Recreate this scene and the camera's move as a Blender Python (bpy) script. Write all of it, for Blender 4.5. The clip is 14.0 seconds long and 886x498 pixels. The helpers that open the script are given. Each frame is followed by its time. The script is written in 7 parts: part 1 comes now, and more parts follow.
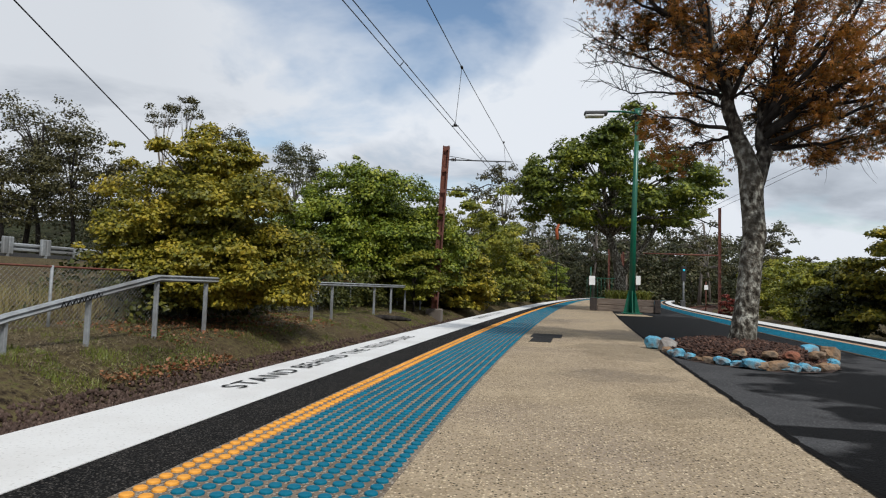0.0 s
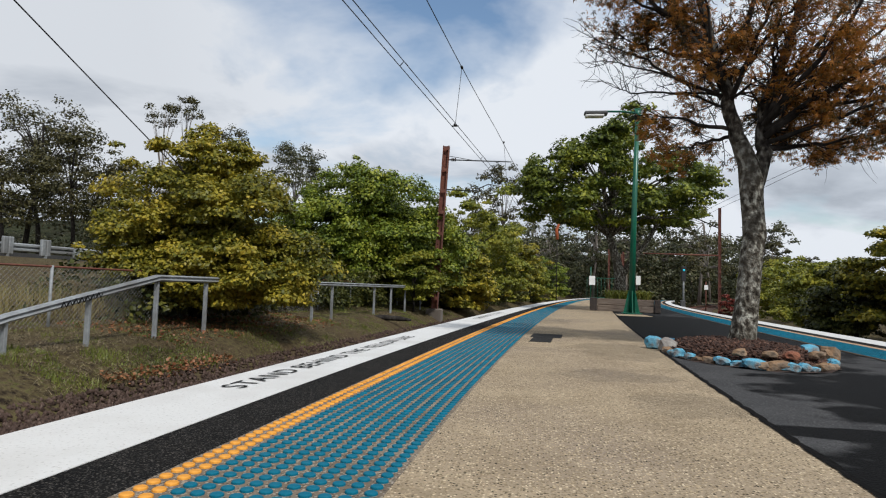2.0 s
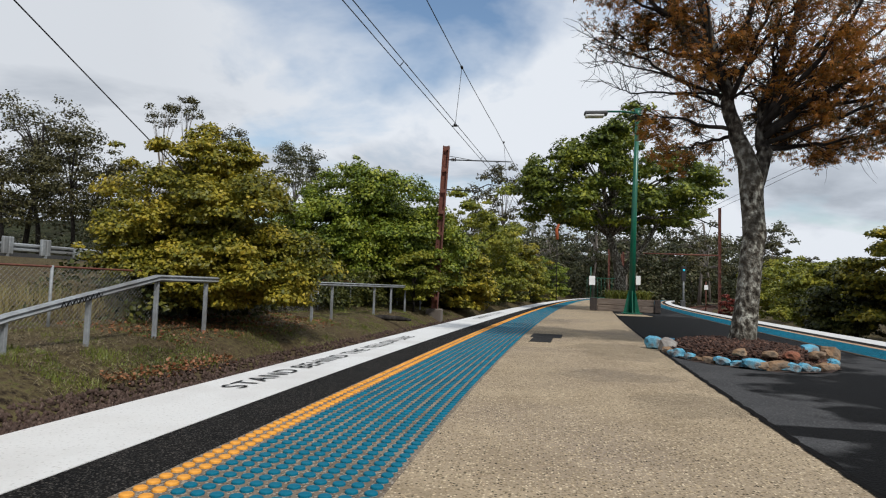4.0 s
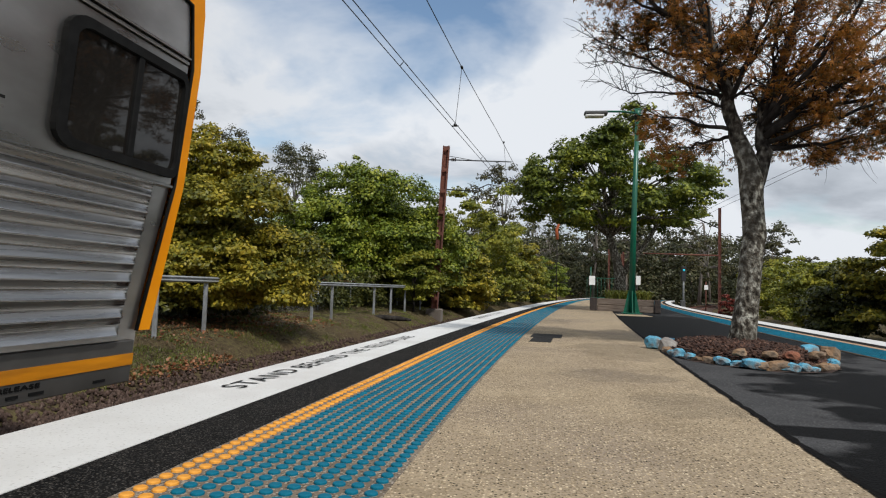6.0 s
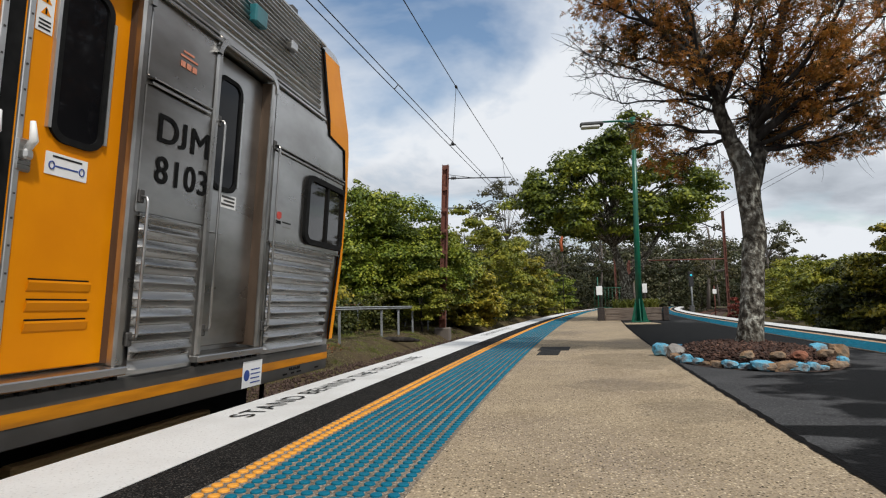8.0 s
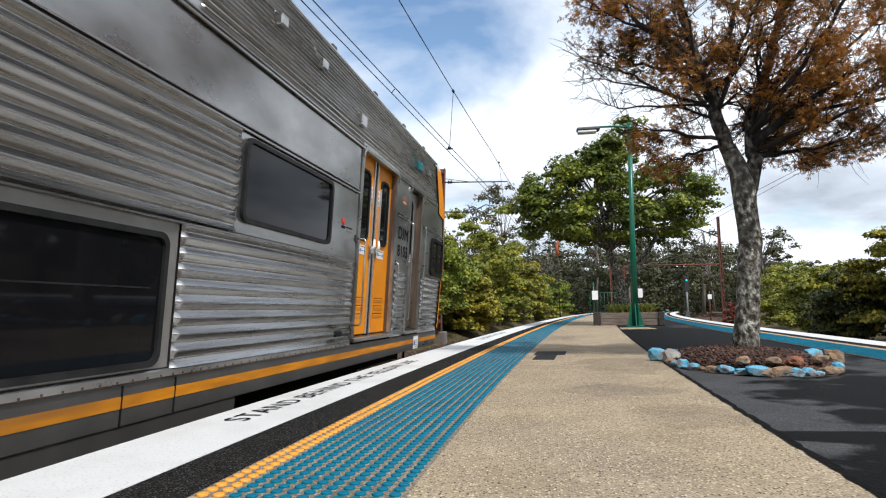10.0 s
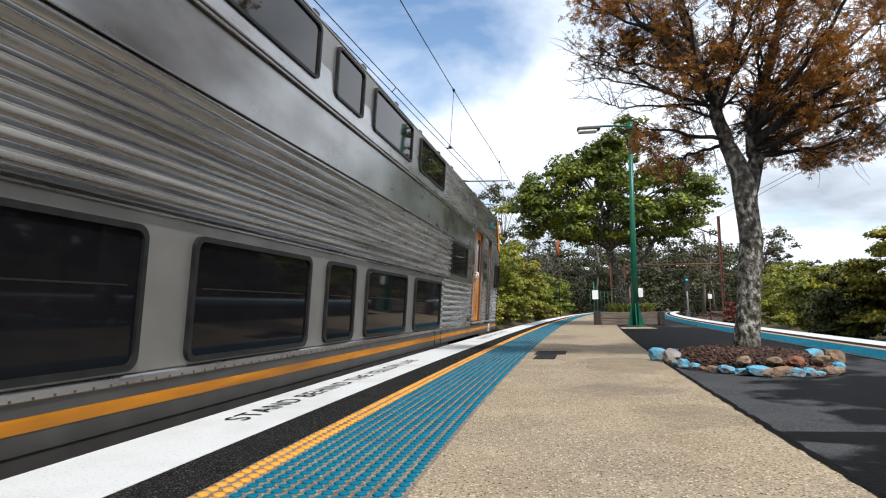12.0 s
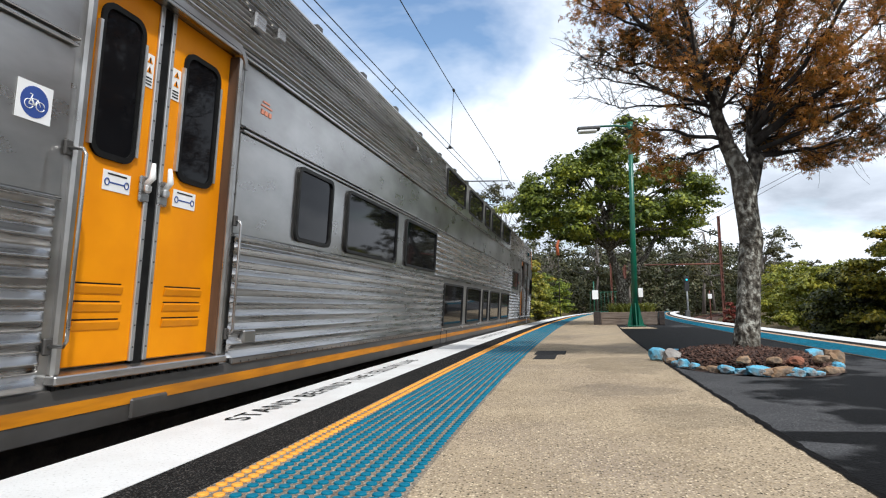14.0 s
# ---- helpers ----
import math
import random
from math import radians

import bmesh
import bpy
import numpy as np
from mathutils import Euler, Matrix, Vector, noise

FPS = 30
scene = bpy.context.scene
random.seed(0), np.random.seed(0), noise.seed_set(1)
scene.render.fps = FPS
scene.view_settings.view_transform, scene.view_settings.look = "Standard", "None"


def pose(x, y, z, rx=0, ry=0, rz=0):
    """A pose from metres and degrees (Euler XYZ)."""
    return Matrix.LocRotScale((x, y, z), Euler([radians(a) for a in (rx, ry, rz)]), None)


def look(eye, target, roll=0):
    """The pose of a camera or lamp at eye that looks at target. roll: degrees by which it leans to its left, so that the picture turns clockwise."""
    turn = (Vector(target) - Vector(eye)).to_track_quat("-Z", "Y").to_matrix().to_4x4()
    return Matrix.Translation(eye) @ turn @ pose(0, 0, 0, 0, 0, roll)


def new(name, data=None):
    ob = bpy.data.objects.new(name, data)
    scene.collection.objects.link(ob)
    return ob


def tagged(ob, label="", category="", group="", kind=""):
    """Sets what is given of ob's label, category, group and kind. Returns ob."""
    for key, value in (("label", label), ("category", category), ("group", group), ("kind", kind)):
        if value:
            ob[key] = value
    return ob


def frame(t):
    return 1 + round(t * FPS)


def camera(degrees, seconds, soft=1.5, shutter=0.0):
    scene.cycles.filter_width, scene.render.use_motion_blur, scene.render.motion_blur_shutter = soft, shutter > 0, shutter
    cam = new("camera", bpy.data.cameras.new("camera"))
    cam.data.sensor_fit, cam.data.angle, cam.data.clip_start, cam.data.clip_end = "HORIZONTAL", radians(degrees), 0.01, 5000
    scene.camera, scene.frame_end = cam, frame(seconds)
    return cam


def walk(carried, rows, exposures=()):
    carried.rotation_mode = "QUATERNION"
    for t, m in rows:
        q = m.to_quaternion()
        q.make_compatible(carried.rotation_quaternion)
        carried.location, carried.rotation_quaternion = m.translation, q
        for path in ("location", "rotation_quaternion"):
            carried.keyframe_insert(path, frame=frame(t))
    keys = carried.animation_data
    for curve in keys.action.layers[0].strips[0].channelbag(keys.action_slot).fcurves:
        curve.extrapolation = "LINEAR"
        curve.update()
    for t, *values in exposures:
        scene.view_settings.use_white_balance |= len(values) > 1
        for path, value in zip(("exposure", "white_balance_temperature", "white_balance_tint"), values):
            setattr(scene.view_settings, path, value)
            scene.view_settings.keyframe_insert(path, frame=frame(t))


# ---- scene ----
# ---- the camera and its way ----
def aim(yaw, pitch, roll, dx=0.0, dy=0.0, dz=0.0):
    """A pose from degrees: yaw from +y towards +x, pitch upwards, lean to the left."""
    a, b = radians(yaw), radians(pitch)
    eye = Vector((dx, dy, 0.51 + dz))
    way = Vector((math.sin(a) * math.cos(b), math.cos(a) * math.cos(b), math.sin(b)))
    return look(eye, eye + 10 * way, roll)


cam = camera(72.35, 14.0, 1.15)
walk(cam, [
    (0.0, aim(-8.95, 3.72, 1.82)),
    (3.2, aim(-8.95, 3.72, 1.82)),
    (6.05, aim(-8.95, 3.72, 1.82)),
    (6.5, aim(-9.81, 3.54, 2.56, -0.001, 0.010, 0.001)),
    (7.0, aim(-9.53, 4.28, 0.96, 0.009, -0.002, 0.002)),
    (7.45, aim(-9.46, 5.49, -1.35, 0.038, -0.030, -0.001)),
    (8.2, aim(-9.42, 5.47, -1.32, 0.037, -0.024, -0.001)),
    (10.4, aim(-9.03, 5.87, -1.03, 0.031, -0.022, -0.001)),
    (11.0, aim(-9.11, 5.79, -1.00, 0.031, -0.015, 0.001)),
    (11.5, aim(-9.08, 5.76, -0.97, 0.028, -0.017, 0.001)),
    (14.0, aim(-9.08, 5.76, -0.98, 0.029, -0.019, 0.001)),
], exposures=[(0, -0.43, 6150, 10), (3.2, -0.43, 6150, 10), (6.3, -0.41, 6280, 10), (7.4, -0.38, 6350, 10), (8.2, -0.37, 6250, 10), (10.4, 0.07, 6000, 10), (14.0, 0.08, 6000, 10)])

# ---- sky and sun ----
SUN_WAY = Vector((0.52, -0.62, 0.95)).normalized()


def build_sky():
    w = bpy.data.worlds.new("sky")
    scene.world = w
    w.use_nodes = True
    n, l = w.node_tree.nodes, w.node_tree.links
    n.clear()
    out = n.new("ShaderNodeOutputWorld")
    sky = n.new("ShaderNodeTexSky")
    sky.sky_type, sky.sun_disc = "NISHITA", False
    sky.sun_elevation = math.asin(SUN_WAY.z)
    sky.sun_rotation = math.atan2(SUN_WAY.x, SUN_WAY.y)
    clear = n.new("ShaderNodeBackground")
    clear.inputs["Strength"].default_value = 0.15
    sky.air_density, sky.dust_density, sky.ozone_density = 1.4, 0.2, 2.0
    l.new(sky.outputs[0], clear.inputs["Color"])
    co = n.new("ShaderNodeTexCoord")
    sep = n.new("ShaderNodeSeparateXYZ")
    l.new(co.outputs["Generated"], sep.inputs[0])
    lift = n.new("ShaderNodeMath")
    lift.operation = "MAXIMUM"
    l.new(sep.outputs["Z"], lift.inputs[0])
    lift.inputs[1].default_value = 0.0
    add = n.new("ShaderNodeMath")
    add.operation = "ADD"
    l.new(lift.outputs[0], add.inputs[0])
    add.inputs[1].default_value = 0.22
    div = n.new("ShaderNodeVectorMath")
    div.operation = "DIVIDE"
    com = n.new("ShaderNodeCombineXYZ")
    for k in "XYZ":
        l.new(add.outputs[0], com.inputs[k])
    l.new(co.outputs["Generated"], div.inputs[0])
    l.new(com.outputs[0], div.inputs[1])

    def clouds(scale, detail, rough, shift):
        m = n.new("ShaderNodeMapping")
        m.inputs["Location"].default_value = shift
        l.new(div.outputs[0], m.inputs["Vector"])
        t = n.new("ShaderNodeTexNoise")
        t.inputs["Scale"].default_value, t.inputs["Detail"].default_value = scale, detail
        t.inputs["Roughness"].default_value = rough
        t.inputs["Distortion"].default_value = 0.25
        l.new(m.outputs[0], t.inputs["Vector"])
        return t

    def ramp(src, stops):
        r = n.new("ShaderNodeValToRGB")
        e = r.color_ramp.elements
        for i, (p, c) in enumerate(stops):
            q = e[i] if i < 2 else e.new(p)
            q.position, q.color = p, (*c, 1) if len(c) == 3 else c
        l.new(src, r.inputs[0])
        return r

    big = clouds(1.5, 7, 0.52, (0.62, 0.10, 0.0))
    cover = ramp(big.outputs["Fac"], [(0.29, (0, 0, 0)), (0.45, (1, 1, 1))])
    shade = clouds(1.25, 6, 0.55, (3.7, 1.9, 0.5))
    tone = ramp(shade.outputs["Fac"], [(0.28, (0.56, 0.60, 0.65)), (0.40, (0.82, 0.86, 0.91)), (0.51, (1.12, 1.14, 1.16))])
    cloud = n.new("ShaderNodeBackground")
    cloud.inputs["Strength"].default_value = 0.97
    # heavier cloud to the west
    west = n.new("ShaderNodeMapRange")
    west.inputs[1].default_value, west.inputs[2].default_value = -0.55, -0.22
    west.inputs[3].default_value, west.inputs[4].default_value = 0.86, 1.0
    l.new(sep.outputs["X"], west.inputs[0])
    dim = n.new("ShaderNodeVectorMath")
    dim.operation = "SCALE"
    l.new(tone.outputs[0], dim.inputs[0])
    l.new(west.outputs[0], dim.inputs["Scale"])
    l.new(dim.outputs[0], cloud.inputs["Color"])
    # a gap of clear sky high above the line
    gap = n.new("ShaderNodeMapping")
    gap.inputs["Location"].default_value = (0.22 * 2.6, 0.0, -0.50 * 4.2)
    gap.inputs["Scale"].default_value = (2.6, 0.0, 4.2)
    l.new(co.outputs["Generated"], gap.inputs["Vector"])
    far = n.new("ShaderNodeVectorMath")
    far.operation = "LENGTH"
    l.new(gap.outputs[0], far.inputs[0])
    rag = n.new("ShaderNodeMath")
    rag.operation = "MULTIPLY_ADD"
    l.new(shade.outputs["Fac"], rag.inputs[0])
    rag.inputs[1].default_value = 2.4
    l.new(far.outputs["Value"], rag.inputs[2])
    hole = n.new("ShaderNodeMapRange")
    hole.inputs[1].default_value, hole.inputs[2].default_value = 1.66, 2.25
    l.new(rag.outputs[0], hole.inputs[0])
    both = n.new("ShaderNodeMath")
    both.operation = "MULTIPLY"
    l.new(cover.outputs[0], both.inputs[0])
    l.new(hole.outputs[0], both.inputs[1])
    mix = n.new("ShaderNodeMixShader")
    l.new(both.outputs[0], mix.inputs[0])
    l.new(clear.outputs[0], mix.inputs[1])
    l.new(cloud.outputs[0], mix.inputs[2])
    l.new(mix.outputs[0], out.inputs[0])


build_sky()
sun_data = bpy.data.lights.new("sun", "SUN")
sun_data.energy, sun_data.angle, sun_data.color = 4.0, radians(3.0), (1.0, 0.94, 0.85)
sun = new("sun", sun_data)
sun.matrix_world = look(SUN_WAY * 50, (0, 0, 0))


# ---- materials ----
def material(name, stops, scale=8.0, rough=0.8, metal=0.0, bump=0.0, bump_scale=60.0, stain=None, stain_scale=0.8,
             stretch=(1, 1, 1), detail=6, span=(0.32, 0.68), per=None, amount=0.25, spec=0.5, distance=0.01, rough_vary=0.0, coords="Object"):
    """A surface with a colour ramp over fine noise, stains at a larger scale, relief, and variation per object or island."""
    m = bpy.data.materials.new(name)
    m.use_nodes = True
    n, l = m.node_tree.nodes, m.node_tree.links
    b = n["Principled BSDF"]
    b.inputs["Roughness"].default_value, b.inputs["Metallic"].default_value = rough, metal
    b.inputs["Specular IOR Level"].default_value = spec
    co = n.new("ShaderNodeTexCoord")
    mp = n.new("ShaderNodeMapping")
    mp.inputs["Scale"].default_value = stretch
    l.new(co.outputs[coords], mp.inputs["Vector"])
    fine = n.new("ShaderNodeTexNoise")
    fine.inputs["Scale"].default_value, fine.inputs["Detail"].default_value = scale, detail
    l.new(mp.outputs[0], fine.inputs["Vector"])
    r = n.new("ShaderNodeValToRGB")
    e = r.color_ramp.elements
    lo, hi = span
    for i, c in enumerate(stops):
        p = lo + (hi - lo) * i / max(1, len(stops) - 1)
        q = e[i] if i < 2 else e.new(p)
        q.position, q.color = p, (*c, 1)
    l.new(fine.outputs["Fac"], r.inputs[0])
    colour = r.outputs[0]
    if stain:
        big = n.new("ShaderNodeTexNoise")
        big.inputs["Scale"].default_value, big.inputs["Detail"].default_value = stain_scale, 5
        l.new(mp.outputs[0], big.inputs["Vector"])
        sr = n.new("ShaderNodeMapRange")
        sr.inputs[1].default_value, sr.inputs[2].default_value = 0.45, 0.70
        l.new(big.outputs["Fac"], sr.inputs[0])
        x = n.new("ShaderNodeMix")
        x.data_type = "RGBA"
        l.new(sr.outputs[0], x.inputs["Factor"])
        l.new(colour, x.inputs["A"])
        x.inputs["B"].default_value = (*stain, 1)
        colour = x.outputs["Result"]
    if per:
        src = n.new("ShaderNodeObjectInfo").outputs["Random"] if per == "object" else n.new("ShaderNodeNewGeometry").outputs["Random Per Island"]
        hs = n.new("ShaderNodeHueSaturation")
        mr = n.new("ShaderNodeMapRange")
        mr.inputs[3].default_value, mr.inputs[4].default_value = 1 - amount, 1 + amount
        l.new(src, mr.inputs[0])
        l.new(mr.outputs[0], hs.inputs["Value"])
        l.new(colour, hs.inputs["Color"])
        colour = hs.outputs[0]
    l.new(colour, b.inputs["Base Color"])
    if rough_vary:
        rr = n.new("ShaderNodeMapRange")
        rr.inputs[3].default_value, rr.inputs[4].default_value = rough - rough_vary, rough + rough_vary
        l.new(fine.outputs["Fac"], rr.inputs[0])
        l.new(rr.outputs[0], b.inputs["Roughness"])
    if bump:
        t = n.new("ShaderNodeTexNoise")
        t.inputs["Scale"].default_value, t.inputs["Detail"].default_value = bump_scale, 4
        l.new(mp.outputs[0], t.inputs["Vector"])
        bn = n.new("ShaderNodeBump")
        bn.inputs["Strength"].default_value, bn.inputs["Distance"].default_value = bump, distance
        l.new(t.outputs["Fac"], bn.inputs["Height"])
        l.new(bn.outputs[0], b.inputs["Normal"])
    return m


def leaf_material(name, colours, translucent=0.35, rough=0.45):
    """Leaves: colour by leaf, part of the light passing through."""
    m = bpy.data.materials.new(name)
    m.use_nodes = True
    n, l = m.node_tree.nodes, m.node_tree.links
    b, out = n["Principled BSDF"], n["Material Output"]
    b.inputs["Roughness"].default_value = rough
    b.inputs["Specular IOR Level"].default_value = 0.28
    g = n.new("ShaderNodeNewGeometry")
    r = n.new("ShaderNodeValToRGB")
    e = r.color_ramp.elements
    for i, c in enumerate(colours):
        p = i / (len(colours) - 1)
        q = e[i] if i < 2 else e.new(p)
        q.position, q.color = p, (*c, 1)
    co = n.new("ShaderNodeTexCoord")
    t = n.new("ShaderNodeTexNoise")
    t.inputs["Scale"].default_value, t.inputs["Detail"].default_value = 0.9, 3
    l.new(co.outputs["Object"], t.inputs["Vector"])
    mixv = n.new("ShaderNodeMath")
    mixv.operation = "MULTIPLY_ADD"
    l.new(g.outputs["Random Per Island"], mixv.inputs[0])
    mixv.inputs[1].default_value = 0.55
    sub = n.new("ShaderNodeMath")
    sub.operation = "MULTIPLY_ADD"
    l.new(t.outputs["Fac"], sub.inputs[0])
    sub.inputs[1].default_value, sub.inputs[2].default_value = 1.5, -0.5
    l.new(sub.outputs[0], mixv.inputs[2])
    l.new(mixv.outputs[0], r.inputs[0])
    l.new(r.outputs[0], b.inputs["Base Color"])
    tr = n.new("ShaderNodeBsdfTranslucent")
    l.new(r.outputs[0], tr.inputs["Color"])
    mx = n.new("ShaderNodeMixShader")
    mx.inputs[0].default_value = translucent
    l.new(b.outputs[0], mx.inputs[1])
    l.new(tr.outputs[0], mx.inputs[2])
    l.new(mx.outputs[0], out.inputs[0])
    return m


def speckled(name, ground, stones, scale, rough, bump, stain=None, stain_scale=0.6, dark_patches=None, coords="Object"):
    """Exposed aggregate, or asphalt with its stones: cells of several tones in a binder, with darker patches, damp ones
    on the asphalt.
    """
    m = material(name, ground, 3.0, rough, spec=0.04, stain=stain, stain_scale=stain_scale, coords=coords)
    n, l = m.node_tree.nodes, m.node_tree.links
    b = n["Principled BSDF"]
    before = b.inputs["Base Color"].links[0].from_socket
    co = n.new("ShaderNodeTexCoord")
    v = n.new("ShaderNodeTexVoronoi")
    v.inputs["Scale"].default_value = scale
    l.new(co.outputs[coords], v.inputs["Vector"])
    sep = n.new("ShaderNodeSeparateColor")
    l.new(v.outputs["Color"], sep.inputs[0])
    r = n.new("ShaderNodeValToRGB")
    r.color_ramp.interpolation = "CONSTANT"
    e = r.color_ramp.elements
    for i, c in enumerate(stones):
        q = e[i] if i < 2 else e.new(0.5)
        q.position, q.color = i / len(stones), (*c, 1)
    l.new(sep.outputs[0], r.inputs[0])
    x = n.new("ShaderNodeMix")
    x.data_type = "RGBA"
    pick = n.new("ShaderNodeMath")
    pick.operation = "LESS_THAN"
    l.new(v.outputs["Distance"], pick.inputs[0])
    pick.inputs[1].default_value = 0.46
    half = n.new("ShaderNodeMath")
    half.operation = "MULTIPLY"
    half.inputs[1].default_value = 0.9
    l.new(pick.outputs[0], half.inputs[0])
    l.new(half.outputs[0], x.inputs["Factor"])
    l.new(before, x.inputs["A"])
    l.new(r.outputs[0], x.inputs["B"])
    colour = x.outputs["Result"]
    if dark_patches:
        t = n.new("ShaderNodeTexNoise")
        t.inputs["Scale"].default_value, t.inputs["Detail"].default_value = dark_patches[0], 5
        l.new(co.outputs[coords], t.inputs["Vector"])
        near = None
        for at, size in dark_patches[3]:
            mp = n.new("ShaderNodeMapping")
            mp.vector_type = "POINT"
            mp.inputs["Location"].default_value = (-at[0] / size[0], -at[1] / size[1], 0)
            mp.inputs["Scale"].default_value = (1 / size[0], 1 / size[1], 0)
            l.new(co.outputs[coords], mp.inputs[0])
            ln = n.new("ShaderNodeVectorMath")
            ln.operation = "LENGTH"
            l.new(mp.outputs[0], ln.inputs[0])
            if near is None:
                near = ln.outputs["Value"]
            else:
                mn = n.new("ShaderNodeMath")
                mn.operation = "MINIMUM"
                l.new(near, mn.inputs[0])
                l.new(ln.outputs["Value"], mn.inputs[1])
                near = mn.outputs[0]
        ad = n.new("ShaderNodeMath")
        ad.operation = "MULTIPLY_ADD"
        l.new(t.outputs["Fac"], ad.inputs[0])
        ad.inputs[1].default_value = 1.6
        l.new(near, ad.inputs[2])
        mr = n.new("ShaderNodeMapRange")
        mr.inputs[1].default_value, mr.inputs[2].default_value = dark_patches[1] + 0.10, dark_patches[1] - 0.04
        l.new(ad.outputs[0], mr.inputs[0])
        y = n.new("ShaderNodeMix")
        y.data_type, y.blend_type = "RGBA", "MULTIPLY"
        l.new(mr.outputs[0], y.inputs["Factor"])
        l.new(colour, y.inputs["A"])
        y.inputs["B"].default_value = (dark_patches[2], dark_patches[2], dark_patches[2], 1)
        colour = y.outputs["Result"]
        rm = n.new("ShaderNodeMapRange")
        rm.inputs[3].default_value, rm.inputs[4].default_value = rough, rough - 0.2
        l.new(mr.outputs[0], rm.inputs[0])
        l.new(rm.outputs[0], b.inputs["Roughness"])
    l.new(colour, b.inputs["Base Color"])
    bn = n.new("ShaderNodeBump")
    bn.inputs["Strength"].default_value, bn.inputs["Distance"].default_value = bump, 0.004
    bn.invert = True
    l.new(v.outputs["Distance"], bn.inputs["Height"])
    l.new(bn.outputs[0], b.inputs["Normal"])
    return m


M = {}
# the path is a fifth darker in patches beside and beyond the tree bed
M["concrete"] = speckled("aggregate concrete", [(0.278, 0.220, 0.149), (0.391, 0.315, 0.216)], [(0.62, 0.51, 0.355), (0.15, 0.115, 0.073), (0.44, 0.345, 0.222), (0.032, 0.026, 0.02), (0.24, 0.188, 0.12), (0.76, 0.65, 0.47), (0.17, 0.13, 0.082), (0.42, 0.335, 0.22), (0.31, 0.245, 0.156)], 115, 0.88, 0.7, dark_patches=(3.4, 1.66, 0.80, (((0.46, 3.95), (0.40, 0.30)), ((0.72, 3.05), (0.26, 0.40)), ((0.75, 5.7), (0.40, 0.9)), ((0.1, 7.6), (0.5, 0.5)), ((-0.1, 11.0), (0.8, 1.2)))), stain=(0.247, 0.200, 0.156), stain_scale=0.7)
M["asphalt"] = speckled("asphalt", [(0.049, 0.049, 0.051), (0.074, 0.074, 0.075)], [(0.066, 0.066, 0.066), (0.107, 0.107, 0.103), (0.037, 0.037, 0.039), (0.082, 0.082, 0.082), (0.053, 0.053, 0.053), (0.066, 0.066, 0.066), (0.045, 0.045, 0.045), (0.279, 0.271, 0.254)], 110, 0.85, 0.5, dark_patches=(2.2, 1.75, 0.09, (((2.58, 3.2), (1.26, 1.95)), ((1.25, 2.64), (0.52, 0.13)), ((1.85, 1.9), (1.25, 0.72)), ((2.6, 11.5), (2.2, 5.6)), ((3.2, 24.0), (3.0, 7.0)))))
M["black_strip"] = speckled("black bitumen", [(0.008, 0.008, 0.008), (0.016, 0.015, 0.014)], [(0.012, 0.012, 0.012), (0.03, 0.03, 0.03), (0.006, 0.006, 0.006), (0.015, 0.015, 0.015), (0.05, 0.047, 0.043), (0.012, 0.012, 0.012), (0.02, 0.02, 0.02), (0.11, 0.10, 0.09), (0.006, 0.006, 0.006)], 150, 0.9, 0.9)
M["white_paint"] = material("worn white paint", [(0.40, 0.39, 0.37), (0.58, 0.58, 0.565), (0.63, 0.63, 0.615)], 80, 0.7, bump=0.3, bump_scale=120, stain=(0.53, 0.52, 0.50), stain_scale=2.0, span=(0.30, 0.46), spec=0.2)
M["pad"] = speckled("tactile pad", [(0.13, 0.105, 0.08), (0.24, 0.20, 0.155)], [(0.30, 0.26, 0.20), (0.15, 0.12, 0.095), (0.08, 0.07, 0.06), (0.34, 0.30, 0.25)], 110, 0.9, 0.5)
M["blue_dot"] = material("blue plastic stud", [(0.0, 0.105, 0.175), (0.0, 0.15, 0.235)], 40, 0.7, per="island", amount=0.15, stain=(0.005, 0.09, 0.14), stain_scale=3, spec=0.2)
M["yellow_dot"] = material("yellow plastic stud", [(0.58, 0.235, 0.025), (0.78, 0.36, 0.06)], 40, 0.7, per="island", amount=0.15, spec=0.2)
M["faded_dot"] = material("faded yellow stud", [(0.42, 0.27, 0.16), (0.55, 0.37, 0.24)], 40, 0.7, spec=0.2)
M["letter"] = material("black lettering", [(0.004, 0.004, 0.004), (0.012, 0.012, 0.012)], 60, 0.8, spec=0.08)
M["seam"] = material("bitumen seam", [(0.004, 0.004, 0.004), (0.011, 0.010, 0.010)], 40, 0.9, bump=0.5, spec=0.05)
M["cover"] = material("dark steel cover", [(0.012, 0.012, 0.012), (0.03, 0.028, 0.026)], 25, 0.75, bump=0.5, spec=0.1)
M["grass_ground"] = material("grassy soil", [(0.022, 0.016, 0.011), (0.065, 0.050, 0.028), (0.105, 0.084, 0.042), (0.09, 0.09, 0.03)], 11, 0.95, bump=1.0, bump_scale=22, stain=(0.085, 0.062, 0.036), stain_scale=0.7, distance=0.05, spec=0.1, detail=10)
M["ballast"] = material("brown ballast", [(0.035, 0.024, 0.019), (0.075, 0.05, 0.04), (0.11, 0.08, 0.065)], 20, 0.95, bump=0.9, bump_scale=18, per="island", amount=0.4, distance=0.04, spec=0.1)
M["blade"] = leaf_material("grass blades", [(0.06, 0.065, 0.018), (0.13, 0.16, 0.03), (0.21, 0.25, 0.045), (0.24, 0.20, 0.07)], 0.3)
M["straw"] = leaf_material("dry straw", [(0.02, 0.014, 0.009), (0.10, 0.075, 0.042), (0.30, 0.24, 0.14), (0.14, 0.13, 0.05)], 0.1)
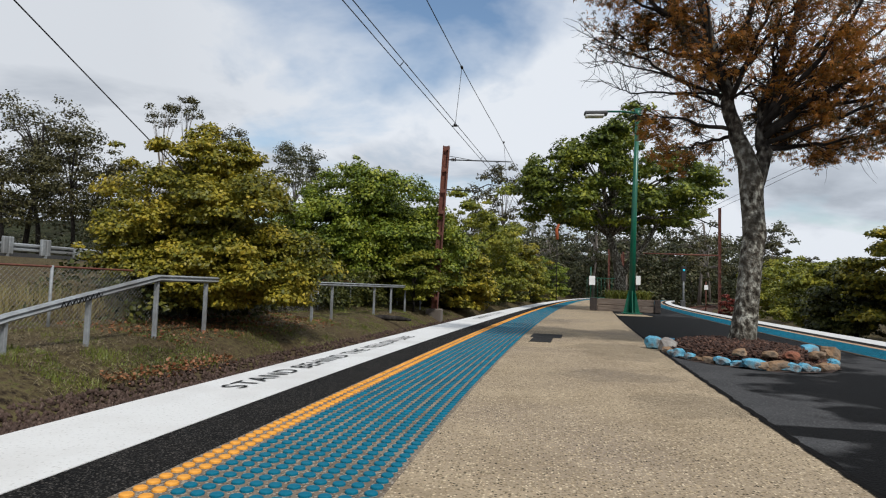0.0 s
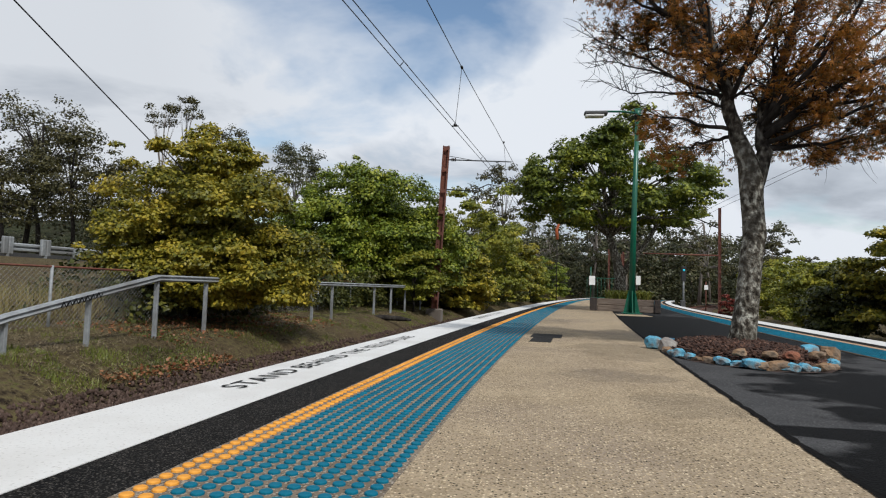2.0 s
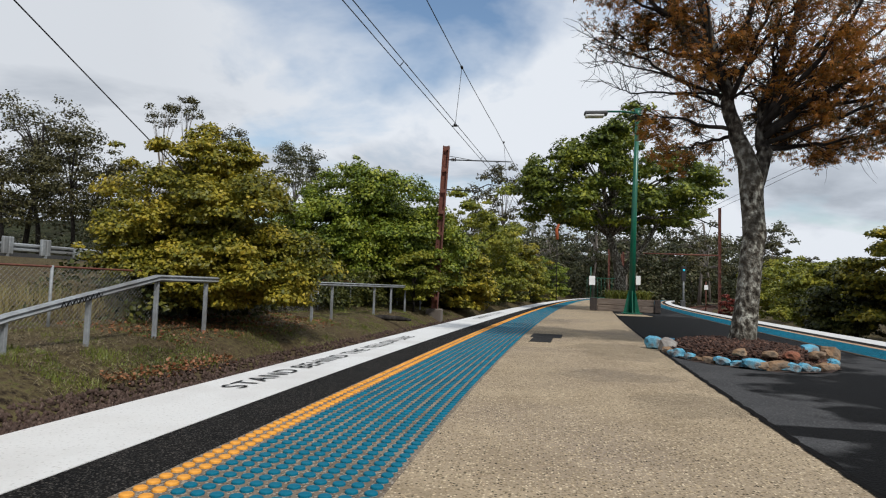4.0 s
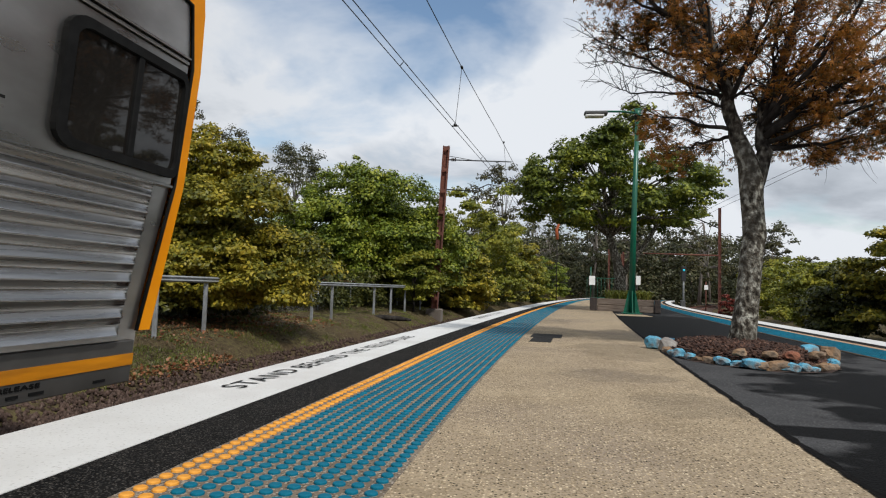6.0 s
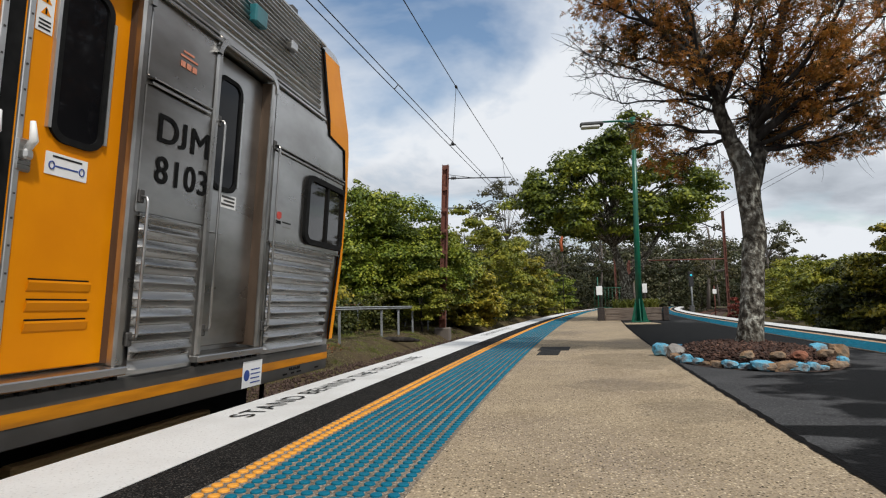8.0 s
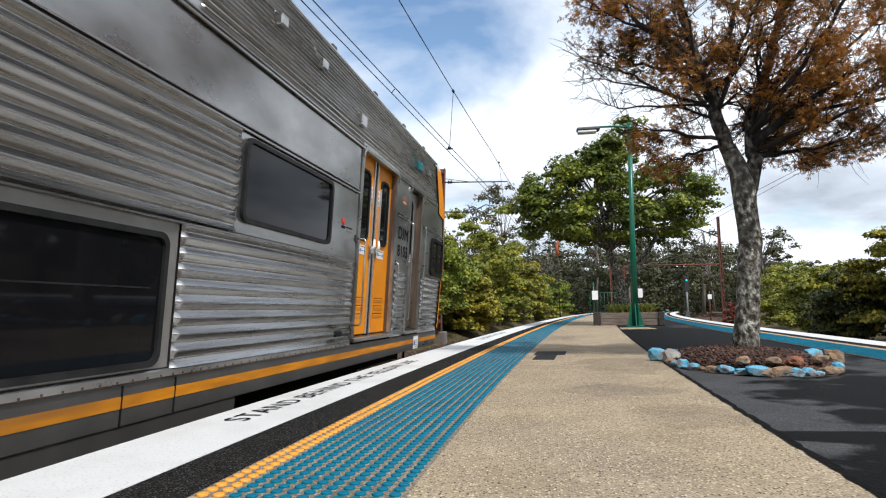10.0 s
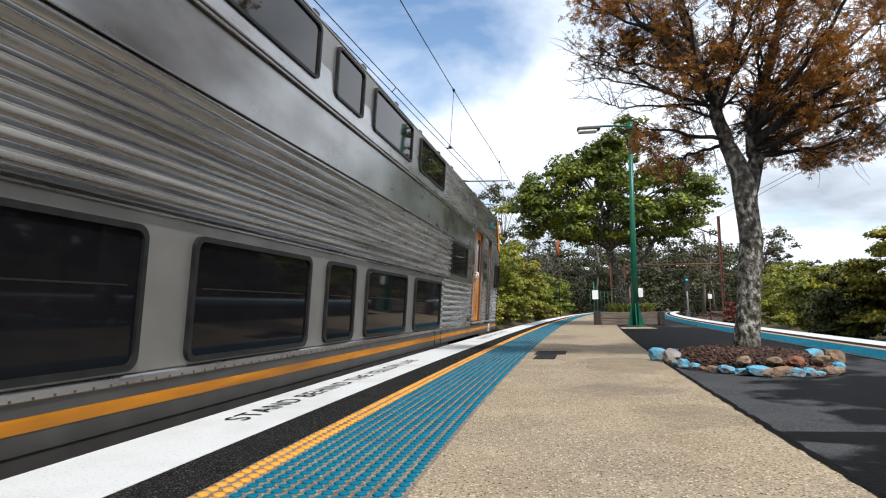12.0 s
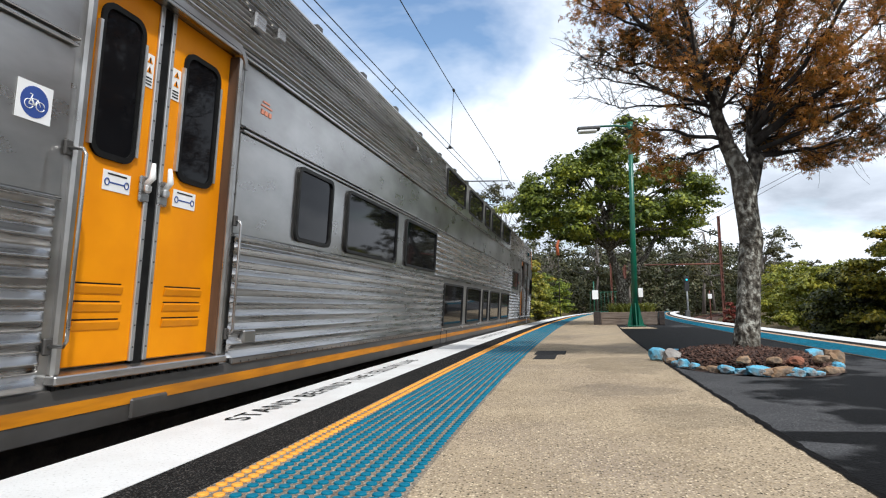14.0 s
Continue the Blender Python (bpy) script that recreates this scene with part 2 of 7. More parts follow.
M["dry_leaf"] = leaf_material("fallen leaves", [(0.10, 0.04, 0.02), (0.22, 0.085, 0.04), (0.30, 0.14, 0.06), (0.16, 0.09, 0.05)], 0.15)
M["steel"] = material("galvanised steel", [(0.24, 0.255, 0.265), (0.34, 0.36, 0.37)], 14, 0.6, 0.25, bump=0.08, stain=(0.17, 0.17, 0.165), stain_scale=1.6)
M["mesh_wire"] = material("dull fence wire", [(0.20, 0.20, 0.195), (0.30, 0.295, 0.285)], 14, 0.7, 0.2)
M["rust"] = material("rust-brown painted steel", [(0.10, 0.03, 0.02), (0.155, 0.05, 0.03), (0.18, 0.07, 0.045)], 10, 0.8, bump=0.25, stain=(0.08, 0.035, 0.025), stain_scale=1.2)
M["green"] = material("green gloss paint", [(0.0, 0.085, 0.045), (0.004, 0.12, 0.065)], 9, 0.35, stain=(0.006, 0.075, 0.045), stain_scale=3)
M["lamp_grey"] = material("grey lamp housing", [(0.05, 0.05, 0.05), (0.085, 0.085, 0.083)], 10, 0.5)
M["wire"] = material("dark wire", [(0.02, 0.02, 0.022), (0.035, 0.035, 0.035)], 10, 0.6, 0.3)
M["timber"] = material("weathered sleeper timber", [(0.085, 0.06, 0.045), (0.17, 0.13, 0.10), (0.22, 0.18, 0.145)], 10, 0.9, bump=0.6, bump_scale=25, stretch=(0.25, 4, 4), stain=(0.07, 0.055, 0.045), stain_scale=1.4)
M["dark_timber"] = material("dark timber end", [(0.025, 0.02, 0.018), (0.06, 0.045, 0.038)], 14, 0.9, bump=0.5)
M["mulch"] = material("bark mulch", [(0.02, 0.010, 0.007), (0.068, 0.032, 0.021), (0.14, 0.075, 0.05)], 20, 0.95, bump=0.6, per="island", amount=0.5)
M["soil"] = material("mulch soil", [(0.03, 0.016, 0.012), (0.06, 0.035, 0.025)], 12, 0.95, bump=0.8, bump_scale=30)
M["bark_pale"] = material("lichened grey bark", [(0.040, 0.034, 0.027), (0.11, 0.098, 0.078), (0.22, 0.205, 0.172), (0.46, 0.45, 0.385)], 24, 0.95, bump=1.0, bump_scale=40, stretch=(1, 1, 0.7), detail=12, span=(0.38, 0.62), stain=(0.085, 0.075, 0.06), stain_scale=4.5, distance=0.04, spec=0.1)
# darker copy of the trunk's bark, with the crown's shade put into its colour
M["bark_limb"] = material("grey bark darkened for shade", [(0.018, 0.015, 0.013), (0.045, 0.039, 0.033), (0.095, 0.085, 0.07), (0.20, 0.19, 0.16)], 22, 0.95, bump=1.0, bump_scale=30, stretch=(1, 1, 0.6), detail=10, span=(0.36, 0.66), distance=0.03, spec=0.1)
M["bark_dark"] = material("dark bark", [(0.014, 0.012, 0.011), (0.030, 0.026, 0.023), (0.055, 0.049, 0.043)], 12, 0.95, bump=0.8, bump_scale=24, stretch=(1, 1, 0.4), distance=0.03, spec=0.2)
M["bark_gum"] = material("smooth gum bark", [(0.13, 0.11, 0.095), (0.24, 0.21, 0.18)], 3, 0.85, bump=0.3, stretch=(1, 1, 0.3), stain=(0.11, 0.09, 0.075), stain_scale=0.8)
M["leaf_olive"] = leaf_material("olive leaves", [(0.026, 0.034, 0.008), (0.13, 0.135, 0.018), (0.30, 0.255, 0.026), (0.50, 0.37, 0.04)], 0.22)
M["leaf_green"] = leaf_material("green leaves", [(0.022, 0.036, 0.007), (0.085, 0.128, 0.014), (0.20, 0.24, 0.025), (0.36, 0.36, 0.04)], 0.16)
M["leaf_hedge"] = leaf_material("yellow-green leaves", [(0.045, 0.06, 0.012), (0.14, 0.165, 0.022), (0.26, 0.26, 0.03), (0.40, 0.345, 0.038)], 0.24)
M["leaf_maple"] = leaf_material("fresh maple leaves", [(0.018, 0.026, 0.007), (0.06, 0.088, 0.012), (0.17, 0.20, 0.022), (0.42, 0.42, 0.045)], 0.20)
M["leaf_autumn"] = leaf_material("rusty leaves", [(0.026, 0.026, 0.009), (0.085, 0.06, 0.017), (0.50, 0.20, 0.036), (0.18, 0.135, 0.03)], 0.34)
M["leaf_gum"] = leaf_material("gum leaves", [(0.014, 0.015, 0.006), (0.040, 0.040, 0.014), (0.085, 0.078, 0.027), (0.13, 0.11, 0.042)], 0.15)
M["leaf_far"] = leaf_material("far gum leaves", [(0.02, 0.024, 0.011), (0.05, 0.056, 0.024), (0.095, 0.098, 0.045), (0.14, 0.115, 0.062)], 0.2)
M["leaf_dark"] = leaf_material("dark leaves", [(0.012, 0.017, 0.006), (0.035, 0.045, 0.011), (0.085, 0.09, 0.018), (0.17, 0.155, 0.028)], 0.2)
M["leaf_red"] = leaf_material("red leaves", [(0.11, 0.02, 0.014), (0.22, 0.045, 0.03), (0.28, 0.09, 0.06)])
M["leaf_strap"] = leaf_material("strap leaves", [(0.06, 0.075, 0.015), (0.15, 0.17, 0.03), (0.27, 0.25, 0.06)])
# train
M["inox"] = material("brushed stainless steel", [(0.33, 0.323, 0.312), (0.53, 0.522, 0.51)], 5, 0.28, 1.0, stretch=(8, 0.35, 8), stain=(0.22, 0.208, 0.19), stain_scale=0.9, rough_vary=0.08)
M["inox_dull"] = material("dull steel sheet", [(0.37, 0.362, 0.350), (0.52, 0.511, 0.497)], 4, 0.30, 0.95, bump=0.03, bump_scale=30, stretch=(6, 0.6, 1.4), stain=(0.17, 0.158, 0.142), stain_scale=1.1, rough_vary=0.10)
M["inox_dull"].node_tree.nodes["Principled BSDF"].inputs["Coat Weight"].default_value = 0.5
M["inox_dull"].node_tree.nodes["Principled BSDF"].inputs["Coat Roughness"].default_value = 0.14
M["greige"] = material("warm grey window panel", [(0.25, 0.238, 0.222), (0.32, 0.308, 0.29)], 4, 0.42, 0.6, stain=(0.22, 0.21, 0.19), stain_scale=1.1)
M["train_grey"] = material("dark grey solebar paint", [(0.047, 0.045, 0.042), (0.075, 0.071, 0.067)], 5, 0.5, 0.25, stain=(0.055, 0.05, 0.044), stain_scale=1.5)
M["stripe_yellow"] = material("yellow stripe soiled by brake dust", [(0.40, 0.145, 0.006), (0.62, 0.235, 0.006)], 9, 0.55, stain=(0.25, 0.105, 0.022), stain_scale=2.2, stretch=(1, 0.35, 3), spec=0.14)
M["train_yellow"] = material("deep yellow paint", [(0.70, 0.235, 0.0), (0.78, 0.28, 0.0)], 4, 0.40, stain=(0.62, 0.20, 0.0), stain_scale=1.4, spec=0.14)
M["rubber"] = material("black rubber", [(0.005, 0.005, 0.005), (0.011, 0.011, 0.011)], 20, 0.7, spec=0.12)
M["frame_dark"] = material("dark grey window frame", [(0.010, 0.010, 0.010), (0.022, 0.022, 0.021)], 10, 0.5, 0.1, spec=0.2)
M["tinted"] = material("tinted window glass", [(0.005, 0.005, 0.006), (0.008, 0.008, 0.009)], 3, 0.04, spec=0.13)
M["cab_glass"] = material("grey window glass", [(0.012, 0.011, 0.010), (0.02, 0.018, 0.016)], 3, 0.03, spec=0.45)
# the brown is a reflection on the dark jamb, put into its base colour
M["brown_jamb"] = material("door jamb with painted brown reflection", [(0.075, 0.052, 0.036), (0.14, 0.098, 0.068)], 5, 0.5, 0.5, stretch=(3, 3, 0.4), stain=(0.08, 0.05, 0.035), stain_scale=2)
M["alu"] = material("bare aluminium trim", [(0.50, 0.50, 0.50), (0.62, 0.62, 0.61)], 8, 0.38, 0.85)
M["sticker"] = material("white sticker", [(0.72, 0.72, 0.71), (0.80, 0.80, 0.79)], 8, 0.5)
M["sticker_blue"] = material("blue sticker", [(0.02, 0.05, 0.22), (0.03, 0.07, 0.28)], 8, 0.5)
M["sticker_red"] = material("red transfer", [(0.45, 0.04, 0.03), (0.55, 0.07, 0.05)], 8, 0.5)
M["sticker_orange"] = material("faded orange transfer", [(0.55, 0.20, 0.12), (0.65, 0.26, 0.16)], 8, 0.5)
M["teal"] = material("teal lamp lens", [(0.02, 0.12, 0.14), (0.03, 0.17, 0.19)], 8, 0.25)
M["tan_beam"] = material("varnished timber beam", [(0.28, 0.17, 0.07), (0.40, 0.26, 0.11)], 12, 0.6, stretch=(4, 0.3, 4))
M["stone_blue"] = material("stone splashed with light blue paint", [(0.05, 0.045, 0.04), (0.09, 0.36, 0.53), (0.17, 0.48, 0.64), (0.55, 0.66, 0.70)], 9, 0.75, bump=0.9, stain=(0.10, 0.07, 0.05), stain_scale=8)
M["stone_tan"] = material("sandstone", [(0.13, 0.075, 0.04), (0.30, 0.185, 0.10), (0.42, 0.33, 0.23)], 9, 0.9, bump=0.9, per="object", amount=0.4, stain=(0.10, 0.07, 0.05), stain_scale=9)
M["stone_grey"] = material("grey stone", [(0.13, 0.11, 0.10), (0.26, 0.24, 0.22), (0.34, 0.32, 0.29)], 7, 0.9, bump=0.7, per="object", amount=0.25)
M["brick"] = material("red brick", [(0.20, 0.07, 0.04), (0.28, 0.11, 0.06)], 12, 0.9, bump=0.6)
M["sign_white"] = material("white sign face", [(0.75, 0.75, 0.72), (0.82, 0.82, 0.80)], 5, 0.5)
M["signal_light"] = bpy.data.materials.new("lit signal lens")
M["signal_light"].use_nodes = True
M["signal_light"].node_tree.nodes["Principled BSDF"].inputs["Base Color"].default_value = (0.02, 0.4, 0.5, 1)
M["signal_light"].node_tree.nodes["Principled BSDF"].inputs["Emission Color"].default_value = (0.05, 0.75, 0.9, 1)
M["signal_light"].node_tree.nodes["Principled BSDF"].inputs["Emission Strength"].default_value = 0.5


# ---- building helpers ----
def link_mesh(name, verts, faces, mat, parent=None, label="", smooth=False):
    me = bpy.data.meshes.new(name)
    me.from_pydata([tuple(map(float, v)) for v in verts], [], [tuple(int(i) for i in f) for f in faces])
    me.materials.append(mat)
    if smooth:
        me.polygons.foreach_set("use_smooth", [True] * len(me.polygons))
    ob = new(name, me)
    if parent:
        ob.parent = parent
    return tagged(ob, label)


def fast_mesh(name, verts, faces, mat, parent=None, label=""):
    """Many equal polygons from arrays: verts (n, 3), faces (m, k)."""
    me = bpy.data.meshes.new(name)
    v = np.ascontiguousarray(verts, dtype=np.float32)
    f = np.ascontiguousarray(faces, dtype=np.int32)
    me.vertices.add(len(v))
    me.vertices.foreach_set("co", v.ravel())
    me.loops.add(f.size)
    me.loops.foreach_set("vertex_index", f.ravel())
    me.polygons.add(len(f))
    me.polygons.foreach_set("loop_start", np.arange(0, f.size, f.shape[1], dtype=np.int32))
    me.update(calc_edges=True)
    me.validate()
    me.materials.append(mat)
    ob = new(name, me)
    if parent:
        ob.parent = parent
    return tagged(ob, label)


def part(name, bm, mat, parent=None, label="", smooth=False):
    me = bpy.data.meshes.new(name)
    bmesh.ops.recalc_face_normals(bm, faces=bm.faces)
    bm.to_mesh(me)
    bm.free()
    me.materials.append(mat)
    if smooth:
        me.polygons.foreach_set("use_smooth", [True] * len(me.polygons))
    ob = new(name, me)
    if parent:
        ob.parent = parent
    return tagged(ob, label)


def empty(name, at=(0, 0, 0), rz=0.0, **tags):
    ob = new(name)
    ob.matrix_basis = pose(*at, 0, 0, rz)
    ob.empty_display_size = 0.2
    return tagged(ob, **tags)


def box(bm, lo, hi, bevel=0.0):
    r = bmesh.ops.create_cube(bm, size=1.0)
    c = [(a + b) / 2 for a, b in zip(lo, hi)]
    s = [abs(b - a) for a, b in zip(lo, hi)]
    for v in r["verts"]:
        v.co = Vector((c[i] + v.co[i] * s[i] for i in range(3)))
    if bevel:
        es = list({e for v in r["verts"] for e in v.link_edges})
        bmesh.ops.bevel(bm, geom=es, offset=bevel, segments=1, affect="EDGES")
    return bm


def boxed(name, lo, hi, mat, parent=None, bevel=0.0, label=""):
    return part(name, box(bmesh.new(), lo, hi, bevel), mat, parent, label)


def tube_arrays(pts, radii, sides=7):
    """A tapered tube along points."""
    pts = [Vector(p) for p in pts]
    vs, fs = [], []
    for i, p in enumerate(pts):
        d = (pts[min(i + 1, len(pts) - 1)] - pts[max(i - 1, 0)]).normalized()
        a = d.cross(Vector((0.31, 0.95, 0.07))).normalized()
        if a.length < 0.1:
            a = d.cross(Vector((1, 0, 0))).normalized()
        b = d.cross(a)
        for k in range(sides):
            w = 2 * math.pi * k / sides
            vs.append(p + radii[i] * (math.cos(w) * a + math.sin(w) * b))
    for i in range(len(pts) - 1):
        for k in range(sides):
            o, q = i * sides, (i + 1) * sides
            fs.append((o + k, o + (k + 1) % sides, q + (k + 1) % sides, q + k))
    fs.append(tuple(range(sides - 1, -1, -1)))
    fs.append(tuple(range((len(pts) - 1) * sides, len(pts) * sides)))
    return vs, fs


def tubes(name, runs, mat, parent=None, label="", sides=7):
    vs, fs = [], []
    for pts, radii in runs:
        v, f = tube_arrays(pts, radii, sides)
        o = len(vs)
        vs += v
        fs += [tuple(i + o for i in q) for q in f]
    return link_mesh(name, vs, fs, mat, parent, label, smooth=True)


# ---- the lines of the station ----
NODES = (-60.0, -6.0, 1.5, 4.0, 8.0, 15.0, 25.0, 40.0, 62.0, 140.0)
SLOPES = (0.0, 0.0033, 0.0224, 0.0411, 0.0577, 0.0743, 0.0936, 0.1242, 0.173, 0.30)
_yy = np.linspace(-60, 140, 4001)
_ss = np.interp(_yy, NODES, SLOPES)
_xx = np.concatenate([[0], np.cumsum((_ss[1:] + _ss[:-1]) / 2 * 0.05)])
_xx += -1.736 - np.interp(-6.0, _yy, _xx)


def edge(y):
    """The near platform's edge: x at y."""
    return np.interp(y, _yy, _xx)


def right_edge(y):
    """The far side of the island platform."""
    y = np.asarray(y, dtype=float)
    return np.where(y > -15, 3.88 + 0.049 * y + 0.0016 * y * y, 3.5)


def strip(name, y0, y1, left, right, z, mat, step=1.0, thick=0.0, parent=None, label="", kind="structure"):
    """A band between two lines left(y), right(y), with its height and, if thick, its sides."""
    n = max(2, int((y1 - y0) / step) + 1)
    ys = np.linspace(y0, y1, n)
    a, b = left(ys), right(ys)
    vs, fs = [], []
    for i, y in enumerate(ys):
        vs += [(a[i], y, z), (b[i], y, z)]
        if thick:
            vs += [(a[i], y, z - thick), (b[i], y, z - thick)]
    k = 4 if thick else 2
    for i in range(n - 1):
        o, q = i * k, (i + 1) * k
        fs.append((o, o + 1, q + 1, q))
        if thick:
            fs += [(o + 2, o, q, q + 2), (o + 1, o + 3, q + 3, q + 1)]
    if thick:
        fs += [(0, 2, 3, 1), ((n - 1) * 4, (n - 1) * 4 + 1, (n - 1) * 4 + 3, (n - 1) * 4 + 2)]
    ob = link_mesh(name, vs, fs, mat, parent)
    return tagged(ob, label, kind=kind)


END = 66.0


def off(d, s=0.0):
    return lambda y: edge(y) + d + s * np.asarray(y)


def roff(d):
    return lambda y: right_edge(y) + d


def build_platform():
    strip("platform", -14, END, off(0.02), roff(-0.02), -0.012, M["asphalt"], 1.0, 1.1, label="island platform of dark asphalt")
    strip("pavement", -14, 40, off(1.28), off(2.50, 0.018), 0.0, M["concrete"], 0.5, 0.011, label="path of exposed aggregate concrete")
    strip("pavement", 40, END, off(1.28), off(3.22), 0.0, M["concrete"], 0.5, 0.011, label="path of exposed aggregate concrete")
    strip("coping", -14, END, off(-0.04), off(0.42), 0.0, M["white_paint"], 0.5, 0.12, label="platform edge painted white")
    strip("kerb_strip", -14, END, off(0.42), off(0.665), -0.002, M["black_strip"], 0.5, 0.009, label="black bitumen strip behind the white edge")
    strip("tactile_pad", -14, END, off(0.665), off(1.28), -0.001, M["pad"], 0.5, 0.010, label="sand-coloured base of the tactile paving")
    strip("coping", -14, END, roff(-0.34), roff(0.04), 0.0, M["white_paint"], 0.5, 0.12, label="far platform edge painted white")
    strip("kerb_strip", -14, END, roff(-0.55), roff(-0.34), -0.002, M["black_strip"], 0.5, 0.009, label="black bitumen strip behind the far edge")
    strip("tactile_pad", -14, END, roff(-1.17), roff(-0.55), -0.001, M["pad"], 0.5, 0.010, label="base of the far tactile paving")
    # ragged bitumen seam between concrete and asphalt
    rnd = random.Random(4)
    ys = np.arange(-2, 30, 0.06)
    x = off(2.50, 0.018)(ys)
    vs, fs = [], []
    for i, y in enumerate(ys):
        w = 0.012 + 0.016 * rnd.random()
        vs += [(x[i] - 0.006 - 0.012 * rnd.random(), y, 0.0035), (x[i] + w, y, 0.0015)]
    for i in range(len(ys) - 1):
        fs.append((2 * i, 2 * i + 1, 2 * i + 3, 2 * i + 2))
    tagged(link_mesh("joint_seal", vs, fs, M["seam"]), "ragged black bitumen seam along the concrete path", kind="structure")


def dot_arrays(r=0.0176, top=0.0150, h=0.0052, sides=10):
    w = np.arange(sides) * 2 * np.pi / sides
    lo = np.stack([np.cos(w) * r, np.sin(w) * r, np.full(sides, -0.001)], 1)
    mid = np.stack([np.cos(w) * r * 0.97, np.sin(w) * r * 0.97, np.full(sides, h * 0.65)], 1)
    hi = np.stack([np.cos(w) * top, np.sin(w) * top, np.full(sides, h)], 1)
    v = np.concatenate([lo, mid, hi])
    f = []
    for ring in (0, sides):
        for k in range(sides):
            f.append((ring + k, ring + (k + 1) % sides, ring + sides + (k + 1) % sides, ring + sides + k))
    f.append(tuple(range(2 * sides, 3 * sides)))
    return v, f


def build_dots():
    """Studs of the tactile paving: twelve rows, the two nearest the track yellow."""
    v, f = dot_arrays()
    shared = {}
    pads = [o for o in bpy.data.objects if o.name.startswith("tactile_pad")]
    for key in ("yellow_dot", "blue_dot"):
        me = bpy.data.meshes.new("stud")
        me.from_pydata([tuple(map(float, p)) for p in v], [], f)
        me.materials.append(M[key])
        shared[key] = me
    near = 1.2, 2.45
    rows = np.arange(-5.967, END - 0.3, 0.05)
    many = {"yellow_dot": [], "blue_dot": []}
    for y in rows:
        e = float(edge(y))
        for i in range(12):
            key = "yellow_dot" if i < 2 else "blue_dot"
            at = (e + 0.697 + 0.05 * i, y, 0.0)
            if near[0] < y < near[1]:
                ob = new("stud", shared[key])
                ob.parent = pads[0]
                ob.location = at
            else:
                many[key].append(at)
    far = {"yellow_dot": [], "blue_dot": []}
    for y in np.arange(-6.0, END - 0.3, 0.05):
        e = float(right_edge(y))
        for i in range(12):
            far["yellow_dot" if i < 2 else "blue_dot"].append((e - 0.59 - 0.05 * i, y, 0.0))
    for store, pad in ((many, pads[0]), (far, pads[1])):
        for key, pts in store.items():
            P = np.array(pts)
            for y0, y1, sides in ((-99, 9, 8), (9, 24, 6), (24, 99, 4)):
                Q = P[(P[:, 1] >= y0) & (P[:, 1] < y1)]
                lo, fc = dot_arrays(sides=sides)
                quads = np.array([q for q in fc if len(q) == 4])
                tri = np.array([(2 * sides, 2 * sides + k, 2 * sides + k + 1) for k in range(1, sides - 1)])
                if sides < 8:  # far studs keep one ring of sides
                    lo = np.concatenate([lo[:sides], lo[2 * sides:]])
                    quads, tri = quads[:sides], tri - sides
                q2 = np.concatenate([quads[:, [0, 1, 2]], quads[:, [0, 2, 3]], tri])
                V = (Q[:, None, :] + lo[None]).reshape(-1, 3)
                F = (np.arange(len(Q))[:, None, None] * len(lo) + q2[None]).reshape(-1, 3)
                tagged(fast_mesh("studs", V, F, M["faded_dot" if store is far and key == "yellow_dot" else key], pad), "rows of raised plastic studs", kind="stuff")


def line_text(words, size, mat, name, label, y0, x_off, length):
    """Painted words along the white edge, read with the back to the camera's right."""
    cu = bpy.data.curves.new(name, "FONT")
    cu.body, cu.size = words, 1.0
    cu.space_character = 1.12
    tmp = bpy.data.objects.new(name, cu)
    scene.collection.objects.link(tmp)
    dg = bpy.context.evaluated_depsgraph_get()
    me = bpy.data.meshes.new_from_object(tmp.evaluated_get(dg))
    bpy.data.objects.remove(tmp)
    co = np.array([v.co[:] for v in me.vertices])
    lo, hi = co.min(0), co.max(0)
    for v, c in zip(me.vertices, co):
        y = y0 + (c[0] - lo[0]) / (hi[0] - lo[0]) * length
        v.co = (float(edge(y)) + x_off - (c[1] - lo[1]) / (hi[1] - lo[1]) * size, y, 0.004)
    me.materials.clear()
    me.materials.append(mat)
    return tagged(new(name, me), label, "lettering", kind="structure")


# ---- ground ----
PROFILE = ((-900, 6.0), (-200, 4.5), (-60, 2.2), (-22, 1.25), (-13.0, 1.0), (-11.0, 0.85), (-9.0, 0.25), (-7.0, -0.25), (-5.6, -0.40),
           (-4.7, -0.47), (-4.1, -0.72), (-3.6, -1.02), (-3.3, -1.12), (0.3, -1.12))
RPROFILE = ((-0.3, -1.12), (3.6, -1.12), (4.6, -0.9), (6.5, -0.5), (12, -0.2), (60, 0.5), (900, 4.0))


def ground_z(x, y):
    d = x - float(edge(y))
    if d < 0.3:
        return float(np.interp(d, [p[0] for p in PROFILE], [p[1] for p in PROFILE]))
    d = x - float(right_edge(y))
    return float(np.interp(d, [p[0] for p in RPROFILE], [p[1] for p in RPROFILE]))


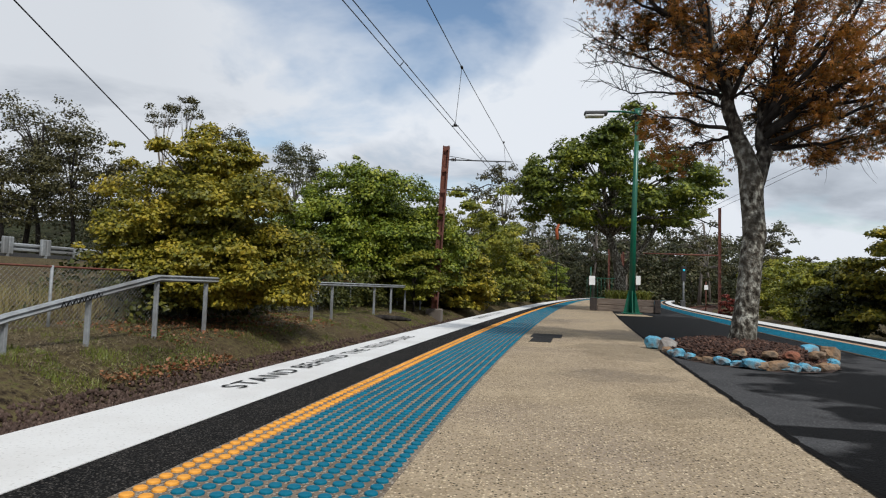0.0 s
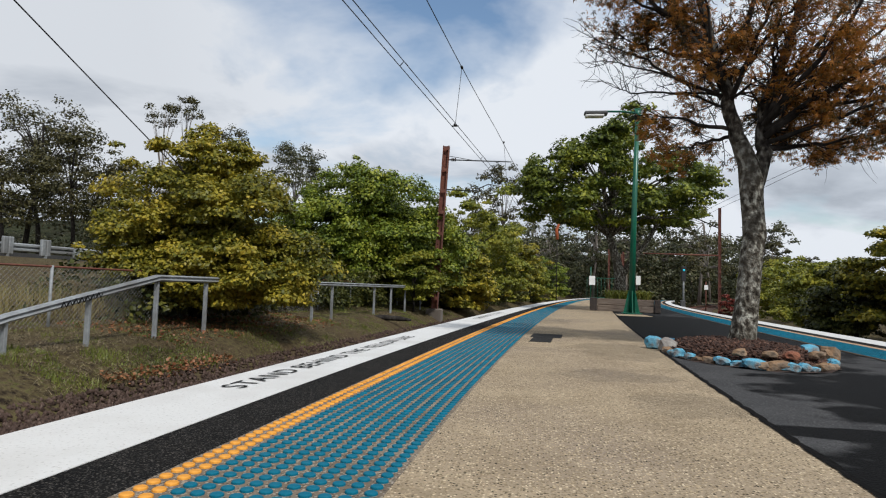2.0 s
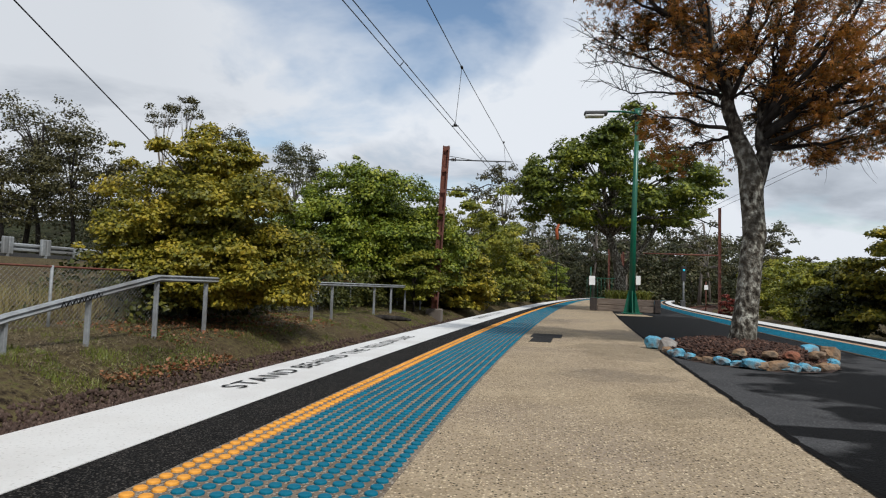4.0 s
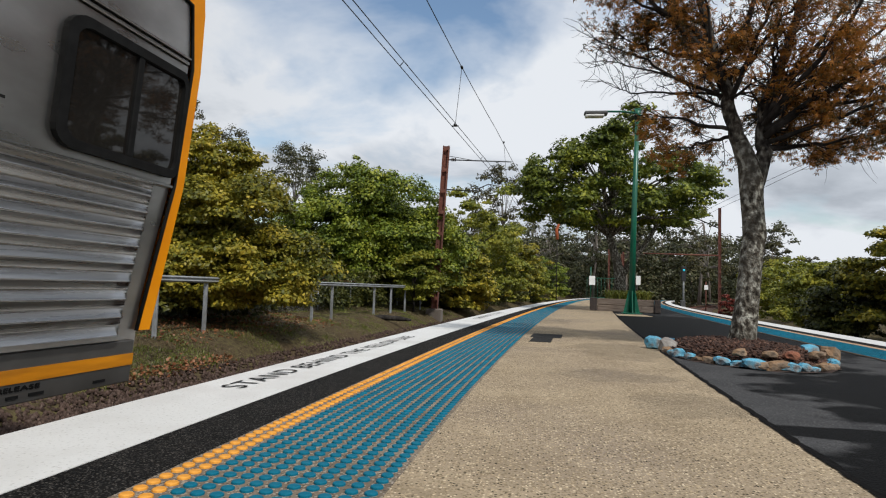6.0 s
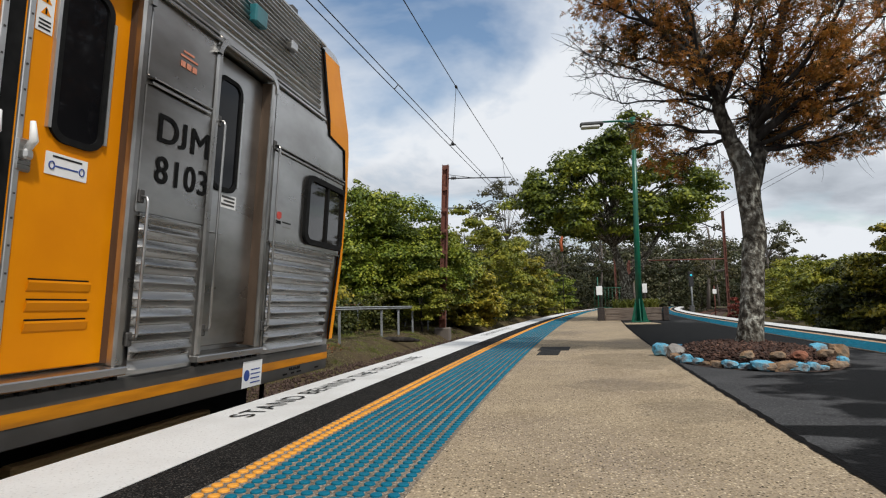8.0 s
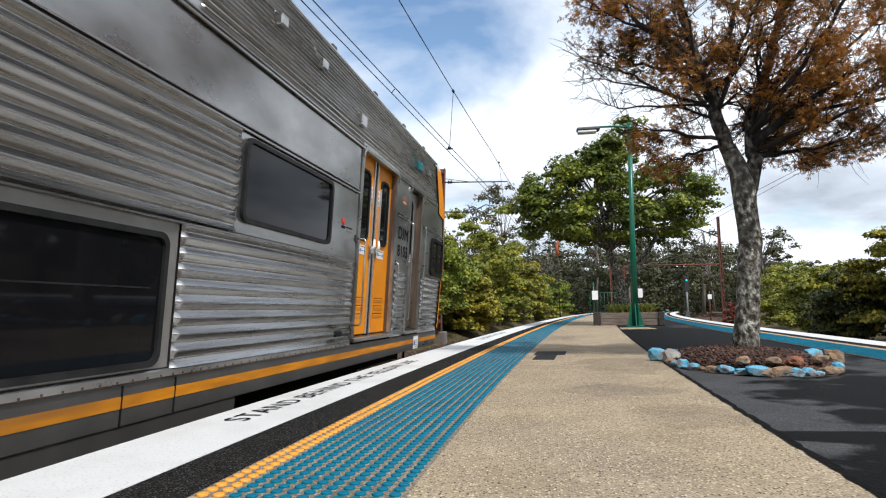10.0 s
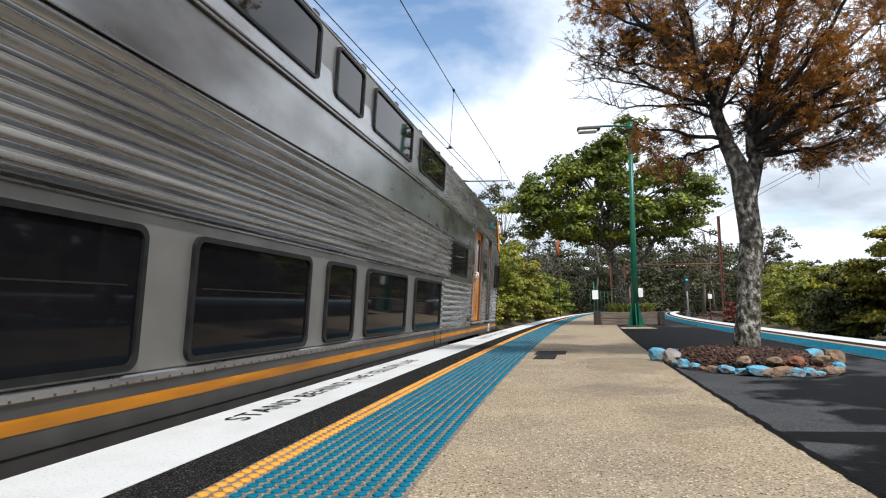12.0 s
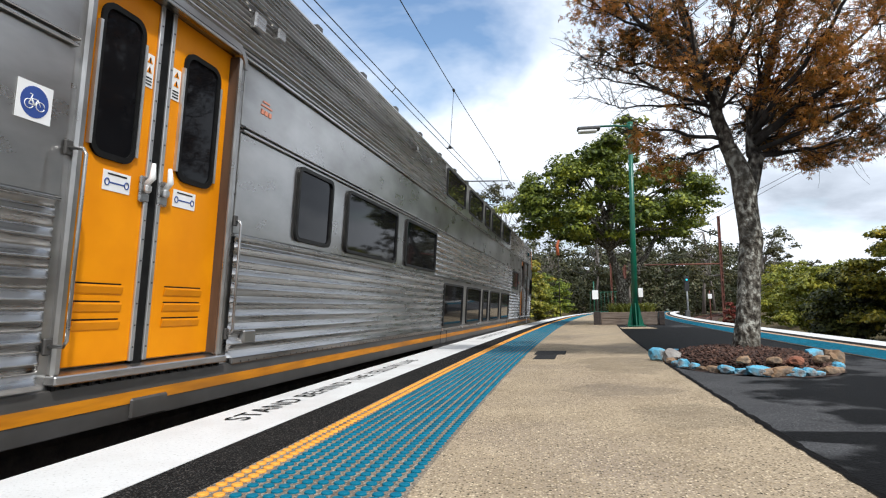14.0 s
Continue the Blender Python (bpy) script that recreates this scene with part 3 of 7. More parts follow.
def build_ground():
    ys = np.concatenate([[-900, -300, -100, -60], np.arange(-40, 70, 0.5), [75, 85, 100, 120, 140, 300, 900]])
    vs, fs = [], []
    rnd = random.Random(7)
    cols = [p[0] for p in PROFILE]
    fine = sorted(set(cols + [-6.5, -6.0, -5.2, -4.4, -3.9]))
    rcols = [p[0] for p in RPROFILE]
    n = len(fine) + len(rcols)
    for y in ys:
        yc = min(max(y, -59), 139)
        for d in fine:
            x = float(edge(yc)) + d
            z = float(np.interp(d, cols, [p[1] for p in PROFILE]))
            if -12 < d < -3.6:
                z += 0.05 * noise.noise((x * 0.8, y * 0.8, 0.0)) + 0.02 * (rnd.random() - 0.5)
            vs.append((x, y, z))
        for d in rcols:
            x = float(right_edge(yc)) + d
            vs.append((x, y, float(np.interp(d, rcols, [p[1] for p in RPROFILE]))))
    for i in range(len(ys) - 1):
        for k in range(n - 1):
            o, q = i * n + k, (i + 1) * n + k
            fs.append((o, o + 1, q + 1, q))
    tagged(link_mesh("ground", vs, fs, M["grass_ground"], smooth=True), "grassy railway bank and soil", kind="structure")
    strip("track_bed", -55, 130, off(-3.75), off(-0.06), -1.0, M["ballast"], 1.0, 0.3, label="brown ballast of the near track")
    strip("track_bed", -55, 130, roff(0.06), roff(3.7), -1.0, M["ballast"], 1.0, 0.3, label="brown ballast of the far track")
    strip("road", -60, 110, off(-21), off(-14.2), 1.16, M["asphalt"], 2.0, 0.2, label="road on the bank behind the trees")
    for name, base, s in (("near", off, -1), ("far", roff, 1)):
        for g in (0.72, 2.24) if s < 0 else (1.02, 2.54):
            c = -1.75 - 0.72 + g - 0.72 if s < 0 else g
            a = (lambda y, c=c: edge(y) + c) if s < 0 else (lambda y, c=c: right_edge(y) + c)
            strip("rail", -50, 110, a, (lambda y, a=a: a(y) + 0.07), -0.86, M["rust"], 1.0, 0.14, label="steel running rail")
    # loose stones on the shoulder
    r = np.random.RandomState(3)
    base = np.array([(1, 0, 0), (-1, 0, 0), (0, 1, 0), (0, -1, 0), (0, 0, 1), (0, 0, -1)], float)
    tri = np.array([(0, 2, 4), (2, 1, 4), (1, 3, 4), (3, 0, 4), (2, 0, 5), (1, 2, 5), (3, 1, 5), (0, 3, 5)])
    N = 9000
    y = 3 + 30 * r.rand(N) ** 1.6
    d = -3.15 - 0.72 * r.rand(N)
    x = edge(y) + d
    z = np.interp(d, cols, [p[1] for p in PROFILE])
    z = np.maximum(z, np.where(d > -3.75, -1.0, -9))
    s = 0.018 + 0.026 * r.rand(N)
    V = (base[None] * s[:, None, None] * (0.6 + 0.8 * r.rand(N, 6, 1)) + np.stack([x, y, z + s * 0.3], 1)[:, None]).reshape(-1, 3)
    F = (np.arange(N)[:, None, None] * 6 + tri[None]).reshape(-1, 3)
    tagged(fast_mesh("ballast_stones", V, F, M["ballast"]), "loose brown ballast stones beside the track", "stones", kind="stuff")
    # grass blades in tufts
    N = 110000
    y = 3.5 + 25 * r.rand(N) ** 1.7
    d = -3.85 - 2.9 * r.rand(N)
    keep = np.array([noise.noise((a * 1.3, b * 1.3, 3.0)) > -0.06 for a, b in zip(y, d)])
    y, d = y[keep], d[keep]
    N = len(y)
    x = edge(y) + d
    z = np.interp(d, cols, [p[1] for p in PROFILE]) - 0.02
    h = (0.018 + 0.065 * r.rand(N) ** 2) * np.array([0.6 + 1.4 * max(0.0, noise.noise((a * 2.3, b * 2.3, 8.0)) + 0.2) for a, b in zip(y, d)])
    a = 2 * np.pi * r.rand(N)
    w = 0.004 + 0.006 * r.rand(N)
    lean = 0.5 * h[:, None] * np.stack([np.cos(a * 3.1), np.sin(a * 3.1)], 1)
    B = np.stack([x, y, z], 1)
    sx = np.stack([np.cos(a) * w, np.sin(a) * w, 0 * w], 1)
    tip = B + np.stack([lean[:, 0], lean[:, 1], h], 1)
    V = np.stack([B - sx, B + sx, tip], 1).reshape(-1, 3)
    F = np.arange(3 * N).reshape(-1, 3)
    tagged(fast_mesh("grass", V, F, M["blade"]), "short patchy grass on the bank", "grass", kind="stuff")
    # dry thatch lying on the soil
    N = 70000
    y = 3.5 + 24 * r.rand(N) ** 1.8
    d = -3.85 - 3.0 * r.rand(N)
    x = edge(y) + d
    B = np.stack([x, y, np.interp(d, cols, [p[1] for p in PROFILE]) + 0.012 * r.rand(N)], 1)
    a = 2 * np.pi * r.rand(N)
    k = 0.03 + 0.05 * r.rand(N)
    along = np.stack([np.cos(a) * k, np.sin(a) * k, 0.6 * k * r.rand(N)], 1)
    sx = 0.07 * np.stack([-np.sin(a) * k, np.cos(a) * k, 0 * k], 1)
    V = np.stack([B - sx, B + sx, B + along], 1).reshape(-1, 3)
    tagged(fast_mesh("thatch", V, np.arange(3 * N).reshape(-1, 3), M["straw"]), "dry straw and twigs lying on the bank", "straw", kind="stuff")
    # fallen leaves: under the first tree and in a row along the ballast
    N = 1700
    y1, d1 = 9 + 7 * r.rand(N), -4.4 - 2.2 * r.rand(N)
    y2, d2 = 7.0 + 2.9 * r.rand(420), -3.93 + 0.07 * r.randn(420)
    y, d = np.concatenate([y1, y2]), np.concatenate([d1, d2])
    x = edge(y) + d
    z = np.interp(d, cols, [p[1] for p in PROFILE]) + np.concatenate([0.02 + 0.03 * r.rand(N), 0.02 + 0.07 * r.rand(420)])
    V, F = leaf_quads(np.stack([x, y, z], 1), r.randn(len(x), 3) * 0.6 + (0, 0, 1), 0.035 + 0.03 * r.rand(len(x)), r)
    tagged(fast_mesh("leaf_litter", V, F, M["dry_leaf"]), "brown fallen leaves on the bank", "leaves", kind="stuff")


# ---- plants ----
def leaf_quads(c, normal, size, r, narrow=0.45):
    """Folded leaves: centres, facing, length."""
    n = normal / (np.linalg.norm(normal, axis=1, keepdims=True) + 1e-9)
    t = np.cross(n, r.randn(len(c), 3))
    t /= np.linalg.norm(t, axis=1, keepdims=True) + 1e-9
    b = np.cross(n, t)
    s = np.broadcast_to(size, (len(c),))[:, None]
    a0, a1 = c - t * s * 0.5, c + t * s * 0.5 - n * s * 0.15
    l = c + b * s * narrow - n * s * 0.16
    q = c - b * s * narrow - n * s * 0.16
    V = np.stack([a0, l, a1, q], 1).reshape(-1, 3)
    k = np.arange(len(c))[:, None] * 4
    F = np.concatenate([k + np.array([0, 1, 2]), k + np.array([0, 2, 3])], 0)
    return V, F


def lobe_leaves(lobes, per, size, r, flat=0.45, droop=0.25, narrow=0.34):
    """Leaves over the upper faces of flattened pads; lobes rows of x, y, z, radius."""
    L = np.asarray(lobes)
    idx = np.repeat(np.arange(len(L)), np.maximum(10, (per * 0.40 * (L[:, 3] / L[:, 3].mean()) ** 2).astype(int)))
    n = len(idx)
    d = r.randn(n, 3)
    d[:, 2] = np.abs(d[:, 2]) * 0.9 - 0.25
    d /= np.linalg.norm(d, axis=1, keepdims=True)
    rad = L[idx, 3] * (0.55 + 0.75 * r.rand(n) ** 1.3)
    c = L[idx, :3] + d * rad[:, None] * np.array([1, 1, flat])
    c[:, 2] -= droop * L[idx, 3] * (d[:, 0] ** 2 + d[:, 1] ** 2)
    nrm = d * np.array([0.8, 0.8, 1.0]) + np.array([0, 0, 0.45]) + 0.45 * r.randn(n, 3)
    return leaf_quads(c, nrm, size * (0.7 + 0.6 * r.rand(n)), r, narrow)


def crown_lobes(centre, radii, count, size, r, shell=0.72, low=-0.75):
    """Pads spread over the outside of an egg-shaped crown, with fewer inside."""
    out = []
    while len(out) < 2.1 * count:
        d = r.randn(3)
        d /= np.linalg.norm(d)
        if d[2] < low:
            continue
        k = shell + (1 - shell) * r.rand() if r.rand() < 0.85 else 0.35 + 0.3 * r.rand()
        p = np.array(centre) + d * np.array(radii) * k * (0.93 + 0.16 * r.rand())
        s = size * (0.32 + 0.75 * r.rand() ** 1.6)
        out.append((*p, s))
        if r.rand() < 0.6:
            q = p + 0.55 * size * r.randn(3) * np.array([1, 1, 0.6])
            out.append((*q, s * (0.5 + 0.3 * r.rand())))
    return out


def tree(name, label, at, lobes, per, leaf, leaf_mat, bark, trunk, seed, category="tree", flat=0.45, limbs=14, limb_r=0.05, droop=0.25):
    """A tapered trunk, limbs to the pads of foliage, and leaves. trunk: rows of x, y, z, radius relative to the base."""
    r = np.random.RandomState(seed)
    t = empty(name, at, label=label, category=category)
    runs = [([p[:3] for p in trunk], [p[3] for p in trunk])]
    pick = [lobes[i] for i in r.permutation(len(lobes))[:limbs]]
    for q in pick:
        j = r.randint(max(1, len(trunk) // 2), len(trunk))
        s = np.array(trunk[j][:3])
        e = np.array(q[:3])
        m = s * 0.5 + e * 0.5 + np.array([0, 0, 0.12 * np.linalg.norm(e - s)]) + 0.08 * r.randn(3)
        rr = min(trunk[j][3] * 0.55, limb_r * 1.6)
        runs.append(([s, s * 0.6 + m * 0.4, m, e], [rr, rr * 0.8, rr * 0.6, rr * 0.2]))
    tubes("trunk", runs, bark, t, sides=8)
    V, F = lobe_leaves(lobes, per, leaf, r, flat, droop)
    fast_mesh("crown", V, F, leaf_mat, t)
    return t


def build_left_trees():
    r = np.random.RandomState(11)
    lobes = (crown_lobes((0, 0, 2.15), (2.1, 2.0, 2.05), 58, 0.60, r) + crown_lobes((-1.0, -0.2, 1.55), (1.5, 1.5, 0.95), 28, 0.55, r)
             + crown_lobes((1.5, 0.0, 1.2), (1.35, 1.5, 1.15), 26, 0.55, r) + crown_lobes((-0.25, 0.2, 3.85), (1.2, 1.0, 0.75), 26, 0.38, r))
    lobes += crown_lobes((0.75, -1.35, 1.0), (1.3, 0.8, 0.75), 20, 0.50, r)
    lobes += crown_lobes((0, 0, 1.9), (1.5, 1.3, 1.5), 24, 0.6, r, shell=0.3)
    lobes = [tuple(0.93 * v for v in q) for q in lobes]
    tree("tree", "broad olive-green tree overhanging the guard rail", (-7.42, 12.45, -0.30), lobes, 650, 0.088, M["leaf_olive"], M["bark_dark"],
         [(0, 0, 0, 0.16), (0.05, 0, 0.7, 0.13), (0.1, 0.05, 1.5, 0.10), (0.05, 0, 2.6, 0.06)], 21, flat=0.58, limbs=24)
    lobes = (crown_lobes((0, 0, 3.4), (3.6, 2.8, 2.9), 105, 0.84, r) + crown_lobes((2.2, 1.2, 2.2), (2.4, 2.2, 2.2), 50, 0.75, r)
             + crown_lobes((-2.6, -1.8, 1.6), (1.7, 1.7, 1.7), 60, 0.55, r) + crown_lobes((-0.6, -2.6, 1.3), (1.6, 1.2, 1.5), 50, 0.5, r))
    lobes += crown_lobes((0.2, 0, 3.0), (2.8, 2.0, 2.3), 46, 0.9, r, shell=0.3)
    tree("tree", "dense green tree with layered foliage behind the fence", (-7.6, 25.5, -0.4), lobes, 430, 0.132, M["leaf_green"], M["bark_dark"],
         [(0, 0, 0, 0.22), (0.1, 0, 1.2, 0.18), (0.1, 0.1, 2.6, 0.13), (0, 0, 4.2, 0.07)], 22, flat=0.62, limbs=26)
    lobes = crown_lobes((0, 0, 1.3), (1.0, 0.9, 1.2), 40, 0.38, r)
    tree("shrub", "yellow-green shrub at the foot of the bank", (-4.9, 24.0, -0.5), lobes, 200, 0.11, M["leaf_hedge"], M["bark_dark"],
         [(0, 0, 0, 0.05), (0, 0, 0.5, 0.04), (0, 0, 1.2, 0.03)], 23, "shrub", limbs=8)
    for i, (x, y, h, w, mt) in enumerate(((-4.6, 36, 6.7, 3.5, "leaf_hedge"), (-2.4, 43, 6.2, 3.3, "leaf_hedge"), (-0.4, 50, 5.5, 3.1, "leaf_olive"),
                                          (1.9, 58, 4.4, 3.0, "leaf_hedge"), (-3.2, 31, 3.4, 1.7, "leaf_olive"), (4.2, 68, 5.0, 3.4, "leaf_green"))):
        lobes = crown_lobes((0, 0, h * 0.52), (w, w, h * 0.5), 90, 0.62, r) + crown_lobes((0.5, -0.6, h * 0.25), (w * 0.95, w * 0.9, h * 0.28), 40, 0.55, r)
        x = float(edge(y)) - 5.9 if i != 4 else float(edge(y)) - 4.9
        tree("tree", "yellow-green tree in the row along the track", (x, y, -0.5), lobes, 220, 0.18, M[mt], M["bark_dark"],
             [(0, 0, 0, 0.15), (0, 0, h * 0.3, 0.12), (0.1, 0, h * 0.6, 0.07)], 30 + i, limbs=12)
    # undergrowth in the shade behind the rail
    lobes = [(float(edge(y)) - 6.4 - 0.8 * r.rand(), y, 0.05 + 0.3 * r.rand(), 0.5) for y in np.arange(14.5, 34, 0.45)] + [(float(edge(y)) - 7.4 - 2.0 * r.rand(), y, -0.35 + 0.3 * r.rand(), 0.35) for y in np.arange(4.5, 11, 0.3)] + [(float(edge(y)) - 5.9 - 2.6 * r.rand(), y, -0.3 + 1.3 * r.rand(), 0.45) for y in np.arange(10.5, 34, 0.09)] + [(float(edge(y)) - 4.7 - 1.4 * r.rand(), y, -0.4 + 1.2 * r.rand(), 0.55) for y in np.arange(34, 66, 0.3)]
    V, F = lobe_leaves(lobes, 320, 0.12, r, 0.9)
    tagged(fast_mesh("undergrowth", V, F, M["leaf_dark"]), "dark leafy undergrowth behind the rail", "undergrowth", kind="stuff")


def gum_tree(at, h, w, seed, mat="leaf_gum", label="tall gum tree with an open dark crown", clumps=52, leaf=0.22, per=260, low=0.36, puff=0.23, bark="bark_gum"):
    r = np.random.RandomState(seed)
    lobes = []
    for i in range(clumps):
        a = 2 * np.pi * r.rand()
        k = 0.45 + 0.55 * r.rand()
        z = h * (low + (1 - low) * r.rand())
        s = w * (0.35 + 0.75 * math.sin(math.pi * min(1, (z / h - 0.28) / 0.78)))
        lobes.append((math.cos(a) * s * k, math.sin(a) * s * k, z, w * puff * (0.6 + 0.7 * r.rand())))
    b = 0.12 * w * r.randn(2)
    return tree("gum_tree", label, at, lobes, per, leaf, M[mat], M[bark],
                [(0, 0, 0, w * 0.05), (b[0] * 0.3, b[1] * 0.3, h * 0.3, w * 0.04), (b[0], b[1], h * 0.55, w * 0.03), (b[0] * 0.6, b[1], h * 0.85, w * 0.014)],
                seed, flat=0.8, limbs=min(clumps, 26), limb_r=w * 0.016)


def build_far_trees():
    for i, (x, y, h, w) in enumerate(((-42, 44, 14, 4.6), (-36.5, 43, 10.5, 3.6), (-46, 50, 12, 5), (-33, 46, 8.5, 3.6), (-30, 50, 10, 3.6), (-48, 42, 11, 4.5), (-40, 40, 8, 4.0))):
        gum_tree((x, y, 1.5), h, w, 50 + i, bark="bark_dark", clumps=70, puff=0.19, per=210)
    gum_tree((-21.0, 50, 1.5), 10.9, 2.7, 58, "leaf_far", "rounded grey-green gum tree behind the bank", 64, 0.17, 300, 0.45, 0.24)
    for i, (x, y, h, w) in enumerate(((-41, 60, 18.4, 2.4), (-38.2, 60, 19.0, 2.1), (-34, 62, 16.0, 2.6))):
        gum_tree((x, y, 1.5), h, w, 70 + i, label="slender gum tree with high tufts of leaves", clumps=26, per=90, low=0.88, puff=0.20)
    gum_tree((-3.9, 60, -0.5), 13.4, 2.8, 80, label="grey-green gum tree beside the line")
    r = np.random.RandomState(9)
    # the wooded hill that closes the line
    for i in range(34):
        x = -18 + 50 * i / 33 + 2 * r.randn()
        y = 100 + 14 * r.randn() + 0.1 * x
        h = 10.8 + 1.2 * r.randn() - 0.05 * abs(x - 16)
        gum_tree((x, y, -0.5), max(7, h), 3.6 + r.rand(), 100 + i, "leaf_far", "far gum tree of the wooded slope", 26, 0.42, 130)
    lobes = [(-25 + 58 * r.rand(), 94 + 22 * r.rand(), -0.5 + 10.0 * r.rand(), 1.8) for _ in range(640)] + [(33 + 60 * r.rand(), 90 + 25 * r.rand(), 2.2 * r.rand(), 1.6) for _ in range(160)]
    V, F = lobe_leaves(lobes, 150, 0.5, r, 0.9)
    V2, F2 = lobe_leaves([(-62 + 40 * r.rand(), 46 + 14 * r.rand(), 1.0 + 7.0 * r.rand() ** 1.3, 1.3) for _ in range(260)], 200, 0.30, r, 0.9)
    tagged(fast_mesh("far_woods", V2, F2, M["leaf_far"]), "dark scrub beyond the road", "woods", kind="stuff")
    tagged(fast_mesh("far_woods", V, F, M["leaf_far"]), "dark scrub below the far gum trees", "woods", kind="stuff")
    for i, (x, y, h, w) in enumerate(((21.5, 60, 5.6, 1.5), (29.5, 72, 5.2, 1.6), (16.5, 62, 6.0, 2.2))):
        gum_tree((x, y, 0), h, w, 160 + i, label="gum tree beyond the far track", clumps=18)


def build_hills():
    """Wooded rises that close the view behind the far trees."""
    for name, x0, x1, y0, top in (("hill", -70, 60, 122, 9.8), ("hill", -110, -26, 66, 8.5)):
        vs, fs = [], []
        n = 60
        for j in range(8):
            for i in range(n):
                x = x0 + (x1 - x0) * i / (n - 1)
                f = j / 7
                h = top * math.sin(math.pi * 0.5 * f) * min(1.0, 6 * (1 - i / (n - 1)) + 0.05) + 0.8 * noise.noise((x * 0.15, j * 0.7, 2.0)) * f
                vs.append((x, y0 + 22 * f, h - 0.6 + (1.5 if y0 < 100 else 0)))
        for j in range(7):
            for i in range(n - 1):
                o = j * n + i
                fs.append((o, o + 1, o + n + 1, o + n))
        tagged(link_mesh("backdrop", vs, fs, M["hillside"], smooth=True), "dark wooded hillside in the distance", kind="structure")


def build_right_shrubs():
    r = np.random.RandomState(14)
    rows = ((9.8, 22.5, 2.7, 1.7, "leaf_hedge"), (11.0, 27, 2.9, 2.0, "leaf_hedge"), (9.9, 17.6, 3.5, 1.7, "leaf_olive"), (10.6, 15.6, 3.7, 1.9, "leaf_dark"), (9.3, 19.6, 2.6, 1.3, "leaf_dark"),
            (9.7, 12.6, 4.6, 2.0, "leaf_dark"), (9.4, 9.4, 5.6, 2.4, "leaf_dark"), (12.5, 19, 3.0, 1.8, "leaf_hedge"), (13.4, 35, 3.2, 2.2, "leaf_hedge"),
            (11.5, 8.0, 6.2, 2.4, "leaf_dark"), (9.9, 4.6, 5.2, 2.4, "leaf_dark"), (10.2, 0.4, 5.8, 2.8, "leaf_dark"), (9.8, -4.0, 5.8, 2.8, "leaf_dark"), (10.0, -8.5, 5.8, 2.8, "leaf_dark"), (16.5, 45, 3.2, 2.6, "leaf_hedge"))
    for i, (x, y, h, w, mt) in enumerate(rows):
        z = ground_z(x, y)
        lobes = crown_lobes((0, 0, h * 0.55), (w, w, h * 0.5), 70, 0.42, r)
        # those above 5 m are out of view, added to darken the train's reflections
        tree("shrub", "unseen dark green tree added to darken reflections on the train" if h > 5 else "large yellow-green shrub beyond the far track", (x, y, z), lobes, 230 if y > 10 else 110, 0.12 if y > 10 else 0.17, M[mt], M["bark_dark"],
             [(0, 0, 0, 0.08), (0, 0, h * 0.3, 0.06), (0.1, 0, h * 0.6, 0.04)], 170 + i, "shrub", limbs=10)
    lobes = crown_lobes((0, 0, 0.75), (0.34, 0.34, 0.5), 22, 0.14, r)
    tree("red_shrub", "small shrub with red leaves beyond the platform", (6.35, 21.5, -0.6), lobes, 150, 0.08, M["leaf_red"], M["bark_dark"],
         [(0, 0, -0.6, 0.03), (0, 0, 0.4, 0.025), (0, 0, 0.9, 0.02)], 190, "shrub", limbs=8, limb_r=0.01)


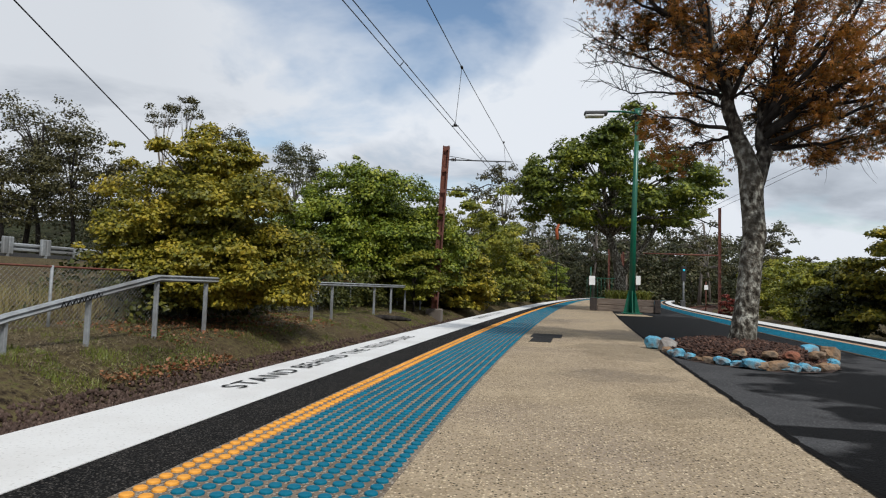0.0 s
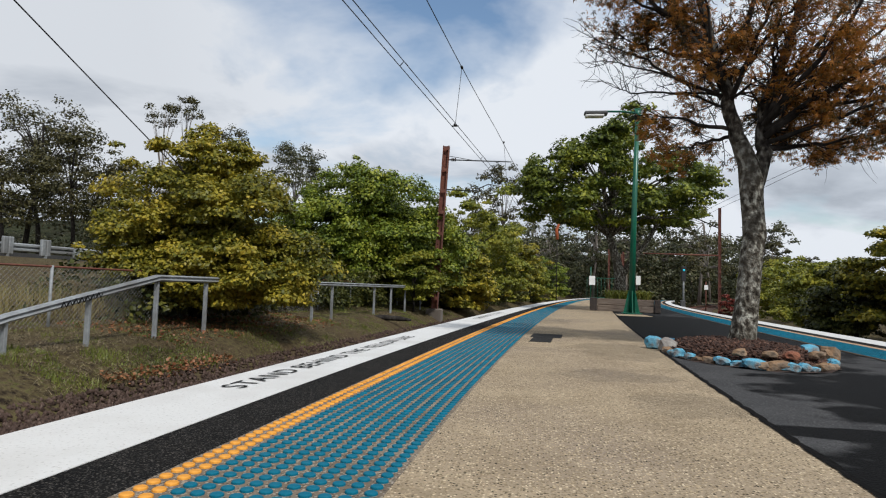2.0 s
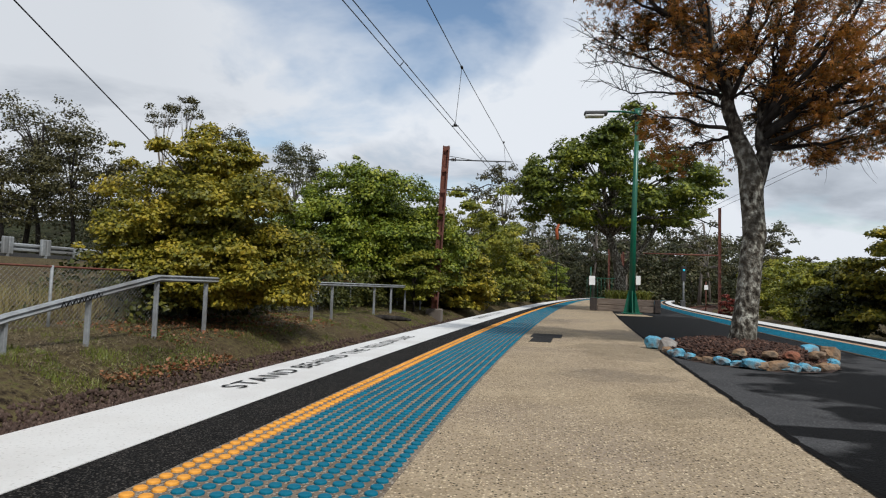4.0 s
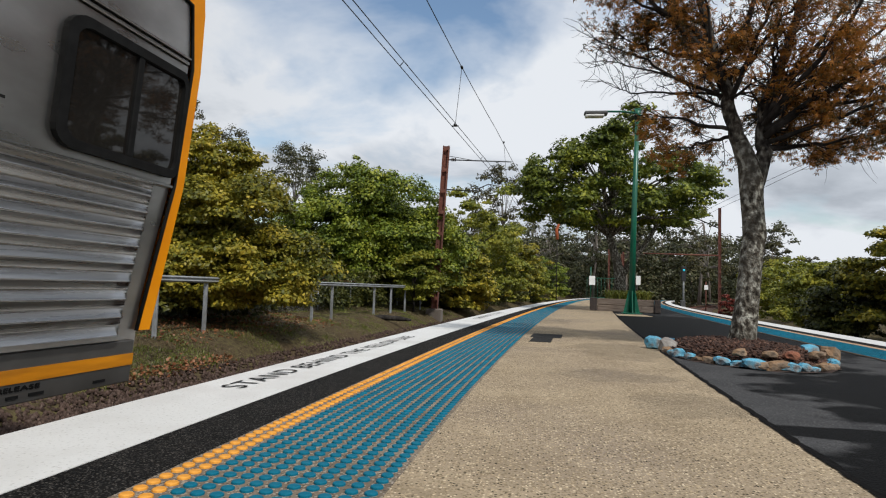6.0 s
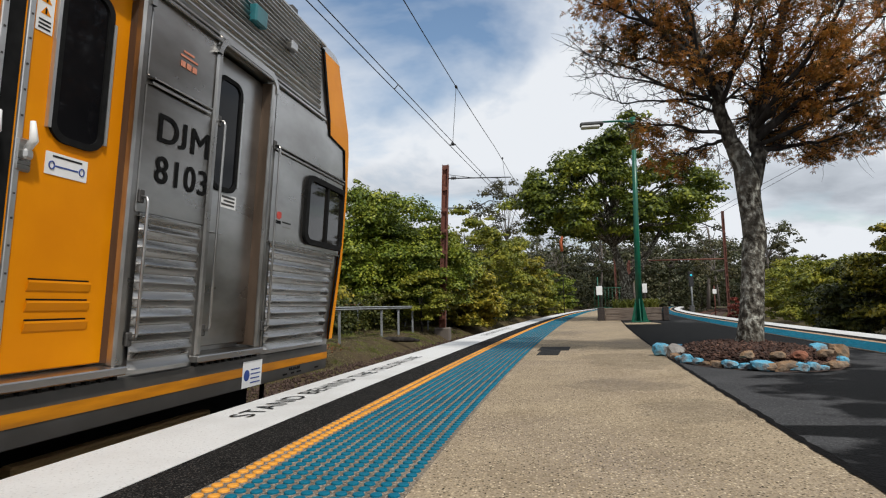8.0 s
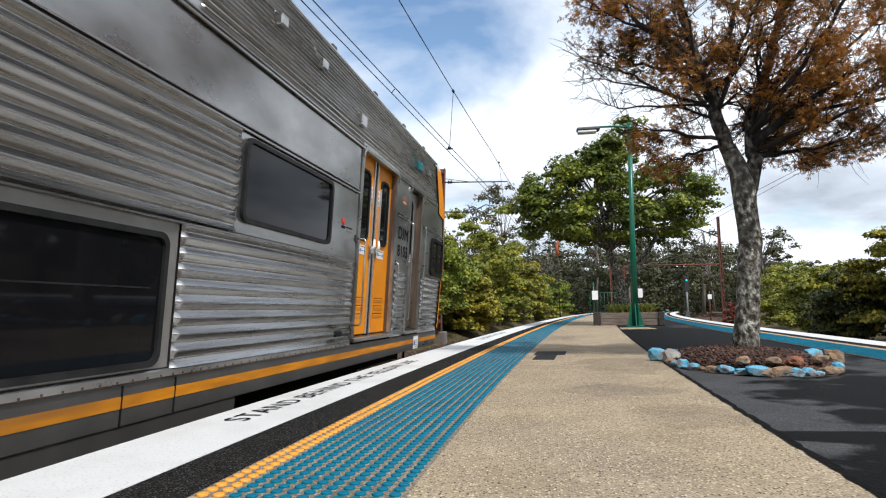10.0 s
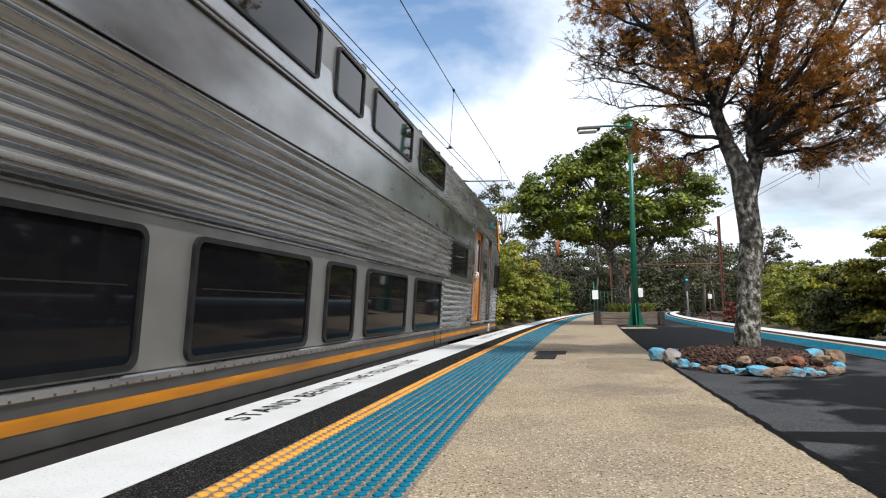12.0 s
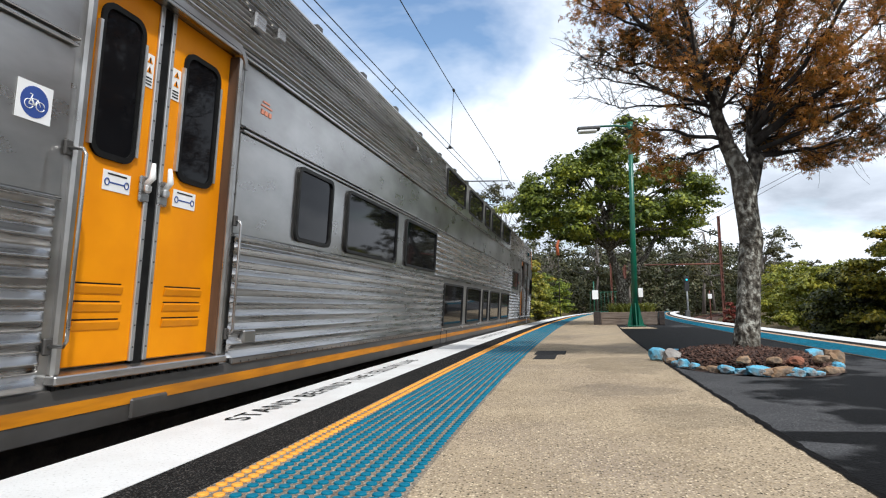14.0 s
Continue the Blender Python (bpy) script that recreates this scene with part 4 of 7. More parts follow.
def build_planter():
    p = empty("planter", (2.68, 19.3, -0.012), -8.0, label="low planter box of weathered sleeper timber", category="planter")
    for j, (a, b) in enumerate(((0.0, 0.185), (0.19, 0.375))):
        boxed("sleeper", (-0.80, -0.95, a), (0.80, -0.80, b), M["timber"], p, 0.012)
        boxed("sleeper", (-0.80, 0.80, a), (0.80, 0.95, b), M["timber"], p, 0.012)
        boxed("sleeper", (-0.78, -0.79, a), (-0.67, 0.79, b), M["timber"], p, 0.012)
        boxed("sleeper", (0.67, -0.79, a), (0.78, 0.79, b), M["timber"], p, 0.012)
    boxed("end_post", (-1.01, -1.0, 0), (-0.81, -0.78, 0.40), M["dark_timber"], p, 0.012)
    boxed("end_post", (0.81, -1.0, 0), (0.97, -0.78, 0.385), M["dark_timber"], p, 0.012)
    boxed("soil", (-0.67, -0.79, 0.0), (0.67, 0.79, 0.33), M["soil"], p)
    r = np.random.RandomState(33)
    vs, fs = [], []
    for i in range(420):
        x, y = -0.66 + 1.32 * r.rand(), -0.85 + 1.6 * r.rand()
        a, h, lean = 2 * np.pi * r.rand(), 0.28 + 0.32 * r.rand(), 0.28 + 0.30 * r.rand()
        dx, dy = math.cos(a), math.sin(a)
        o = len(vs)
        for k in range(4):
            f = k / 3
            w = 0.026 * (1 - f * 0.9)
            cx, cy, cz = x + dx * lean * f * f, y + dy * lean * f * f, 0.34 + h * (f - 0.55 * f ** 3)
            vs += [(cx - dy * w, cy + dx * w, cz), (cx + dy * w, cy - dx * w, cz)]
        fs += [(o + 2 * k, o + 2 * k + 1, o + 2 * k + 3, o + 2 * k + 2) for k in range(3)]
    t = empty("planter_plants", (2.72, 19.3, 0.0), -8.0, label="strap-leaved plants filling the timber planter", category="plants")
    link_mesh("leaves", vs, fs, M["leaf_strap"], t)
    # the maple in the planter
    lobes = []
    while len(lobes) < 430:
        a = 2 * np.pi * r.rand()
        f = r.rand() ** 0.42
        zz = r.rand() ** 1.1
        w = 3.6 * (1.0 - 0.97 * zz ** 3.2) * (0.66 + 0.34 * min(1.0, zz * 3.5))
        p = (-0.5 + math.cos(a) * w * f, math.sin(a) * 2.7 * f * (1 - 0.6 * zz * zz), 2.35 + 2.95 * zz + 0.15 * f * f)
        if noise.noise((p[0] * 0.9, p[1] * 0.9, p[2] * 1.5)) < 0.02 - 0.25 * (1 - zz):
            continue
        lobes.append((*p, 0.31 * (0.4 + 0.9 * r.rand())))
    for i in range(30):
        lobes.append((0.30 + 0.26 * r.randn(), 0.3 * r.randn(), 4.9 + 1.4 * r.rand(), 0.19))
    for i in range(12):
        lobes.append((-1.4 + 0.25 * r.randn(), 0.3 * r.randn(), 4.5 + 0.7 * r.rand(), 0.16))
    t = tree("maple_tree", "wide green maple growing in the timber planter", (2.75, 20.0, 0.34), lobes, 230, 0.115, M["leaf_maple"], M["bark_pale"],
             [(-0.15, 0, 0, 0.20), (-0.15, 0, 0.7, 0.17), (-0.25, 0, 1.2, 0.14), (-0.5, 0, 2.0, 0.11), (-0.4, 0.1, 3.0, 0.08), (0.1, 0.1, 5.4, 0.03)], 35, flat=0.62, limbs=60, limb_r=0.04, droop=0.35)
    tubes("limb", [([(-0.12, 0, 0.7), (0.2, 0.05, 1.25), (0.65, 0.1, 1.8), (1.2, 0.1, 2.8)], [0.12, 0.10, 0.08, 0.05])], M["bark_pale"], t)


# ---- the tree bed ----
def rock(name, at, size, mat, parent, seed, rz=0.0):
    r = random.Random(seed)
    bm = bmesh.new()
    bmesh.ops.create_icosphere(bm, subdivisions=2, radius=1.0)
    o = Vector((r.random() * 9, r.random() * 9, r.random() * 9))
    for v in bm.verts:
        k = 1 + 0.55 * noise.noise(v.co * 1.1 + o) + 0.22 * noise.noise(v.co * 2.6 + o)
        p = v.co * k
        p = Vector((max(-0.95, min(0.95, p.x)), max(-0.9, min(0.95, p.y)), max(-0.72, min(0.92, p.z))))
        v.co = Vector((p.x * size[0], p.y * size[1], p.z * size[2]))
    ob = part(name, bm, mat, parent)
    ob.matrix_basis = pose(at[0], at[1], at[2], r.uniform(-8, 8), r.uniform(-8, 8), rz)
    return ob


def build_bed():
    cx, cy, rx, ry = 1.80, 5.88, 0.605, 1.06
    bed = empty("tree_bed", (cx, cy, -0.012), label="tree bed edged with painted stones and filled with bark", category="garden bed")
    vs, fs = [], []
    rings, seg = 9, 40
    for i in range(rings + 1):
        f = i / rings
        for k in range(seg):
            a = 2 * math.pi * k / seg
            x, y = math.cos(a) * rx * f, math.sin(a) * ry * f
            f = i / rings * 1.13
            x, y = math.cos(a) * rx * f, math.sin(a) * ry * f
            vs.append((x, y, max(0.024, 0.12 * (1 - f ** 4)) + 0.02 * noise.noise((x * 6, y * 6, 0)) - 0.02))
    for i in range(rings):
        for k in range(seg):
            fs.append((i * seg + k, i * seg + (k + 1) % seg, (i + 1) * seg + (k + 1) % seg, (i + 1) * seg + k))
    link_mesh("soil", vs, fs, M["soil"], bed, smooth=True)
    r = np.random.RandomState(8)
    N = 5200
    a, f = 2 * np.pi * r.rand(N), np.sqrt(r.rand(N)) * 0.97
    x, y = np.cos(a) * rx * f, np.sin(a) * ry * f
    z = 0.12 * (1 - f ** 4) - 0.005 + 0.02 * r.rand(N)
    L, W, H = 0.016 + 0.022 * r.rand(N), 0.006 + 0.006 * r.rand(N), 0.003 + 0.002 * r.rand(N)
    corners = np.array([(sx, sy, sz) for sx in (-1, 1) for sy in (-1, 1) for sz in (-1, 1)], float)
    quads = np.array([(0, 1, 3, 2), (4, 6, 7, 5), (0, 4, 5, 1), (2, 3, 7, 6), (0, 2, 6, 4), (1, 5, 7, 3)])
    d = r.randn(N, 3) * np.array([1, 1, 0.35])
    d /= np.linalg.norm(d, axis=1, keepdims=True)
    e = np.cross(d, r.randn(N, 3) * 0.3 + np.array([0, 0, 1.0]))
    e /= np.linalg.norm(e, axis=1, keepdims=True)
    g = np.cross(d, e)
    V = (np.stack([x, y, z], 1)[:, None] + corners[None, :, :1] * (d * L[:, None])[:, None] + corners[None, :, 1:2] * (e * W[:, None])[:, None]
         + corners[None, :, 2:] * (g * H[:, None])[:, None]).reshape(-1, 3)
    F = (np.arange(N)[:, None, None] * 8 + quads[None]).reshape(-1, 4)
    tagged(fast_mesh("bark_mulch", V, F, M["mulch"], bed), "reddish-brown bark chips", kind="stuff")
    rr = random.Random(5)
    kinds = ["stone_blue", "stone_tan", "stone_grey", "stone_blue", "stone_tan", "brick", "stone_blue", "stone_tan"]
    n = 46
    for k in range(n):
        a = 2 * math.pi * k / n + rr.uniform(-0.04, 0.04)
        s = rr.choice((0.04, 0.05, 0.06, 0.072))
        w = rr.uniform(0.85, 1.35)
        px_, py_ = math.cos(a) * (rx + 0.03), math.sin(a) * (ry + 0.04)
        rock("stone", (px_, py_, s * 0.42), (s * w, s * 0.85, s * rr.uniform(0.5, 0.75)), M[kinds[(k * 3 + k // 5) % 8]], bed, 60 + k, math.degrees(a) + 90)
    rock("stone", (-0.60, 0.0, 0.06), (0.085, 0.08, 0.085), M["stone_grey"], bed, 201)
    rock("stone", (-0.68, 0.20, 0.06), (0.10, 0.08, 0.08), M["stone_blue"], bed, 202)
    rock("stone", (0.56, -0.46, 0.07), (0.075, 0.13, 0.085), M["stone_tan"], bed, 203)
    rock("stone", (0.50, -0.26, 0.08), (0.07, 0.07, 0.075), M["stone_blue"], bed, 204)
    for k, (x, y) in enumerate(((-0.25, -0.93), (0.10, -0.98), (-0.05, -0.97), (0.33, -0.85))):
        rock("stone", (x, y + 0.05, 0.10), (0.06, 0.045, 0.035), M[("stone_tan", "brick", "stone_tan", "stone_tan")[k]], bed, 210 + k)


def palm_leaves(c, normal, size, r):
    """Five-lobed leaves with drooping tips: centres, facing, radius."""
    n = normal / (np.linalg.norm(normal, axis=1, keepdims=True) + 1e-9)
    t = np.cross(n, r.randn(len(c), 3))
    t /= np.linalg.norm(t, axis=1, keepdims=True) + 1e-9
    b = np.cross(n, t)
    s = np.broadcast_to(size, (len(c),))[:, None]
    rows = [c]
    for a, k in ((-105, 0.6), (-52, 0.88), (0, 1.0), (52, 0.88), (105, 0.6)):
        for da, f, dip in ((-17, 0.5, 0.06), (0, 1.0, 0.34), (17, 0.5, 0.06)):
            w = radians(a + da)
            rows.append(c + s * k * f * (math.cos(w) * t + math.sin(w) * b) - n * s * dip)
    V = np.stack(rows, 1).reshape(-1, 3)
    k = np.arange(len(c))[:, None] * 16
    F = np.concatenate([k + np.array([0, 1 + 3 * j, 2 + 3 * j, 3 + 3 * j]) for j in range(5)], 0)
    return V, F


# limbs of the tree in the bed: radius at both ends, leafiness, points from its foot
LIMBS_LEFT = (
    (0.078, 0.032, 0.6, ((-0.05, 0.01, 1.88), (-0.10, 0.02, 2.02), (-0.18, 0.02, 2.40), (-0.27, 0.0, 2.73), (-0.33, 0.05, 3.01), (-0.42, 0.1, 3.50))),
    (0.044, 0.018, 1.0, ((-0.19, 0.02, 2.42), (-0.36, -0.05, 2.76), (-0.62, -0.1, 2.97), (-0.95, -0.15, 3.30))),
    (0.040, 0.016, 1.0, ((-0.27, 0.0, 2.72), (-0.11, -0.05, 2.92), (0.05, -0.1, 3.17), (0.16, -0.1, 3.60))),
    (0.018, 0.005, 0.25, ((-0.20, 0.0, 2.33), (-0.59, -0.1, 2.46), (-0.89, -0.15, 2.53), (-1.21, -0.2, 2.62))),
    (0.014, 0.004, 0.12, ((-0.22, 0.0, 2.34), (-0.67, 0.0, 2.37), (-0.99, 0.05, 2.38), (-1.16, 0.05, 2.44))),
    (0.016, 0.005, 0.45, ((-0.40, 0.0, 2.42), (-0.83, 0.1, 2.70), (-1.05, 0.15, 2.84), (-1.33, 0.2, 2.98))),
    (0.022, 0.006, 1.5, ((-0.10, 0.0, 2.0), (-0.44, 0.0, 2.08), (-0.66, 0.0, 2.14), (-0.80, 0.0, 2.15))),
    (0.024, 0.008, 1.2, ((-0.16, 0.0, 2.30), (-0.36, -0.3, 2.55), (-0.50, -0.5, 2.80), (-0.60, -0.7, 3.2))),
    (0.026, 0.008, 1.2, ((-0.15, 0.02, 2.25), (-0.10, -0.3, 2.55), (0.0, -0.5, 2.85), (0.1, -0.7, 3.2))),
    (0.026, 0.008, 1.2, ((-0.15, 0.02, 2.25), (-0.20, 0.4, 2.55), (-0.25, 0.7, 2.85), (-0.3, 1.0, 3.3))),
    (0.020, 0.006, 1.2, ((-0.10, 0.0, 1.95), (-0.25, 0.3, 1.98), (-0.35, 0.6, 2.0), (-0.40, 1.0, 2.05))),
)
LIMBS_TOP = (
    (0.030, 0.008, 1.2, ((-0.30, 0.03, 2.86), (-0.58, -0.05, 3.04), (-0.88, -0.1, 3.14), (-1.20, -0.15, 3.34))),
    (0.024, 0.007, 1.1, ((-0.27, 0.0, 2.70), (-0.58, 0.2, 2.84), (-0.84, 0.3, 2.94), (-1.08, 0.35, 3.08))),
    (0.024, 0.008, 1.0, ((-0.33, 0.05, 3.02), (-0.56, 0.1, 3.22), (-0.80, 0.1, 3.42), (-1.0, 0.1, 3.6))),
    (0.024, 0.008, 1.0, ((-0.20, 0.02, 2.45), (0.02, -0.1, 2.66), (0.20, -0.2, 2.90), (0.40, -0.2, 3.20))),
)
LIMBS_RIGHT = (
    (0.080, 0.035, 0.7, ((0.06, 0.0, 1.42), (0.17, 0.05, 1.80), (0.18, 0.08, 2.14), (0.26, 0.1, 2.44), (0.39, 0.1, 2.77), (0.55, 0.1, 3.35))),
    (0.035, 0.010, 1.3, ((0.17, 0.0, 1.93), (0.40, -0.1, 2.12), (0.79, -0.15, 2.21), (1.40, -0.2, 2.29))),
    (0.026, 0.007, 1.4, ((0.17, 0.0, 1.82), (0.47, 0.05, 1.86), (0.74, 0.1, 1.90), (1.15, 0.1, 1.97))),
    (0.038, 0.012, 1.0, ((0.18, 0.05, 2.14), (0.40, 0.1, 2.49), (0.72, 0.1, 2.92), (1.08, 0.15, 3.45))),
    (0.034, 0.012, 1.0, ((0.18, 0.05, 2.08), (0.60, 0.2, 2.49), (0.99, 0.3, 2.80), (1.50, 0.4, 3.20))),
    (0.032, 0.010, 1.1, ((0.17, 0.0, 2.0), (0.65, -0.2, 2.32), (1.08, -0.3, 2.58), (1.66, -0.4, 2.78))),
    (0.034, 0.010, 1.2, ((0.17, 0.05, 1.95), (0.40, 0.5, 2.15), (0.75, 1.0, 2.40), (1.2, 1.5, 2.7))),
    (0.030, 0.010, 1.2, ((0.16, 0.0, 2.05), (0.35, -0.4, 2.35), (0.60, -0.7, 2.75), (0.85, -0.9, 3.2))),
    (0.024, 0.007, 1.4, ((0.18, 0.0, 1.88), (0.55, -0.3, 2.0), (0.90, -0.5, 2.1), (1.30, -0.6, 2.25))),
    (0.024, 0.007, 1.4, ((0.18, 0.05, 1.86), (0.55, 0.4, 1.95), (0.95, 0.8, 2.05), (1.50, 1.1, 2.25))),
)


def build_autumn_tree():
    t = empty("autumn_tree", (1.93, 6.05, 0.10), label="tree with lichened grey trunk and sparse rusty leaves", category="tree")
    trunk = [(-0.05, 0, -0.05, 0.136), (-0.03, 0, 0.06, 0.117), (0.0, 0, 0.3, 0.105), (0.03, 0, 0.6, 0.100), (0.05, 0, 0.85, 0.100), (0.075, 0, 1.0, 0.104), (0.065, 0, 1.15, 0.098), (0.05, 0, 1.35, 0.100), (0.045, 0, 1.52, 0.108), (0.02, 0, 1.68, 0.094), (-0.03, 0.01, 1.82, 0.083), (-0.055, 0.012, 1.89, 0.075)]
    tubes("trunk", [([p[:3] for p in trunk], [p[3] for p in trunk])], M["bark_pale"], t, "grey trunk with pale lichen", sides=14)
    r = np.random.RandomState(77)
    twigs, tips = [], []

    def bare(p):
        """Where the crown lets the sky in: below its skirt and at its thin outer side."""
        x, z = p[0], p[2] + 0.10 * noise.noise(Vector(p) * 2.6)
        low = 1.98 if x < -0.50 else (1.70 if x < 0.75 else 1.70 + 0.30 * (x - 0.75))
        return z < low or (x < -0.98 if z < 2.25 else x < -0.66 - 1.3 * max(0.0, z - 2.46))

    def sprig(p, d, length, rad, depth, leafy):
        pts, rs = [np.array(p)], [rad]
        for i in range(3):
            d = d + 0.22 * r.randn(3) + np.array([0, 0, 0.02])
            d = d / np.linalg.norm(d)
            pts.append(pts[-1] + d * length / 3)
            rs.append(rad * (1 - 0.6 * (i + 1) / 3))
        if pts[-1][2] < 1.62:
            return
        twigs.append((pts, [float(v) for v in rs]))
        if depth == 0:
            tips.append((pts, leafy))
            return
        for k in range(5):
            side = np.cross(d, r.randn(3))
            side /= np.linalg.norm(side)
            q = d * 0.75 + side * (0.5 + 0.4 * r.rand()) + np.array([0, 0, -0.05])
            sprig(pts[1 + k % 3], q / np.linalg.norm(q), length * (0.50 + 0.25 * r.rand()), rad * 0.5, depth - 1, leafy)

    for r0, r1, leafy, pts in LIMBS_LEFT + LIMBS_TOP + LIMBS_RIGHT:
        P = np.array(pts)
        f = np.linspace(0, 1, len(P))
        g = np.linspace(0, 1, 3 * len(P) - 2)
        Q = np.stack([np.interp(g, f, P[:, k]) for k in range(3)], 1)
        Q[1:-1] += 0.012 * r.randn(len(Q) - 2, 3)
        # limbs are coloured darker than the trunk to stand for the crown's shade
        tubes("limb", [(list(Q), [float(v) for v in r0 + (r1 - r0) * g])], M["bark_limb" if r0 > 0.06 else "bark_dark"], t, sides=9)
        span = float(np.linalg.norm(P[-1] - P[0]))
        for k in np.arange(0.30 if r0 > 0.05 else 0.16, 1.0, 0.075 / span):
            p = np.array([np.interp(k, g, Q[:, i]) for i in range(3)])
            d = np.array([np.interp(min(1, k + 0.05), g, Q[:, i]) for i in range(3)]) - p
            d /= np.linalg.norm(d) + 1e-9
            side = np.cross(d, r.randn(3))
            side /= np.linalg.norm(side)
            q = 0.6 * d + 0.75 * side + np.array([0, 0, 0.12])
            sprig(p, q / np.linalg.norm(q), (0.34 if leafy > 0.45 else 0.20) * (0.7 + 0.6 * r.rand()), max(0.0045, 0.28 * (r0 + (r1 - r0) * k)), 1, leafy)
        for k in range(3):
            d = P[-1] - P[-2]
            sprig(P[-1], d / np.linalg.norm(d) + 0.35 * r.randn(3), 0.32, r1, 1, leafy)
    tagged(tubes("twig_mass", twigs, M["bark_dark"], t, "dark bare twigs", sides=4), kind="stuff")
    C, Nn = [], []
    for pts, leafy in tips:
        if noise.noise(Vector(pts[-1]) * 3.0 + Vector((3.1, 0.4, 7.7)))  < -0.12 or r.rand() > leafy + 0.1:
            continue
        k = int(14 * min(1.4, leafy) * (0.4 + 1.2 * r.rand())) + 1
        w = 0.35 + 0.75 * r.rand(k, 1)
        c = pts[0] + (pts[-1] - pts[0]) * w + 0.035 * r.randn(k, 3) - np.array([0, 0, 0.025])
        keep = np.array([not bare(q) for q in c])
        C.append(c[keep])
        Nn.append(r.randn(k, 3)[keep] * 0.55 + np.array([0, 0, 0.8]))
    C, Nn = np.concatenate(C), np.concatenate(Nn)
    V, F = palm_leaves(C, Nn, 0.030 + 0.024 * r.rand(len(C)), r)
    fast_mesh("leaves", V, F, M["leaf_autumn"], t, "rusty brown and orange leaves")


# ---- station furniture ----
def build_lamp():
    l = empty("street_lamp", (2.52, 17.0, -0.012), 0.0, label="green painted lamp post with a flat grey lantern", category="lamp post")
    bm = bmesh.new()
    box(bm, (-0.24, -0.24, 0), (0.24, 0.24, 0.03), 0.006)
    part("base_plate", bm, M["green"], l)
    for a in range(4):
        bm = bmesh.new()
        c, s = math.cos(a * math.pi / 2), math.sin(a * math.pi / 2)
        pts = [(0.05, 0.03), (0.22, 0.03), (0.20, 0.10), (0.09, 0.62), (0.05, 0.62)]
        vs = []
        for w in (-0.012, 0.012):
            vs.append([bm.verts.new((c * x - s * w, s * x + c * w, z)) for x, z in pts])
        bm.faces.new(vs[0])
        bm.faces.new(vs[1][::-1])
        for i in range(5):
            j = (i + 1) % 5
            bm.faces.new((vs[0][i], vs[1][i], vs[1][j], vs[0][j]))
        part("gusset", bm, M["green"], l)
    tubes("pole", [([(0, 0, 0.02), (0.035, 0, 2.6), (0.10, 0, 5.52)], [0.085, 0.075, 0.055])], M["green"], l, sides=14)
    tubes("collar", [([(0.098, 0, 5.30), (0.102, 0, 5.62)], [0.085, 0.085])], M["green"], l, sides=14)
    tubes("arm", [([(0.10, 0, 5.50), (-0.28, 0, 5.55), (-0.72, 0, 5.56)], [0.032, 0.03, 0.028])], M["green"], l, sides=10)
    boxed("lantern", (-1.34, -0.14, 5.45), (-0.70, 0.14, 5.56), M["lamp_grey"], l, 0.04)
    boxed("diffuser", (-1.31, -0.125, 5.40), (-0.80, 0.125, 5.47), M["sign_white"], l, 0.02, "cloudy white diffuser")
    boxed("notice", (0.09, -0.11, 0.78), (0.21, -0.09, 1.02), M["sign_white"], l, 0.004, "white notice plate")


def build_signs():
    s = empty("sign", (3.9, 45.0, 0.0), label="white sign on a thin green post at the platform end", category="sign")
    tubes("post", [([(-0.1, 0, -0.0), (-0.1, 0, 2.4)], [0.04, 0.04])], M["green"], s)
    boxed("face", (-0.22, -0.07, 1.1), (0.20, -0.045, 1.75), M["sign_white"], s, 0.01)
    g = empty("gate", (5.0, 47.0, 0.0), label="low green barrier fence at the platform end", category="fence")
    for x in np.arange(-1.3, 1.31, 0.26):
        tubes("bar", [([(x, 0, 0.0), (x, 0, 1.7)], [0.014, 0.014])], M["green"], g, sides=5)
    for z in (0.2, 1.65):
        tubes("rail", [([(-1.3, 0, z), (1.3, 0, z)], [0.02, 0.02])], M["green"], g, sides=5)
    c = empty("access_cover", (0.085, 6.85, 0.0), -4.0, label="dark steel access cover let into the path", category="cover")
    boxed("plate", (-0.12, -0.60, -0.008), (0.10, 0.02, 0.003), M["cover"], c, 0.002)
    boxed("plate", (-0.16, 0.03, -0.008), (0.185, 0.62, 0.003), M["cover"], c, 0.002)
    boxed("patch", (1.95, 15.2, -0.02), (2.75, 16.35, -0.006), M["concrete"], None, 0.003)
    tagged(bpy.data.objects["patch"], "pale concrete patch at the lamp post", kind="structure")
    sg = empty("signal", (13.6, 60.0, -1.1), label="railway signal with a lit blue-green lamp", category="signal")
    tubes("mast", [([(0, 0, 0), (0, 0, 4.4)], [0.09, 0.08])], M["steel"], sg)
    boxed("head", (-0.2, -0.1, 3.0), (0.2, 0.12, 4.4), M["wire"], sg, 0.02)
    tubes("lens", [([(0, -0.14, 4.05), (0, -0.10, 4.05)], [0.10, 0.10])], M["signal_light"], sg, sides=12)
    boxed("cabinet", (-0.25, -0.2, 0.0), (0.15, 0.2, 1.2), M["lamp_grey"], sg, 0.02)
    s2 = empty("speed_sign", (14.3, 55.0, -1.0), label="small square track sign on a post", category="sign")
    tubes("post", [([(0, 0, 0), (0, 0, 2.8)], [0.05, 0.05])], M["rust"], s2)
    boxed("plate", (-0.16, -0.09, 2.1), (0.16, -0.06, 2.5), M["sign_white"], s2, 0.01)


